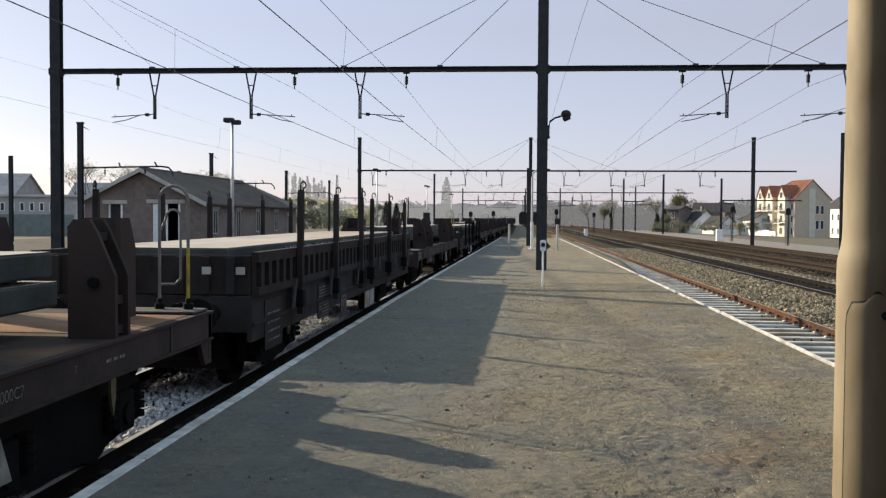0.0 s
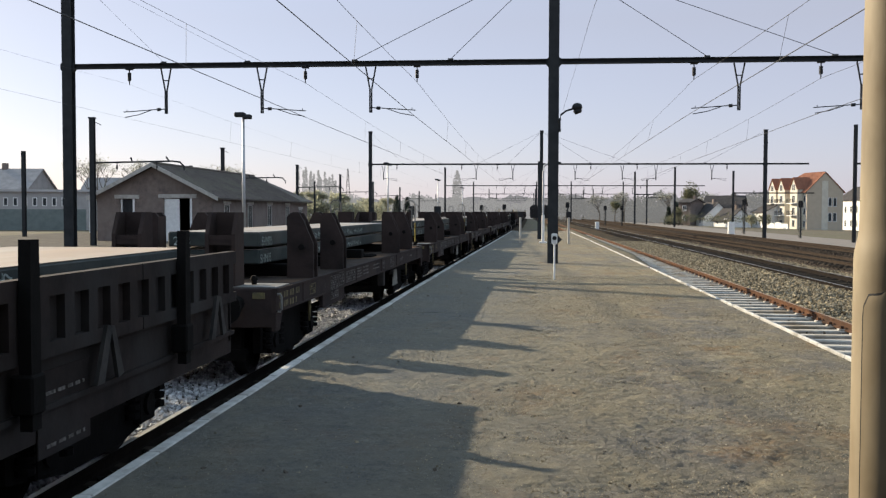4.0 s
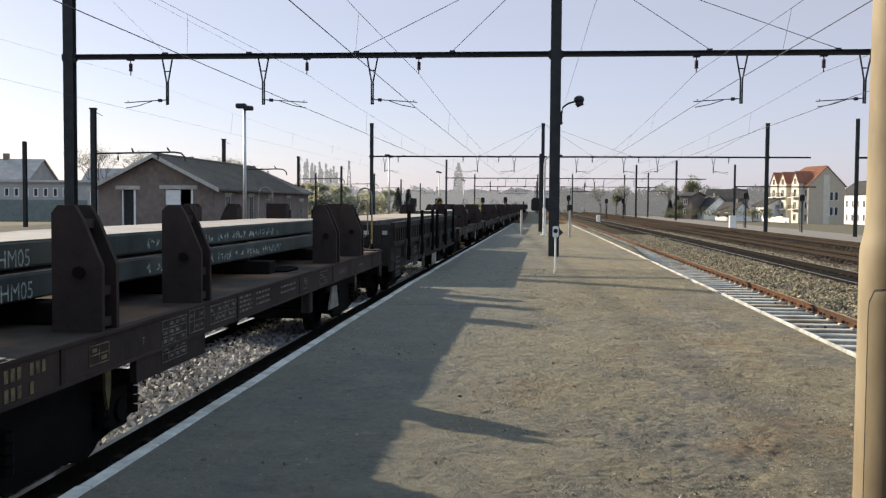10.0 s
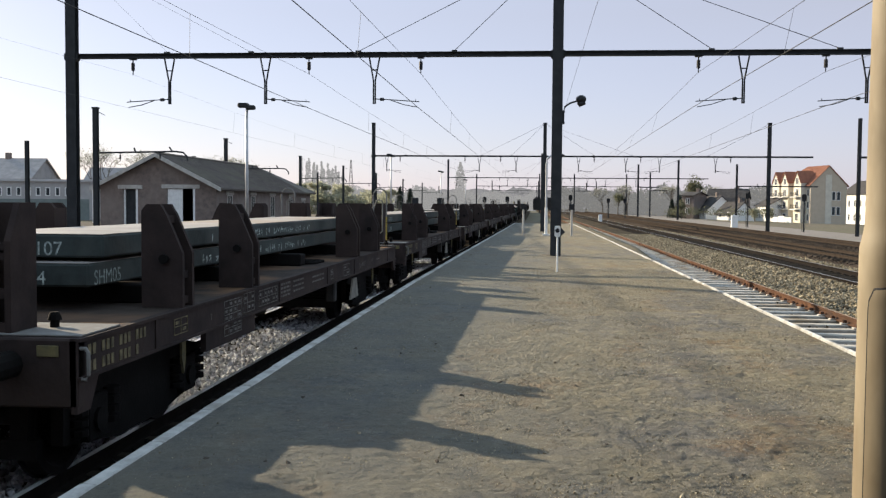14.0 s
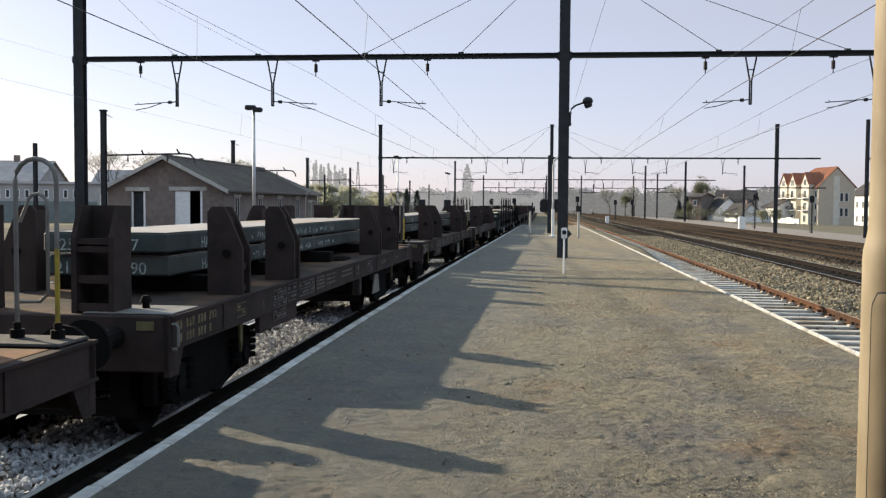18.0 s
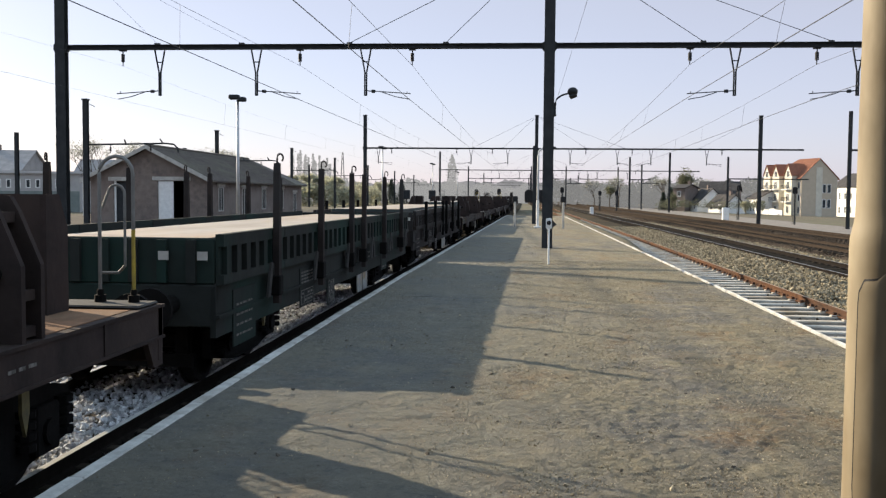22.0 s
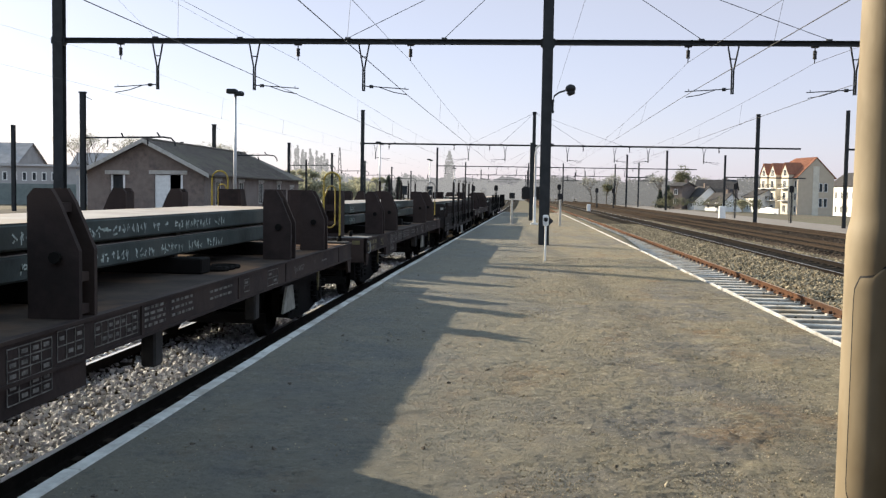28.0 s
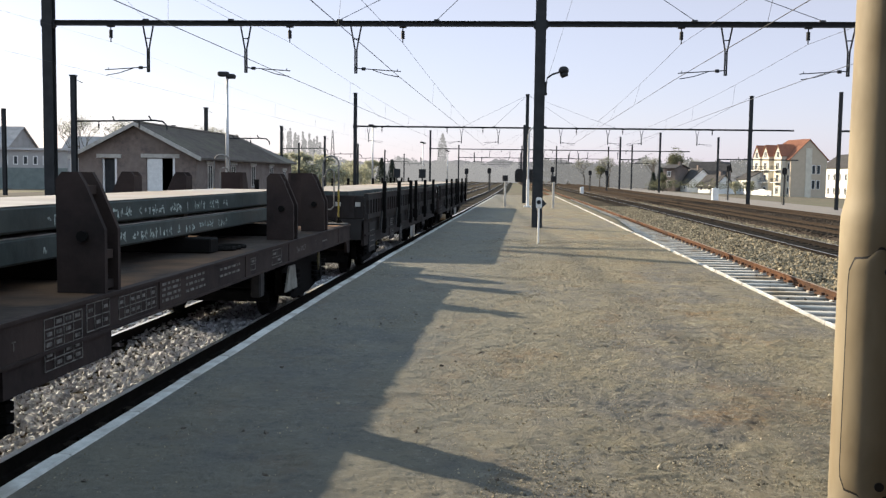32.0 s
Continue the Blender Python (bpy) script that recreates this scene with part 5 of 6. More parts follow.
# ---- yard masts with bent arms, and tall yard lamps ----
for k, (x, y) in enumerate(((-27.5, 59.0), (-28.4, 88.0), (-29.3, 121.0), (-30.0, 153.0), (-30.6, 190.0), (-31.2, 235.0), (-31.5, 280.0), (-31.8, 335.0))):
    p = thing("yard_mast", (x, y, 0), label="dark yard mast with a horizontal arm bent down at its tip", category="catenary mast", group="yard masts")
    b = bmesh.new()
    h_mast(b, 0, 0, -0.8, 7.55, 0.3)
    box(b, -0.2, 0.2, -0.17, 0.17, 7.5, 7.6)
    part("mast", b, M_MAST, p)
    b = bmesh.new()
    tube(b, [(0, 0, 4.72), (5.2, 0, 4.82), (5.7, 0, 4.76), (5.95, 0, 4.5), (5.98, 0, 4.25)], 0.055, 8)
    tube(b, [(2.6, 0, 4.8), (2.5, 0, 5.05)], 0.05, 6)
    tube(b, [(5.0, 0, 4.82), (4.8, 0, 5.1)], 0.05, 6)
    part("arm", b, M_MAST, p)
    insulator(p, 1.6, 0, 4.7)
    insulator(p, 4.2, 0, 4.75)
    b = bmesh.new()
    tube(b, [(0, 0, 7.4), (0.6, 0, 7.1)], 0.02, 6)
    part("bracket", b, M_MAST, p)
for x, y, top in ((-42.4, 78.0, 6.7), (-38.0, 170.0, 7.0)):
    p = thing("yard_mast", (x, y, 0), label="plain dark steel mast at the yard's edge", category="catenary mast", group="yard masts")
    b = bmesh.new()
    h_mast(b, 0, 0, -0.7, top, 0.28)
    part("mast", b, M_MAST, p)
for x, y in ((-16.5, 55.0), (-16.3, 112.0), (-15.7, 169.0), (-15.2, 226.0)):
    p = thing("yard_lamp", (x, y, -0.62), label="tall pale lamp post with a double flood lamp head", category="lamp post", group="yard lamps")
    b = bmesh.new()
    tube(b, [(0, 0, -0.15), (0, 0, 7.8)], 0.12, 10, 0.07)
    part("pole", b, M_GALV, p, smooth=True)
    b = bmesh.new()
    cbox(b, -0.5, 0.1, -0.25, 0.25, 7.78, 8.05, 0.06)
    part("lamp_head", b, M_MAST, p)
    b = bmesh.new()
    cbox(b, 0.0, 0.48, -0.22, 0.22, 7.66, 7.92, 0.06)
    part("lamp_head", b, M_MAST, p)

# ---- things on the platform ----
p = thing("bracket_lamp", (0.84, P1Y - 0.12, 0), label="round lamp on a curved bracket clamped to a mast", category="lamp")
b = bmesh.new()
tube(b, [(0.2, 0, 4.3), (0.2, 0, 4.72), (0.24, 0, 4.86), (0.4, 0, 4.98), (0.66, 0, 5.06)], 0.03, 8)
for z in (4.35, 4.7):
    box(b, 0.12, 0.24, -0.08, 0.05, z - 0.03, z + 0.03)
part("bracket", b, M_MAST, p)
b = bmesh.new()
bmesh.ops.create_uvsphere(b, u_segments=16, v_segments=10, radius=0.17, matrix=Matrix.Translation((0.76, 0, 5.1)) @ Matrix.Diagonal((1, 1, 0.85, 1)))
tube(b, [(0.76, 0, 5.02), (0.81, 0, 4.9)], 0.145, 12, 0.11)
part("lamp_head", b, M_BLACK, p, smooth=True)

p = thing("platform_sign", (0.68, 24.15, 0.0), label="thin white post with a small round black and white sign", category="sign")
b = bmesh.new()
tube(b, [(0, 0, -0.05), (0, 0, 1.0)], 0.024, 8)
part("post", b, M_WHITE, p)
b = bmesh.new()
cbox(b, -0.075, 0.075, -0.04, 0.0, 0.88, 1.16, 0.03)
part("plate", b, M_WHITE, p)
b = bmesh.new()
tube(b, [(0.0, -0.06, 1.04), (0.0, -0.04, 1.04)], 0.055, 14)
part("disc", b, M_BLACK, p)
b = bmesh.new()
prism(b, [(0.08, 0.9), (0.19, 1.0), (0.08, 1.12)], "y", -0.03, 0.0)
part("arrow_board", b, M_MAST, p)

for x, y in ((-0.37, 52.7), (2.19, 51.3)):
    p = thing("marker_post", (x, y, 0.0), label="pale post topped by a square black board", category="sign", group="marker posts")
    b = bmesh.new()
    tube(b, [(0, 0, -0.1), (0, 0, 1.45)], 0.06, 8)
    part("post", b, M_CONC, p)
    b = bmesh.new()
    cbox(b, -0.15, 0.15, -0.06, 0.06, 1.38, 1.7, 0.02)
    part("board", b, M_BLACK, p)

p = thing("platform_lamp", (0.86, 52.3, 0.0), label="slim grey lamp post, white at its foot, with a curved arm", category="lamp post")
b = bmesh.new()
tube(b, [(0, 0, -0.1), (0, 0, 1.5)], 0.085, 10)
cbox(b, -0.2, 0.2, -0.15, 0.15, -0.02, 0.08)
part("foot", b, M_WHITE, p)
b = bmesh.new()
tube(b, [(0, 0, 1.5), (0, 0, 3.9), (0.05, 0, 4.15), (0.2, 0, 4.28), (0.5, 0, 4.32)], 0.055, 8)
part("pole", b, M_GALV, p)
b = bmesh.new()
cbox(b, 0.4, 0.95, -0.12, 0.12, 4.25, 4.38, 0.04)
part("lamp_head", b, M_MAST, p)


def signal_head(b, x, z, y=0.0):
    prism(b, [(x - 0.22, z - 0.35), (x + 0.22, z - 0.35), (x + 0.27, z - 0.2), (x + 0.27, z + 0.3), (x + 0.15, z + 0.45), (x - 0.15, z + 0.45), (x - 0.27, z + 0.3), (x - 0.27, z - 0.2)], "y", y - 0.06, y + 0.06)
    for dz in (-0.15, 0.1, 0.3):
        tube(b, [(x, y - 0.06, z + dz), (x, y - 0.22, z + dz)], 0.08, 8)


def signal(x, y, base, hz, heads, label, post_w=0.09):
    p = thing("railway_signal", (x, y, base), label=label, category="railway signal", group="signals along the tracks")
    b = bmesh.new()
    tube(b, [(0, 0, -0.2), (0, 0, hz - base)], post_w, 8)
    part("post", b, M_MAST, p)
    for hx in heads:
        b = bmesh.new()
        signal_head(b, hx, hz - base)
        part("signal_head", b, M_BLACK, p)
    b = bmesh.new()
    for s in (-0.18, 0.18):
        tube(b, [(s, 0.14, 0), (s, 0.14, hz - base - 0.4)], 0.02, 5)
    for q in range(8):
        z = 0.3 + q * (hz - base - 0.7) / 8
        tube(b, [(-0.18, 0.14, z), (0.18, 0.14, z)], 0.015, 5)
    part("ladder", b, M_MAST, p)


p = thing("signal_mast", (0.8, 59.8, -0.1), label="stout dark mast with two signal heads at the platform's end", category="railway signal")
b = bmesh.new()
h_mast(b, 0, 0, -0.1, 4.9, 0.32)
part("mast", b, M_MAST, p)
for hx in (-0.36, 0.36):
    b = bmesh.new()
    signal_head(b, hx, 1.75)
    tube(b, [(hx, 0, 1.7), (0, 0, 1.7)], 0.04, 6)
    part("signal_head", b, M_BLACK, p)
for x, y, hz in ((-6.6, 140.0, 2.2), (-3.3, 140.0, 2.3), (5.8, 140.0, 2.6), (13.2, 165.0, 2.3), (16.0, 165.0, 2.3), (29.0, 132.0, 3.0), (31.4, 114.0, 2.6)):
    signal(x, y, ground_z(x) + 0.02, hz, (0.0,), "dark railway signal with a black head and ladder")
for x, y in ((-11.4, 95.0), (-9.0, 96.5)):
    p = thing("relay_cabinet", (x, y, -0.68), label="grey lineside signal board on a short post", category="cabinet", group="lineside boards")
    b = bmesh.new()
    tube(b, [(0, 0, -0.1), (0, 0, 2.6)], 0.07, 8)
    part("post", b, M_MAST, p)
    b = bmesh.new()
    cbox(b, -0.35, 0.35, -0.1, 0.1, 2.0, 2.9, 0.04)
    part("box", b, M_MAST, p)
p = thing("concrete_post", (9.5, 132.0, -0.78), label="white concrete lineside marker", category="marker")
b = bmesh.new()
cbox(b, -0.25, 0.25, -0.2, 0.2, -0.1, 1.1, 0.05)
part("block", b, M_WHITE, p)
p = thing("concrete_post", (26.5, 128.0, ground_z(26.5)), label="white concrete lineside cabinet", category="cabinet")
b = bmesh.new()
cbox(b, -0.4, 0.4, -0.3, 0.3, -0.1, 1.6, 0.05)
part("block", b, M_WHITE, p)

# ---- the cream lamp post close to the camera ----
LP = thing("lamp_post", (0.722, 1.977, 0.0), label="cream-painted steel lamp post with a rounded access door", category="lamp post")
b = bmesh.new()
prof = [(-0.05, 0.074), (1.6, 0.074), (1.618, 0.0732), (1.632, 0.0705), (1.645, 0.0675), (1.66, 0.0652), (1.68, 0.0642), (2.6, 0.059), (5.6, 0.045)]
rings = []
for z, r in prof:
    rings.append([b.verts.new((r * math.cos(2 * math.pi * k / 48), r * math.sin(2 * math.pi * k / 48), z)) for k in range(48)])
for a, c in zip(rings, rings[1:]):
    for k in range(48):
        b.faces.new((a[k], a[(k + 1) % 48], c[(k + 1) % 48], c[k]))
b.faces.new(rings[-1])
part("post", b, M_CREAM, LP, smooth=True)
b = bmesh.new()
tube(b, [(0, 0, 5.58), (-0.1, 0, 5.9), (-0.45, 0, 6.1)], 0.04, 10)
cbox(b, -1.0, -0.4, -0.12, 0.12, 6.04, 6.18, 0.04)
part("lamp_head", b, M_GALV, LP)


def door_patch(r, z0, z1, half, corner, facing, n=22):
    """A curved plate on the post with rounded corners."""
    bm = bmesh.new()
    rows = []
    for i in range(n + 1):
        z = z0 + (z1 - z0) * i / n
        dz = min(z - z0, z1 - z)
        inset = 0 if dz > corner else corner - math.sqrt(max(0.0, corner * corner - (corner - dz) ** 2))
        a = half - inset / r
        rows.append([bm.verts.new((r * math.cos(facing - a + 2 * a * k / 16), r * math.sin(facing - a + 2 * a * k / 16), z)) for k in range(17)])
    for a, c in zip(rows, rows[1:]):
        for k in range(16):
            bm.faces.new((a[k], a[k + 1], c[k + 1], c[k]))
    return bm


FACE = math.atan2(-1.973, -0.744) + 0.06
part("door_joint", door_patch(0.0748, 1.058, 1.562, math.radians(49), 0.062, FACE), M_BLACK, LP, "dark joint round the door", smooth=True)
dp = part("door", door_patch(0.0756, 1.063, 1.557, math.radians(46.5), 0.058, FACE), M_CREAM, LP, smooth=True)
b = bmesh.new()
for z in (1.515, 1.1):
    c, s = math.cos(FACE + 0.2), math.sin(FACE + 0.2)
    tube(b, [(c * 0.073, s * 0.073, z), (c * 0.079, s * 0.079, z)], 0.009, 10)
part("screw", b, M_BLACK, dp)


# ---- buildings ----
def window_unit(parent, w, h, at, frame_mat=M_WHITE, bars=1, lintel=None):
    """A window in the x-z plane, facing -y, its foot at z = 0; set at the pose given."""
    g = bmesh.new()
    box(g, -w / 2, w / 2, 0.02, 0.05, 0, h)
    wi = part("window", g, M_GLASS, parent, at=at)
    f = bmesh.new()
    t = 0.09
    box(f, -w / 2, -w / 2 + t, -0.02, 0.02, 0, h)
    box(f, w / 2 - t, w / 2, -0.02, 0.02, 0, h)
    box(f, -w / 2 + t, w / 2 - t, -0.02, 0.02, 0, t)
    box(f, -w / 2 + t, w / 2 - t, -0.02, 0.02, h - t, h)
    for k in range(bars):
        x = -w / 2 + (k + 1) * w / (bars + 1)
        box(f, x - 0.03, x + 0.03, -0.015, 0.018, t, h - t)
    part("window_frame", f, frame_mat, wi)
    if lintel:
        f = bmesh.new()
        cbox(f, -w / 2 - 0.3, w / 2 + 0.3, -0.06, 0.02, h + 0.02, h + 0.02 + lintel, 0.02)
        part("lintel", f, M_CONC, wi, "pale concrete lintel")
    return wi


SHED_X0, SHED_X1, SHED_Y0, SHED_Y1, SHED_Z = -31.4, -22.7, 68.0, 98.0, -0.55
shed = thing("goods_shed", (0, 0, SHED_Z), label="long low brick goods shed with dark roof and pale lintels", category="building")
EAVE, RIDGE = 3.35, 5.55
xm = (SHED_X0 + SHED_X1) / 2


def wall_with_openings(length, height, t, opens, peak=None):
    """The sections of a wall in the x-z plane from x = 0, thick towards +y: piers, sills and lintels round its openings, and a gable."""
    out = []

    def section(*v):
        out.append(bmesh.new())
        box(out[-1], *v)
    x = 0.0
    for a, c, z0, z1 in sorted(opens):
        section(x, a, 0, t, 0, height)
        if z0 > 0:
            section(a, c, 0, t, 0, z0)
        section(a, c, 0, t, z1, height)
        x = c
    section(x, length, 0, t, 0, height)
    if peak:
        out.append(bmesh.new())
        prism(out[-1], [(0, height), (length, height), (length / 2, peak)], "y", 0, t)
    return out


def wall_parts(name, sections, at):
    first = part(name, sections[0], M_BRICK, shed, at=at)
    for b in sections[1:]:
        part("wall_section", b, M_BRICK, first)


W_S = SHED_X1 - SHED_X0
front = wall_with_openings(W_S, EAVE, 0.35, [(1.75, 2.85, 0.0, 3.1), (5.05, 7.15, 0.0, 3.15)], RIDGE - 0.1)
wall_parts("front_wall", front, at=pose(SHED_X0, SHED_Y0, 0))
opens = [(2.3, 3.5, 0.9, 2.75), (8.4, 9.6, 0.0, 2.75), (14.4, 15.7, 0.9, 2.75), (20.8, 22.0, 0.9, 2.75), (26.0, 27.2, 0.0, 2.4)]
wall_parts("side_wall", wall_with_openings(SHED_Y1 - SHED_Y0 - 0.7, EAVE, 0.35, opens), at=pose(SHED_X1, SHED_Y0 + 0.35, 0, 0, 0, 90))
wall_parts("side_wall", wall_with_openings(SHED_Y1 - SHED_Y0 - 0.7, EAVE, 0.35, []), at=pose(SHED_X0 + 0.35, SHED_Y0 + 0.35, 0, 0, 0, 90))
wall_parts("back_wall", wall_with_openings(W_S, EAVE, 0.35, []), at=pose(SHED_X0, SHED_Y1 - 0.35, 0))
ov, hip = 0.55, 4.0
for s, nm in ((-1, "roof"), (1, "roof")):
    b = bmesh.new()
    xe = xm + s * (W_S / 2 + ov)
    ze = EAVE - ov * (RIDGE - EAVE) / (W_S / 2)
    pts = [(xe, SHED_Y0 - 0.5, ze), (xe, SHED_Y1 + 0.4, ze), (xm, SHED_Y1 - hip, RIDGE), (xm, SHED_Y0 - 0.5, RIDGE)]
    lo = [b.verts.new(q) for q in pts]
    hi = [b.verts.new((q[0], q[1], q[2] + 0.14)) for q in pts]
    b.faces.new(lo)
    b.faces.new(hi)
    for k in range(4):
        b.faces.new((lo[k], lo[(k + 1) % 4], hi[(k + 1) % 4], hi[k]))
    rf = part(nm, b, M_ROOF, shed)
    b = bmesh.new()
    n = 60
    for k in range(n):
        yy = SHED_Y0 - 0.4 + k * (SHED_Y1 - SHED_Y0 - hip) / n
        v = [(xe, yy, ze + 0.14), (xm, yy, RIDGE + 0.14)]
        tube(b, v, 0.035, 4)
    part("tile_rib", b, M_ROOF, rf)
    b = bmesh.new()
    d = Vector((xm - xe, 0, RIDGE - ze))
    prism(b, [(xe, ze - 0.12), (xe, ze + 0.17), (xm, RIDGE + 0.17), (xm, RIDGE - 0.12)], "y", SHED_Y0 - 0.58, SHED_Y0 - 0.505)
    part("bargeboard", b, M_CONC, rf, "pale weathered bargeboard")
b = bmesh.new()
q = [b.verts.new(v) for v in ((xm - W_S / 2 - ov, SHED_Y1 + 0.4, ze + 0.1), (xm + W_S / 2 + ov, SHED_Y1 + 0.4, ze + 0.1), (xm, SHED_Y1 - hip, RIDGE + 0.12))]
b.faces.new(q)
part("hip_roof", b, M_ROOF, shed)
b = bmesh.new()
for k in range(28):
    yy = SHED_Y0 - 0.4 + k * 0.93
    tube(b, [(xm, yy, RIDGE + 0.15), (xm, yy + 0.85, RIDGE + 0.17)], 0.11, 8)
part("ridge_tile", b, M_ROOF, shed)
for a, c, z1 in ((1.75, 2.85, 3.1), (5.05, 7.15, 3.15)):
    b = bmesh.new()
    cbox(b, SHED_X0 + a - 0.4, SHED_X0 + c + 0.35, SHED_Y0 - 0.06, SHED_Y0 + 0.02, z1 + 0.01, z1 + 0.3, 0.02)
    part("lintel", b, M_CONC, shed, "pale concrete lintel")
    b = bmesh.new()
    box(b, SHED_X0 + a, SHED_X0 + a + 0.12, SHED_Y0 + 0.1, SHED_Y0 + 0.2, 0, z1)
    box(b, SHED_X0 + c - 0.16, SHED_X0 + c, SHED_Y0 + 0.02, SHED_Y0 + 0.2, 0, z1)
    part("door_frame", b, M_WHITE, shed)
b = bmesh.new()
cbox(b, SHED_X0 + 5.1, SHED_X0 + 6.2, SHED_Y0 + 0.05, SHED_Y0 + 0.11, 0.02, 3.12, 0.01)
part("door", b, M_WHITE, shed, "white half-open door leaf")
b = bmesh.new()
box(b, SHED_X0 + 1.87, SHED_X0 + 2.7, SHED_Y0 + 0.22, SHED_Y0 + 0.28, 0.02, 3.08)
part("door", b, M_MAST, shed, "dark closed door")
for a, c, z0, z1 in opens:
    m = pose(SHED_X1 + 0.02, SHED_Y0 + 0.35 + (a + c) / 2, z0, 0, 0, 90)
    window_unit(shed, c - a, z1 - z0, m, frame_mat=M_CONC, bars=1, lintel=0.24)
b = bmesh.new()
cbox(b, xm - 3.2, xm - 2.9, 84.0, 84.3, RIDGE - 1.2, RIDGE + 0.75)
part("vent_pipe", b, M_MAST, shed)


def house(x, y, rz, w, d, eave, ridge, wall, roof, label, base, rows=(), dormers=0, chimney=True):
    """A gabled house: its front, w wide, faces -y before it is turned; ridge along x."""
    hs = thing("house", (x, y, base), rz, label, "house", "houses beyond the yard")
    b = bmesh.new()
    box(b, 0, w, 0, d, 0, eave)
    for xx in (0, w - 0.3):
        prism(b, [(0, eave), (d, eave), (d / 2, ridge)], "x", xx, xx + 0.3)
    part("wall", b, wall, hs)
    for s in (0, 1):
        b = bmesh.new()
        y0 = -0.4 if s == 0 else d + 0.4
        z0 = eave - 0.4 * (ridge - eave) / (d / 2)
        pts = [(-0.3, y0, z0), (w + 0.3, y0, z0), (w + 0.3, d / 2, ridge), (-0.3, d / 2, ridge)]
        lo = [b.verts.new(v) for v in pts]
        hi = [b.verts.new((v[0], v[1], v[2] + 0.16)) for v in pts]
        b.faces.new(lo)
        b.faces.new(hi)
        for k in range(4):
            b.faces.new((lo[k], lo[(k + 1) % 4], hi[(k + 1) % 4], hi[k]))
        rf = part("roof", b, roof, hs)
    if chimney:
        b = bmesh.new()
        cbox(b, w * 0.7, w * 0.7 + 0.7, d / 2 - 0.3, d / 2 + 0.3, ridge - 0.5, ridge + 0.9, 0.03)
        part("chimney", b, M_BRICK, rf)
    for z, n, ww, hh in rows:
        for k in range(n):
            window_unit(hs, ww, hh, pose((k + 0.5) * w / n, -0.03, z), bars=1)
    return hs


# apartment house with red roof, three gabled bays and balconies
AB = -2.6
apt = thing("apartment_house", (58.9, 238.0, AB), -76.0, "cream rendered apartment house with red roof, gabled bays and balconies", "house")
b = bmesh.new()
box(b, 0, 15.5, 0, 8.8, 0, 9.2)
part("wall", b, M_RENDER, apt)
b = bmesh.new()
prism(b, [(-0.02, 0), (8.82, 0), (8.82, 9.0), (4.4, 13.2), (-0.02, 9.0)], "x", 15.5, 15.75)
part("gable_wall", b, M_GABLE, apt, "grey-beige brick gable wall")
b = bmesh.new()
box(b, 15.76, 15.8, 3.6, 5.1, 0.2, 11.4)
part("gable_panel", b, M_RENDER, apt, "pale vertical panel on the gable")
for s in (0, 1):
    b = bmesh.new()
    y0 = -0.5 if s == 0 else 9.3
    pts = [(-0.3, y0, 8.62), (15.9, y0, 8.62), (15.9, 4.4, 13.3), (6.6, 4.4, 13.3)]
    lo = [b.verts.new(v) for v in pts]
    hi = [b.verts.new((v[0], v[1], v[2] + 0.2)) for v in pts]
    b.faces.new(lo)
    b.faces.new(hi)
    for k in range(4):
        b.faces.new((lo[k], lo[(k + 1) % 4], hi[(k + 1) % 4], hi[k]))
    rf = part("roof", b, M_REDROOF, apt)
    b = bmesh.new()
    for k in range(30):
        xx = -0.2 + k * 0.54
        u = min(1.0, (xx + 0.3) / 6.9)
        tube(b, [(xx, y0, 8.84), (xx, y0 + (4.4 - y0) * u, 8.84 + 4.68 * u)], 0.05, 4)
    part("tile_rib", b, M_REDROOF, rf)
b = bmesh.new()
q = [b.verts.new(v) for v in ((-0.3, -0.5, 8.7), (-0.3, 9.3, 8.7), (6.6, 4.4, 13.4))]
b.faces.new(q)
part("hip_roof", b, M_REDROOF, apt)
for x in (1.0, 5.2, 10.8):
    b = bmesh.new()
    w = 3.2
    box(b, x, x + w, -1.4, 0.0, 0, 9.6)
    prism(b, [(x, 9.6), (x + w, 9.6), (x + w / 2, 12.0)], "y", -1.4, 2.4)
    bay = part("bay", b, M_RENDER, apt)
    b = bmesh.new()
    for s in (-1, 1):
        prism(b, [(x + w / 2, 12.1), (x + w / 2 + s * (w / 2 + 0.1), 9.5), (x + w / 2 + s * (w / 2 + 0.22), 9.5), (x + w / 2, 12.3)], "y", -1.6, 2.5)
    part("bay_roof", b, M_REDROOF, bay)
    for z in (0.9, 3.7, 6.5, 9.2):
        window_unit(apt, 1.3, 1.7 if z < 9 else 1.5, pose(x + w / 2, -1.43, z), bars=1)
        if 3 < z < 9:
            b = bmesh.new()
            box(b, x + 0.2, x + w - 0.2, -2.4, -1.4, z - 0.25, z - 0.1)
            bl = part("balcony", b, M_WHITE, apt)
            b = bmesh.new()
            for q in range(9):
                xx = x + 0.25 + q * (w - 0.5) / 8
                box(b, xx - 0.03, xx + 0.03, -2.38, -2.33, z - 0.1, z + 0.8)
            box(b, x + 0.2, x + w - 0.2, -2.4, -2.32, z + 0.8, z + 0.87)
            part("railing", b, M_MAST, bl)
for x in (4.7, 9.4, 14.7):
    for z in (0.9, 3.7, 6.5):
        window_unit(apt, 0.9, 1.6, pose(x, -0.03, z), bars=0)
for z in (2.2, 5.6):
    for yy in (5.6, 6.8):
        window_unit(apt, 0.9, 2.0, pose(15.8, yy, z, 0, 0, 90), bars=0)
gw = thing("garden_wall", (58.9, 238.0, AB), -76.0, "white rendered garden wall before the apartment house", "wall")
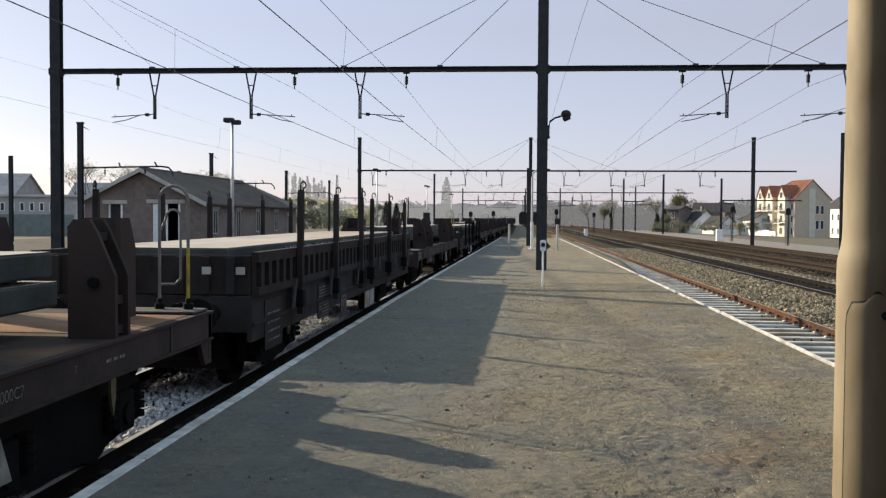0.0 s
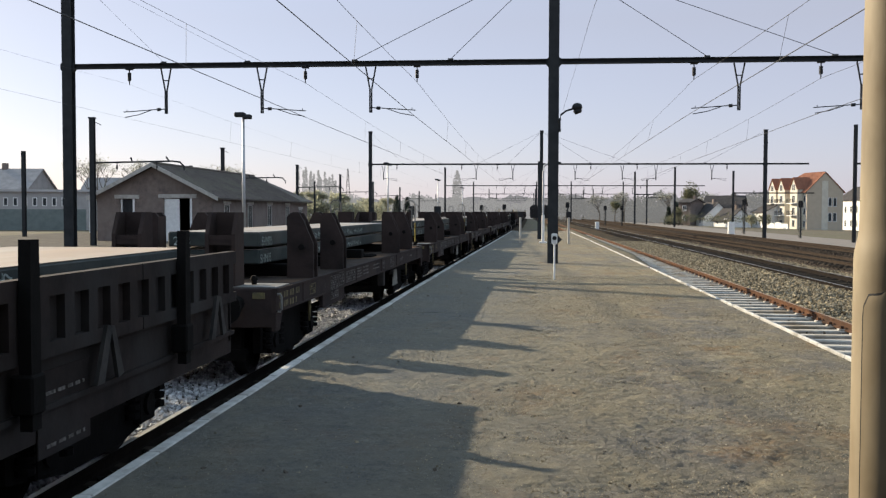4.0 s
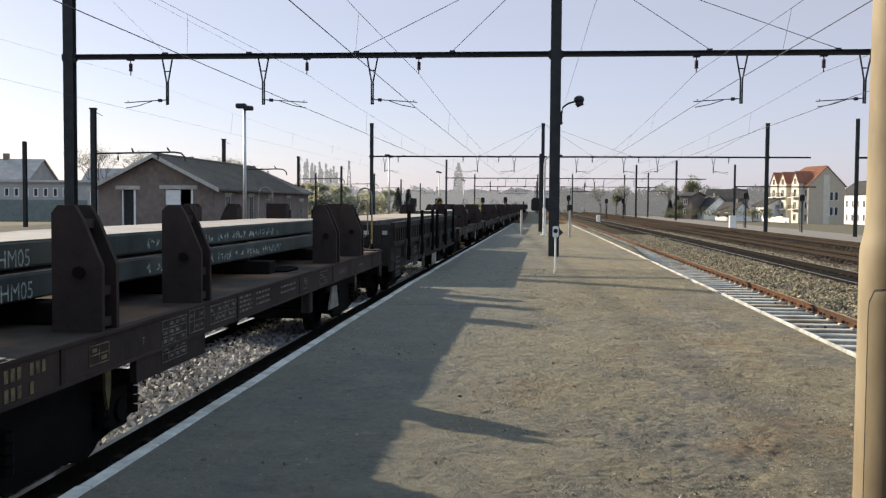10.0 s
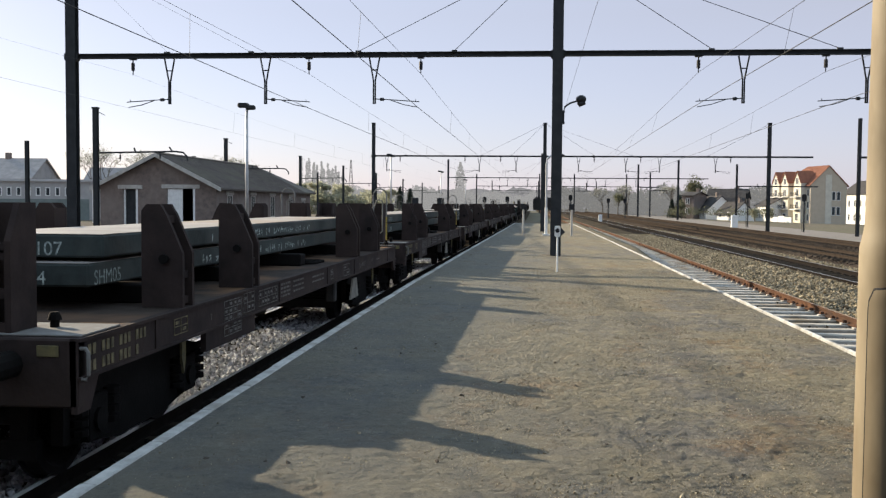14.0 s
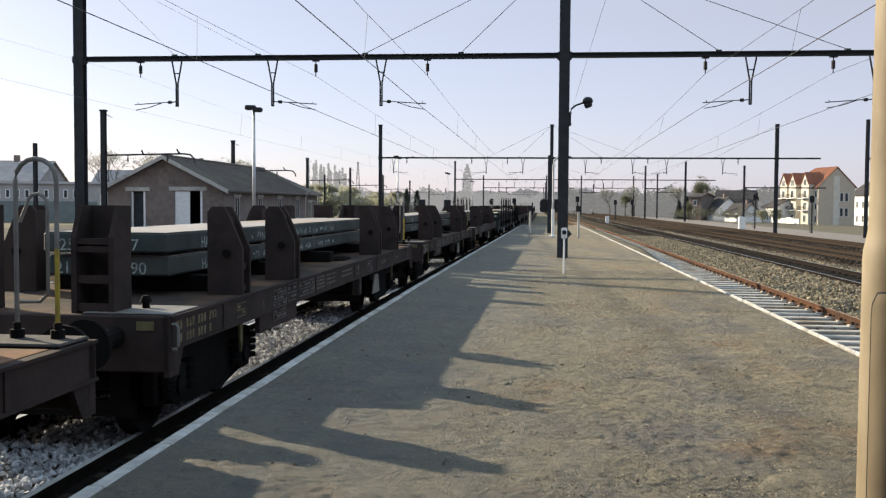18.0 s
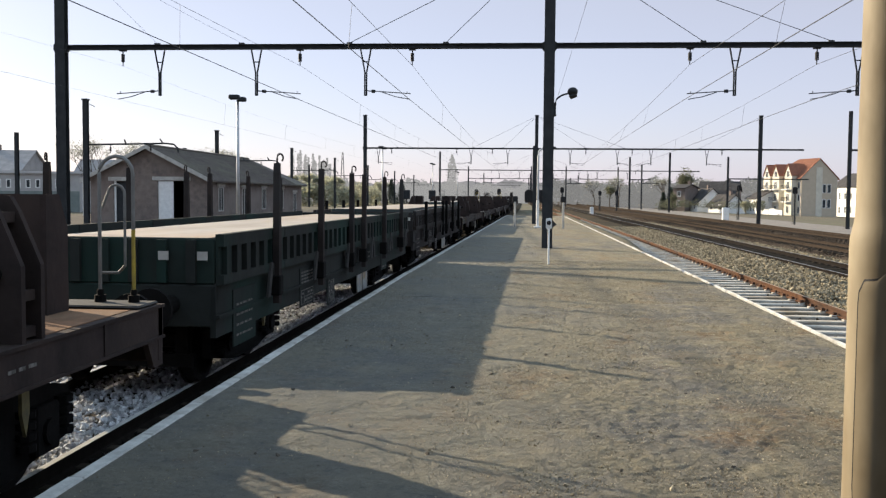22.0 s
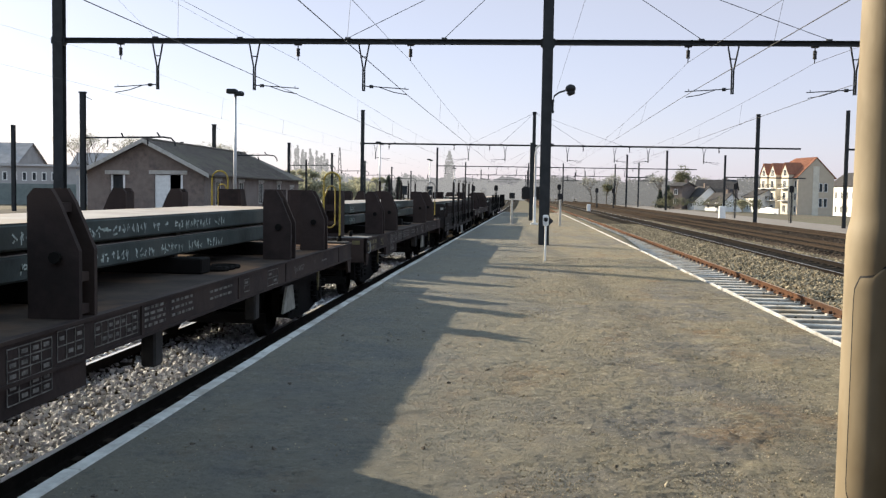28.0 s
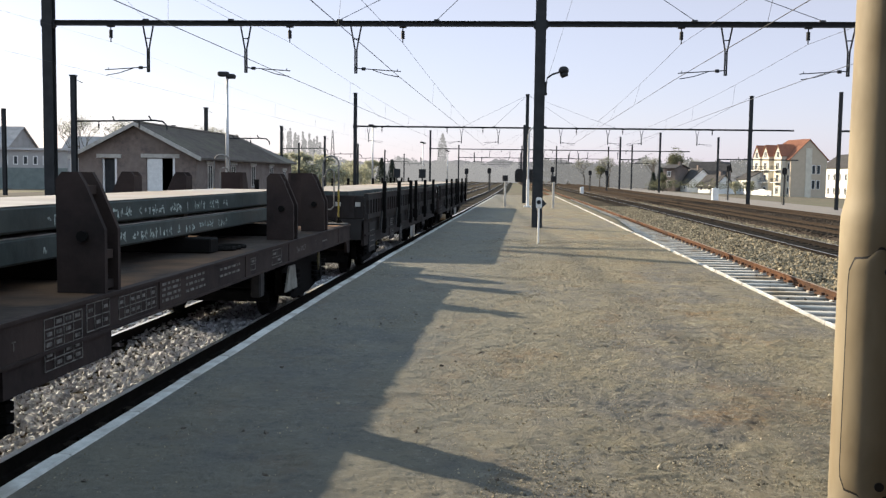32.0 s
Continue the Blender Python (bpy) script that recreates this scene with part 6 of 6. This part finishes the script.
for k in range(5):
    b = bmesh.new()
    cbox(b, 0.2 + k * 3.05, 3.1 + k * 3.05, -4.3, -4.1, -0.2, 1.7 + 0.25 * (k % 2), 0.03)
    part("wall_panel", b, M_WHITE, gw)
house(77.9, 250.0, -83.0, 15.0, 9.0, 7.7, 10.8, M_WHITE, M_GREYROOF, "white rendered house with a dark roof", -2.85, ((1.0, 5, 1.1, 1.7), (4.4, 5, 1.1, 1.7)))
house(54.2, 238.0, -78.0, 6.5, 8.0, 4.0, 6.0, M_WHITE, M_GREYROOF, "white house with a grey hipped roof", -2.25, ((0.9, 4, 1.0, 1.4),))
house(45.2, 238.0, -14.0, 6.0, 7.0, 2.6, 5.4, M_WHITE, M_GREYROOF, "low white-gabled house under a dark roof", -2.0, ((0.8, 3, 1.0, 1.2),))
house(38.8, 238.0, -76.0, 9.0, 7.5, 2.2, 5.6, M_WHITE, M_GREYROOF, "white-walled house under a steep dark roof", -1.75, ((0.8, 3, 1.0, 1.2),))
house(42.6, 226.0, -62.0, 6.0, 6.0, 1.7, 4.2, M_WHITE, M_GREYROOF, "small white house with a dark saddle roof", -1.8, ((0.8, 2, 1.0, 1.2),))
house(35.9, 233.0, -40.0, 3.2, 6.0, 5.4, 6.2, M_BRICK, M_GREYROOF, "narrow brown brick house", -1.45, ((1.0, 1, 1.0, 1.5), (3.4, 1, 1.0, 1.3)))
house(47.0, 262.0, -20.0, 10.0, 8.0, 5.6, 8.0, M_BRICK, M_GREYROOF, "brick house with a dark roof", -2.0, ((0.9, 2, 1.0, 1.4),))
# Another far wall colour with haze mixed in.
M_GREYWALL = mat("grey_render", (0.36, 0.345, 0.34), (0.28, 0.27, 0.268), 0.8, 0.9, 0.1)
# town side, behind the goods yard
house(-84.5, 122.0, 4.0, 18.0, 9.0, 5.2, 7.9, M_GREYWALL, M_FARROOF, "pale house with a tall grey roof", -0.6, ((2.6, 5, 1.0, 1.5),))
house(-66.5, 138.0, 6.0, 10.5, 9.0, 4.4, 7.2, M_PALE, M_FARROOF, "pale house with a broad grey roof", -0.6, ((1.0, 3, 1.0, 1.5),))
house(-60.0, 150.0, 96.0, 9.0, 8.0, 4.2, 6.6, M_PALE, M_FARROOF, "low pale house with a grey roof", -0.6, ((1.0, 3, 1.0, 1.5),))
# Green cladding, lightened in its colour for the haze.
M_PLINTH = mat("dark_green_cladding", (0.19, 0.225, 0.215), (0.14, 0.168, 0.162), 1.0, 0.8, 0.1)
sc = thing("school_block", (-76.0, 104.0, -0.58), 4.0, "low flat-roofed grey block with a band of windows", "building")
b = bmesh.new()
box(b, 0, 26, 0, 12, 0, 4.4)
part("wall", b, M_BLUEGREY, sc)
b = bmesh.new()
box(b, -0.3, 26.3, -0.3, 12.3, 4.4, 4.65)
part("flat_roof", b, M_PALE, sc)
for k in range(22):
    window_unit(sc, 0.55, 1.0, pose(1.0 + k * 1.12, -0.03, 2.75), bars=0)
b = bmesh.new()
box(b, 0.1, 25.9, -0.05, -0.005, 0.0, 2.4)
part("dark_plinth", b, M_PLINTH, sc, "dark green lower cladding")
sh2 = thing("bus_shelter", (-43.0, 92.0, -0.56), 4.0, "white-framed open shelter by the yard", "shelter")
b = bmesh.new()
box(b, 0, 7.4, -1.2, 1.5, 3.3, 3.55)
part("roof", b, M_WHITE, sh2)
for x in (0.2, 3.6, 7.1):
    b = bmesh.new()
    box(b, x - 0.09, x + 0.09, -1.0, -0.82, -0.05, 3.3)
    part("post", b, M_WHITE, sh2)
b = bmesh.new()
box(b, 0.1, 7.3, 1.35, 1.45, 0.1, 3.3)
part("rear_panel", b, M_BLUEGREY, sh2)
car = thing("car", (-40.0, 88.5, -0.53), 4.0, "pale parked car beside the shelter", "car")
b = bmesh.new()
prism(b, [(0, 0.25), (4.1, 0.25), (4.15, 0.7), (3.9, 0.85), (3.0, 0.95), (2.5, 1.4), (1.1, 1.42), (0.45, 0.95), (0.05, 0.85)], "y", -0.8, 0.8)
part("body", b, M_WHITE, car)
for s in (-0.81, 0.81):
    b = bmesh.new()
    prism(b, [(0.65, 0.95), (1.2, 1.34), (2.4, 1.32), (2.8, 0.95)], "y", min(s, s * 0.99), max(s, s * 0.99))
    part("side_window", b, M_GLASS, car)
for x in (0.8, 3.3):
    for s in (-0.78, 0.62):
        b = bmesh.new()
        tube(b, [(x, s, 0.31), (x, s + 0.16, 0.31)], 0.31, 16)
        part("wheel", b, M_BLACK, car)


# ---- trees ----
def branches(bm, p, d, ln, r, depth, rnd, tips):
    q = p + d * ln
    tube(bm, [p, q], r, 5, r * 0.65, caps=False)
    if depth == 0:
        tips.append(q)
        return
    for k in range(rnd.choice((2, 3, 3))):
        v = (d + Vector((rnd.uniform(-0.75, 0.75), rnd.uniform(-0.75, 0.75), rnd.uniform(-0.1, 0.5)))).normalized()
        branches(bm, q, v, ln * rnd.uniform(0.62, 0.85), r * 0.6, depth - 1, rnd, tips)


def leaf_cloud(points, n, spread, size, seed):
    rng = np.random.default_rng(seed)
    c = np.array(points)[rng.integers(0, len(points), n)] + rng.normal(0, 1, (n, 3)) * spread
    a, b2 = rng.normal(size=(n, 3)), rng.normal(size=(n, 3))
    a /= np.linalg.norm(a, axis=1)[:, None]
    b2 -= (a * b2).sum(1)[:, None] * a
    b2 /= np.linalg.norm(b2, axis=1)[:, None]
    s = size * rng.uniform(0.5, 1.3, (n, 1))
    v = np.stack([c - a * s, c + b2 * s * 0.6, c + a * s, c - b2 * s * 0.6], 1).reshape(-1, 3)
    me = bpy.data.meshes.new("leaves")
    me.from_pydata(v.tolist(), [], np.arange(4 * n).reshape(-1, 4).tolist())
    return me


def tree(x, y, base, height, kind, seed, label):
    rnd = random.Random(seed)
    tr = thing("tree", (x, y, base), rnd.uniform(0, 360), label, "tree", "trees round the yard")
    b = bmesh.new()
    tips = []
    if kind in ("bare", "round", "spring"):
        tube(b, [(0, 0, -0.1), (0, 0, height * 0.3)], height * 0.022, 7, height * 0.016)
        if kind == "spring":
            for k in range(60):
                v = Vector((rnd.gauss(0, 1), rnd.gauss(0, 1), rnd.gauss(0, 1))).normalized() * rnd.random() ** 0.4
                tips.append(Vector((v.x * height * 0.16, v.y * height * 0.16, height * (0.64 + 0.3 * v.z))))
        if kind == "round":
            for k in range(70):
                v = Vector((rnd.gauss(0, 1), rnd.gauss(0, 1), rnd.gauss(0, 1))).normalized() * rnd.random() ** 0.4
                tips.append(Vector((v.x * height * 0.27, v.y * height * 0.27, height * (0.58 + 0.36 * v.z))))
        for k in range(4):
            lean = 0.25 if kind == "spring" else 0.6
            branches(b, Vector((0, 0, height * 0.28)), Vector((rnd.uniform(-lean, lean), rnd.uniform(-lean, lean), 1)).normalized(), height * (0.14 if kind == "spring" else 0.22), height * 0.01, 4 if kind != "round" else 3, rnd, tips)
    else:
        tube(b, [(0, 0, -0.1), (0, 0, height * 0.97)], height * 0.018, 7, 0.03)
        for k in range(70):
            u = (k + 1) / 72
            if kind == "poplar":
                r = height * 0.11 * math.sin(math.pi * min(1, u * 0.92 + 0.08)) ** 0.6
                z0 = height * (0.08 + 0.86 * u)
                ang = rnd.uniform(0, 6.28)
                tip = Vector((r * math.cos(ang), r * math.sin(ang), z0 + height * 0.07))
            else:
                r = height * 0.24 * (1 - u) + 0.15
                z0 = height * (0.06 + 0.92 * u)
                ang = k * 2.4
                tip = Vector((r * math.cos(ang), r * math.sin(ang), z0 - r * 0.25))
            tube(b, [(0, 0, z0), tip], 0.035, 4, 0.01, caps=False)
            tips += [tip, tip * 0.5 + Vector((0, 0, z0)) * 0.5]
    part("trunk", b, M_BARK, tr)
    if kind == "bare":
        me = leaf_cloud(tips, 900, height * 0.03, height * 0.012, seed)
        part("crown", me, M_POPLAR, tr)
    elif kind == "spring":
        me = leaf_cloud(tips, 5200, height * 0.035, height * 0.015, seed)
        part("crown", me, M_LEAFDIM, tr)
    else:
        spec = {"round": (8000, 0.035, 0.017, M_LEAF), "poplar": (9000, 0.026, 0.015, M_POPLAR), "conifer": (6500, 0.022, 0.017, M_CONIFER)}[kind]
        me = leaf_cloud(tips, spec[0], height * spec[1], height * spec[2], seed)
        part("crown", me, spec[3], tr)


TREES = [(-62.0, 135.0, -0.6, 10.5, "bare"), (-57.5, 140.0, -0.6, 9.5, "bare"), (-66.0, 160.0, -0.6, 11.0, "bare"), (-53.0, 160.0, -0.6, 10.5, "bare"), (-40.0, 130.0, -0.6, 8.5, "bare"), (-43.0, 118.0, -0.6, 7.0, "bare"),
         (-45.5, 188.0, -0.6, 6.5, "round"), (-41.5, 186.0, -0.6, 6.8, "round"), (-37.5, 190.0, -0.6, 6.4, "round"),
         (-38.0, 255.0, -0.6, 6.5, "round"), (-44.0, 262.0, -0.6, 6.0, "round"), (-34.0, 250.0, -0.6, 6.5, "conifer"), (-31.5, 252.0, -0.6, 6.2, "conifer"),
         (34.6, 228.0, -1.3, 5.6, "conifer"), (33.2, 230.0, -1.3, 4.4, "conifer"), (41.3, 248.0, -1.4, 11.6, "spring"), (46.5, 205.0, -1.7, 3.0, "round"), (52.0, 215.0, -1.8, 3.4, "round"), (33.0, 214.0, -1.4, 4.6, "spring"), (38.5, 262.0, -1.8, 9.0, "bare"), (49.5, 268.0, -2.0, 9.0, "bare"), (26.0, 262.0, -1.4, 8.5, "bare"), (19.0, 255.0, -1.4, 7.5, "bare"), (22.5, 250.0, -1.4, 7.0, "spring")]
for i, (x, y, z, hgt, kind) in enumerate(TREES):
    tree(x, y, ground_z(x) if x > 12 else z, hgt, kind, 100 + i, {"spring": "narrow tree with sparse young leaves", "bare": "bare early spring tree with fine twigs", "round": "tree in fresh spring leaf", "poplar": "slender grey-green poplar beyond the yard", "conifer": "dark pointed conifer among the houses"}[kind])



def hedge(points, height, count, seed, material, label):
    """A belt of bushes and young trees along the line of points."""
    rng = np.random.default_rng(seed)
    pts = []
    for (xa, ya), (xb, yb) in zip(points, points[1:]):
        for u in np.linspace(0, 1, 26):
            hh = height * (0.55 + 0.6 * abs(noise.noise((xa + (xb - xa) * u * 1.0, ya + (yb - ya) * u, seed)))) * rng.uniform(0.75, 1.15)
            for q in range(9):
                pts.append((xa + (xb - xa) * u + rng.normal(0, 0.7), ya + (yb - ya) * u + rng.normal(0, 1.2), -0.5 + hh * rng.random() ** 0.8))
    me = leaf_cloud(pts, count, height * 0.08, height * 0.045, seed)
    me.materials.append(material)
    tagged(new("bushes", me), label, "bushes", kind="stuff")


hedge([(-60, 190), (-46, 182), (-36, 186), (-30, 200)], 5.2, 16000, 31, M_LEAF, "belt of bushes in fresh leaf beyond the shed")
hedge([(31, 216), (36, 214), (46, 208), (52, 214)], 2.2, 6000, 34, M_LEAFDIM, "garden bushes beside the houses")

# distance: woods and roofs along the horizon, their haze painted as a glow
bm = bmesh.new()
rnd = random.Random(4)
n = 700
prev = None
for i in range(n + 1):
    a = math.radians(-70 + 140 * i / n)
    r = 620.0
    z = 8.0 + 6.5 * (0.5 + 0.5 * noise.noise((i * 0.035, 1.7, 0))) + 3.0 * noise.noise((i * 0.23, 4.4, 0)) + rnd.uniform(-0.8, 0.8)
    v = (bm.verts.new((r * math.sin(a), r * math.cos(a), -4)), bm.verts.new((r * math.sin(a), r * math.cos(a), z)))
    if prev:
        bm.faces.new((prev[0], v[0], v[1], prev[1]))
    prev = v
M_DIST = bpy.data.materials.new("distance_haze_glow")
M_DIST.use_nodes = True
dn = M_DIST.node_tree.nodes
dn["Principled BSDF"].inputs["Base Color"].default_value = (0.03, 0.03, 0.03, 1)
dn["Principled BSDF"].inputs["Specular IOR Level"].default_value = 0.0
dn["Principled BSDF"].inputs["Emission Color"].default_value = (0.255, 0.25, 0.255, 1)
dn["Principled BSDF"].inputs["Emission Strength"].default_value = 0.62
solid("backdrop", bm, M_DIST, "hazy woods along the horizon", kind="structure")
# nearer poplars and thickets, far behind the yard; emission stands in for haze
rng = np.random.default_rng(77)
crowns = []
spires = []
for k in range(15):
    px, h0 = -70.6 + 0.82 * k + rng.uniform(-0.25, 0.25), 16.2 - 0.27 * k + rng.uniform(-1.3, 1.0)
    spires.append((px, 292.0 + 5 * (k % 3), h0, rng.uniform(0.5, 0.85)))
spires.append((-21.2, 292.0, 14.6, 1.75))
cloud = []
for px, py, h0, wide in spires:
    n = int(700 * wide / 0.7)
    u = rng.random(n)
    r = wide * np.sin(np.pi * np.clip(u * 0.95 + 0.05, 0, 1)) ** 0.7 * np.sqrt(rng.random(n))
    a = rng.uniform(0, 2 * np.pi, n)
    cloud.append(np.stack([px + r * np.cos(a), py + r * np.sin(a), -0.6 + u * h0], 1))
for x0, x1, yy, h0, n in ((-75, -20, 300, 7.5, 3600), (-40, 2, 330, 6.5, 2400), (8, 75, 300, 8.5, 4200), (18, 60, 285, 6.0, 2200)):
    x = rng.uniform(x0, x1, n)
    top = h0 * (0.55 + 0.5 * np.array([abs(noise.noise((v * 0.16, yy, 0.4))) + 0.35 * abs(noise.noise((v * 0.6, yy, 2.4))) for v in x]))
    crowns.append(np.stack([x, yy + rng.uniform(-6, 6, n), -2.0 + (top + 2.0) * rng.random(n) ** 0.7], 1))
M_WOODS = bpy.data.materials.new("woods_haze_glow")
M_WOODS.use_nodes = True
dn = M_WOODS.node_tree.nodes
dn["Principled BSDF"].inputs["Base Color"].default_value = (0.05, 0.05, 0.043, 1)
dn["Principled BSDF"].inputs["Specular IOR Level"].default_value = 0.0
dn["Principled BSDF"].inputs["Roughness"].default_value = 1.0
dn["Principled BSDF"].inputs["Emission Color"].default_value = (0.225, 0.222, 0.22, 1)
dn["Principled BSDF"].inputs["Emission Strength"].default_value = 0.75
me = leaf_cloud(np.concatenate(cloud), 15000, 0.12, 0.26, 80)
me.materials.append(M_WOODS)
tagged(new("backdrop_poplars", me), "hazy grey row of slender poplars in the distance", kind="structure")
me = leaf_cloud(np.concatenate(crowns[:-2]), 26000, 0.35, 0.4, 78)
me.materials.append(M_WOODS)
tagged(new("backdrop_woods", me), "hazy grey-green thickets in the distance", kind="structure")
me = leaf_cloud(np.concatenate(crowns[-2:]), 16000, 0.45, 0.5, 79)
# Same haze glow, set weaker for the thickets behind the houses.
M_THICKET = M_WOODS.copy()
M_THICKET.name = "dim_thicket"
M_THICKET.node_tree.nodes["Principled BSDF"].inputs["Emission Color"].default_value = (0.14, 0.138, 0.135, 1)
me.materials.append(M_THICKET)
tagged(new("backdrop_thicket", me), "bare thickets behind the houses, haze painted as a faint glow", kind="structure")
p = thing("radio_mast", (-62.0, 330.0, -0.6), label="slender lattice radio mast far off", category="mast")
b = bmesh.new()
for sx, sy in ((-1, -1), (1, -1), (1, 1), (-1, 1)):
    tube(b, [(sx * 1.0, sy * 1.0, -0.1), (sx * 0.15, sy * 0.15, 17)], 0.06, 4)
for k in range(10):
    z, z2 = k * 1.7, (k + 1) * 1.7
    u, u2 = 1 - 0.85 * z / 17, 1 - 0.85 * z2 / 17
    tube(b, [(-u, -u, z), (u2, -u2, z2)], 0.04, 4)
    tube(b, [(u, u, z), (-u2, u2, z2)], 0.04, 4)
part("lattice", b, M_MAST, p)

M_DARKWALL = mat("unseen_dark_wall", (0.028, 0.024, 0.022), (0.018, 0.016, 0.015), 3.0, 0.9, 0.3)
# unseen walls and roof, added behind the view to keep light off the lamp post
bm = bmesh.new()
box(bm, 1.05, 3.5, -40.0, 1.3, -0.02, 4.4)
solid("wall_station", bm, M_DARKWALL, "unseen dark wall added beside the view to block light", kind="structure")
bm = bmesh.new()
box(bm, -2.3, 3.7, -40.0, 0.9, 4.42, 4.7)
solid("canopy", bm, M_DARKWALL, "unseen dark roof added behind the view to block light", kind="structure")
bm = bmesh.new()
box(bm, -2.3, 1.04, -1.2, -0.9, -0.02, 4.4)
solid("wall_back", bm, M_DARKWALL, "unseen dark wall added behind the view to block light", kind="structure")

# ---- coping stones, last ----
bm = bmesh.new()
cbox(bm, 0.018, 0.124, 0.0, 1.035, -0.14, 0.012, 0.012)
ML = finish(bm)
ML.materials.append(M_COPING)
bm = bmesh.new()
cbox(bm, -0.045, 0.0, 0.0, 1.035, -0.14, 0.012, 0.012)
MR = finish(bm)
MR.materials.append(M_COPING)
cop = thing("platform_coping", label="pale painted coping stones along the platform edges", kind="structure", category="kerb")
for i in range(110):
    y = -6.0 + i * 1.04
    for me, edge in ((ML, left_edge), (MR, right_edge)):
        if me is MR and y > 96:
            continue
        yaw = -math.degrees(math.atan2(edge(y + 1) - edge(y), 1.0))
        part("coping_stone", me, M_COPING, cop, at=pose(edge(y) + random.uniform(-0.006, 0.006), y, plat_z(0, y) + random.uniform(-0.003, 0.004), 0, 0, yaw + random.uniform(-0.3, 0.3)))

motions()
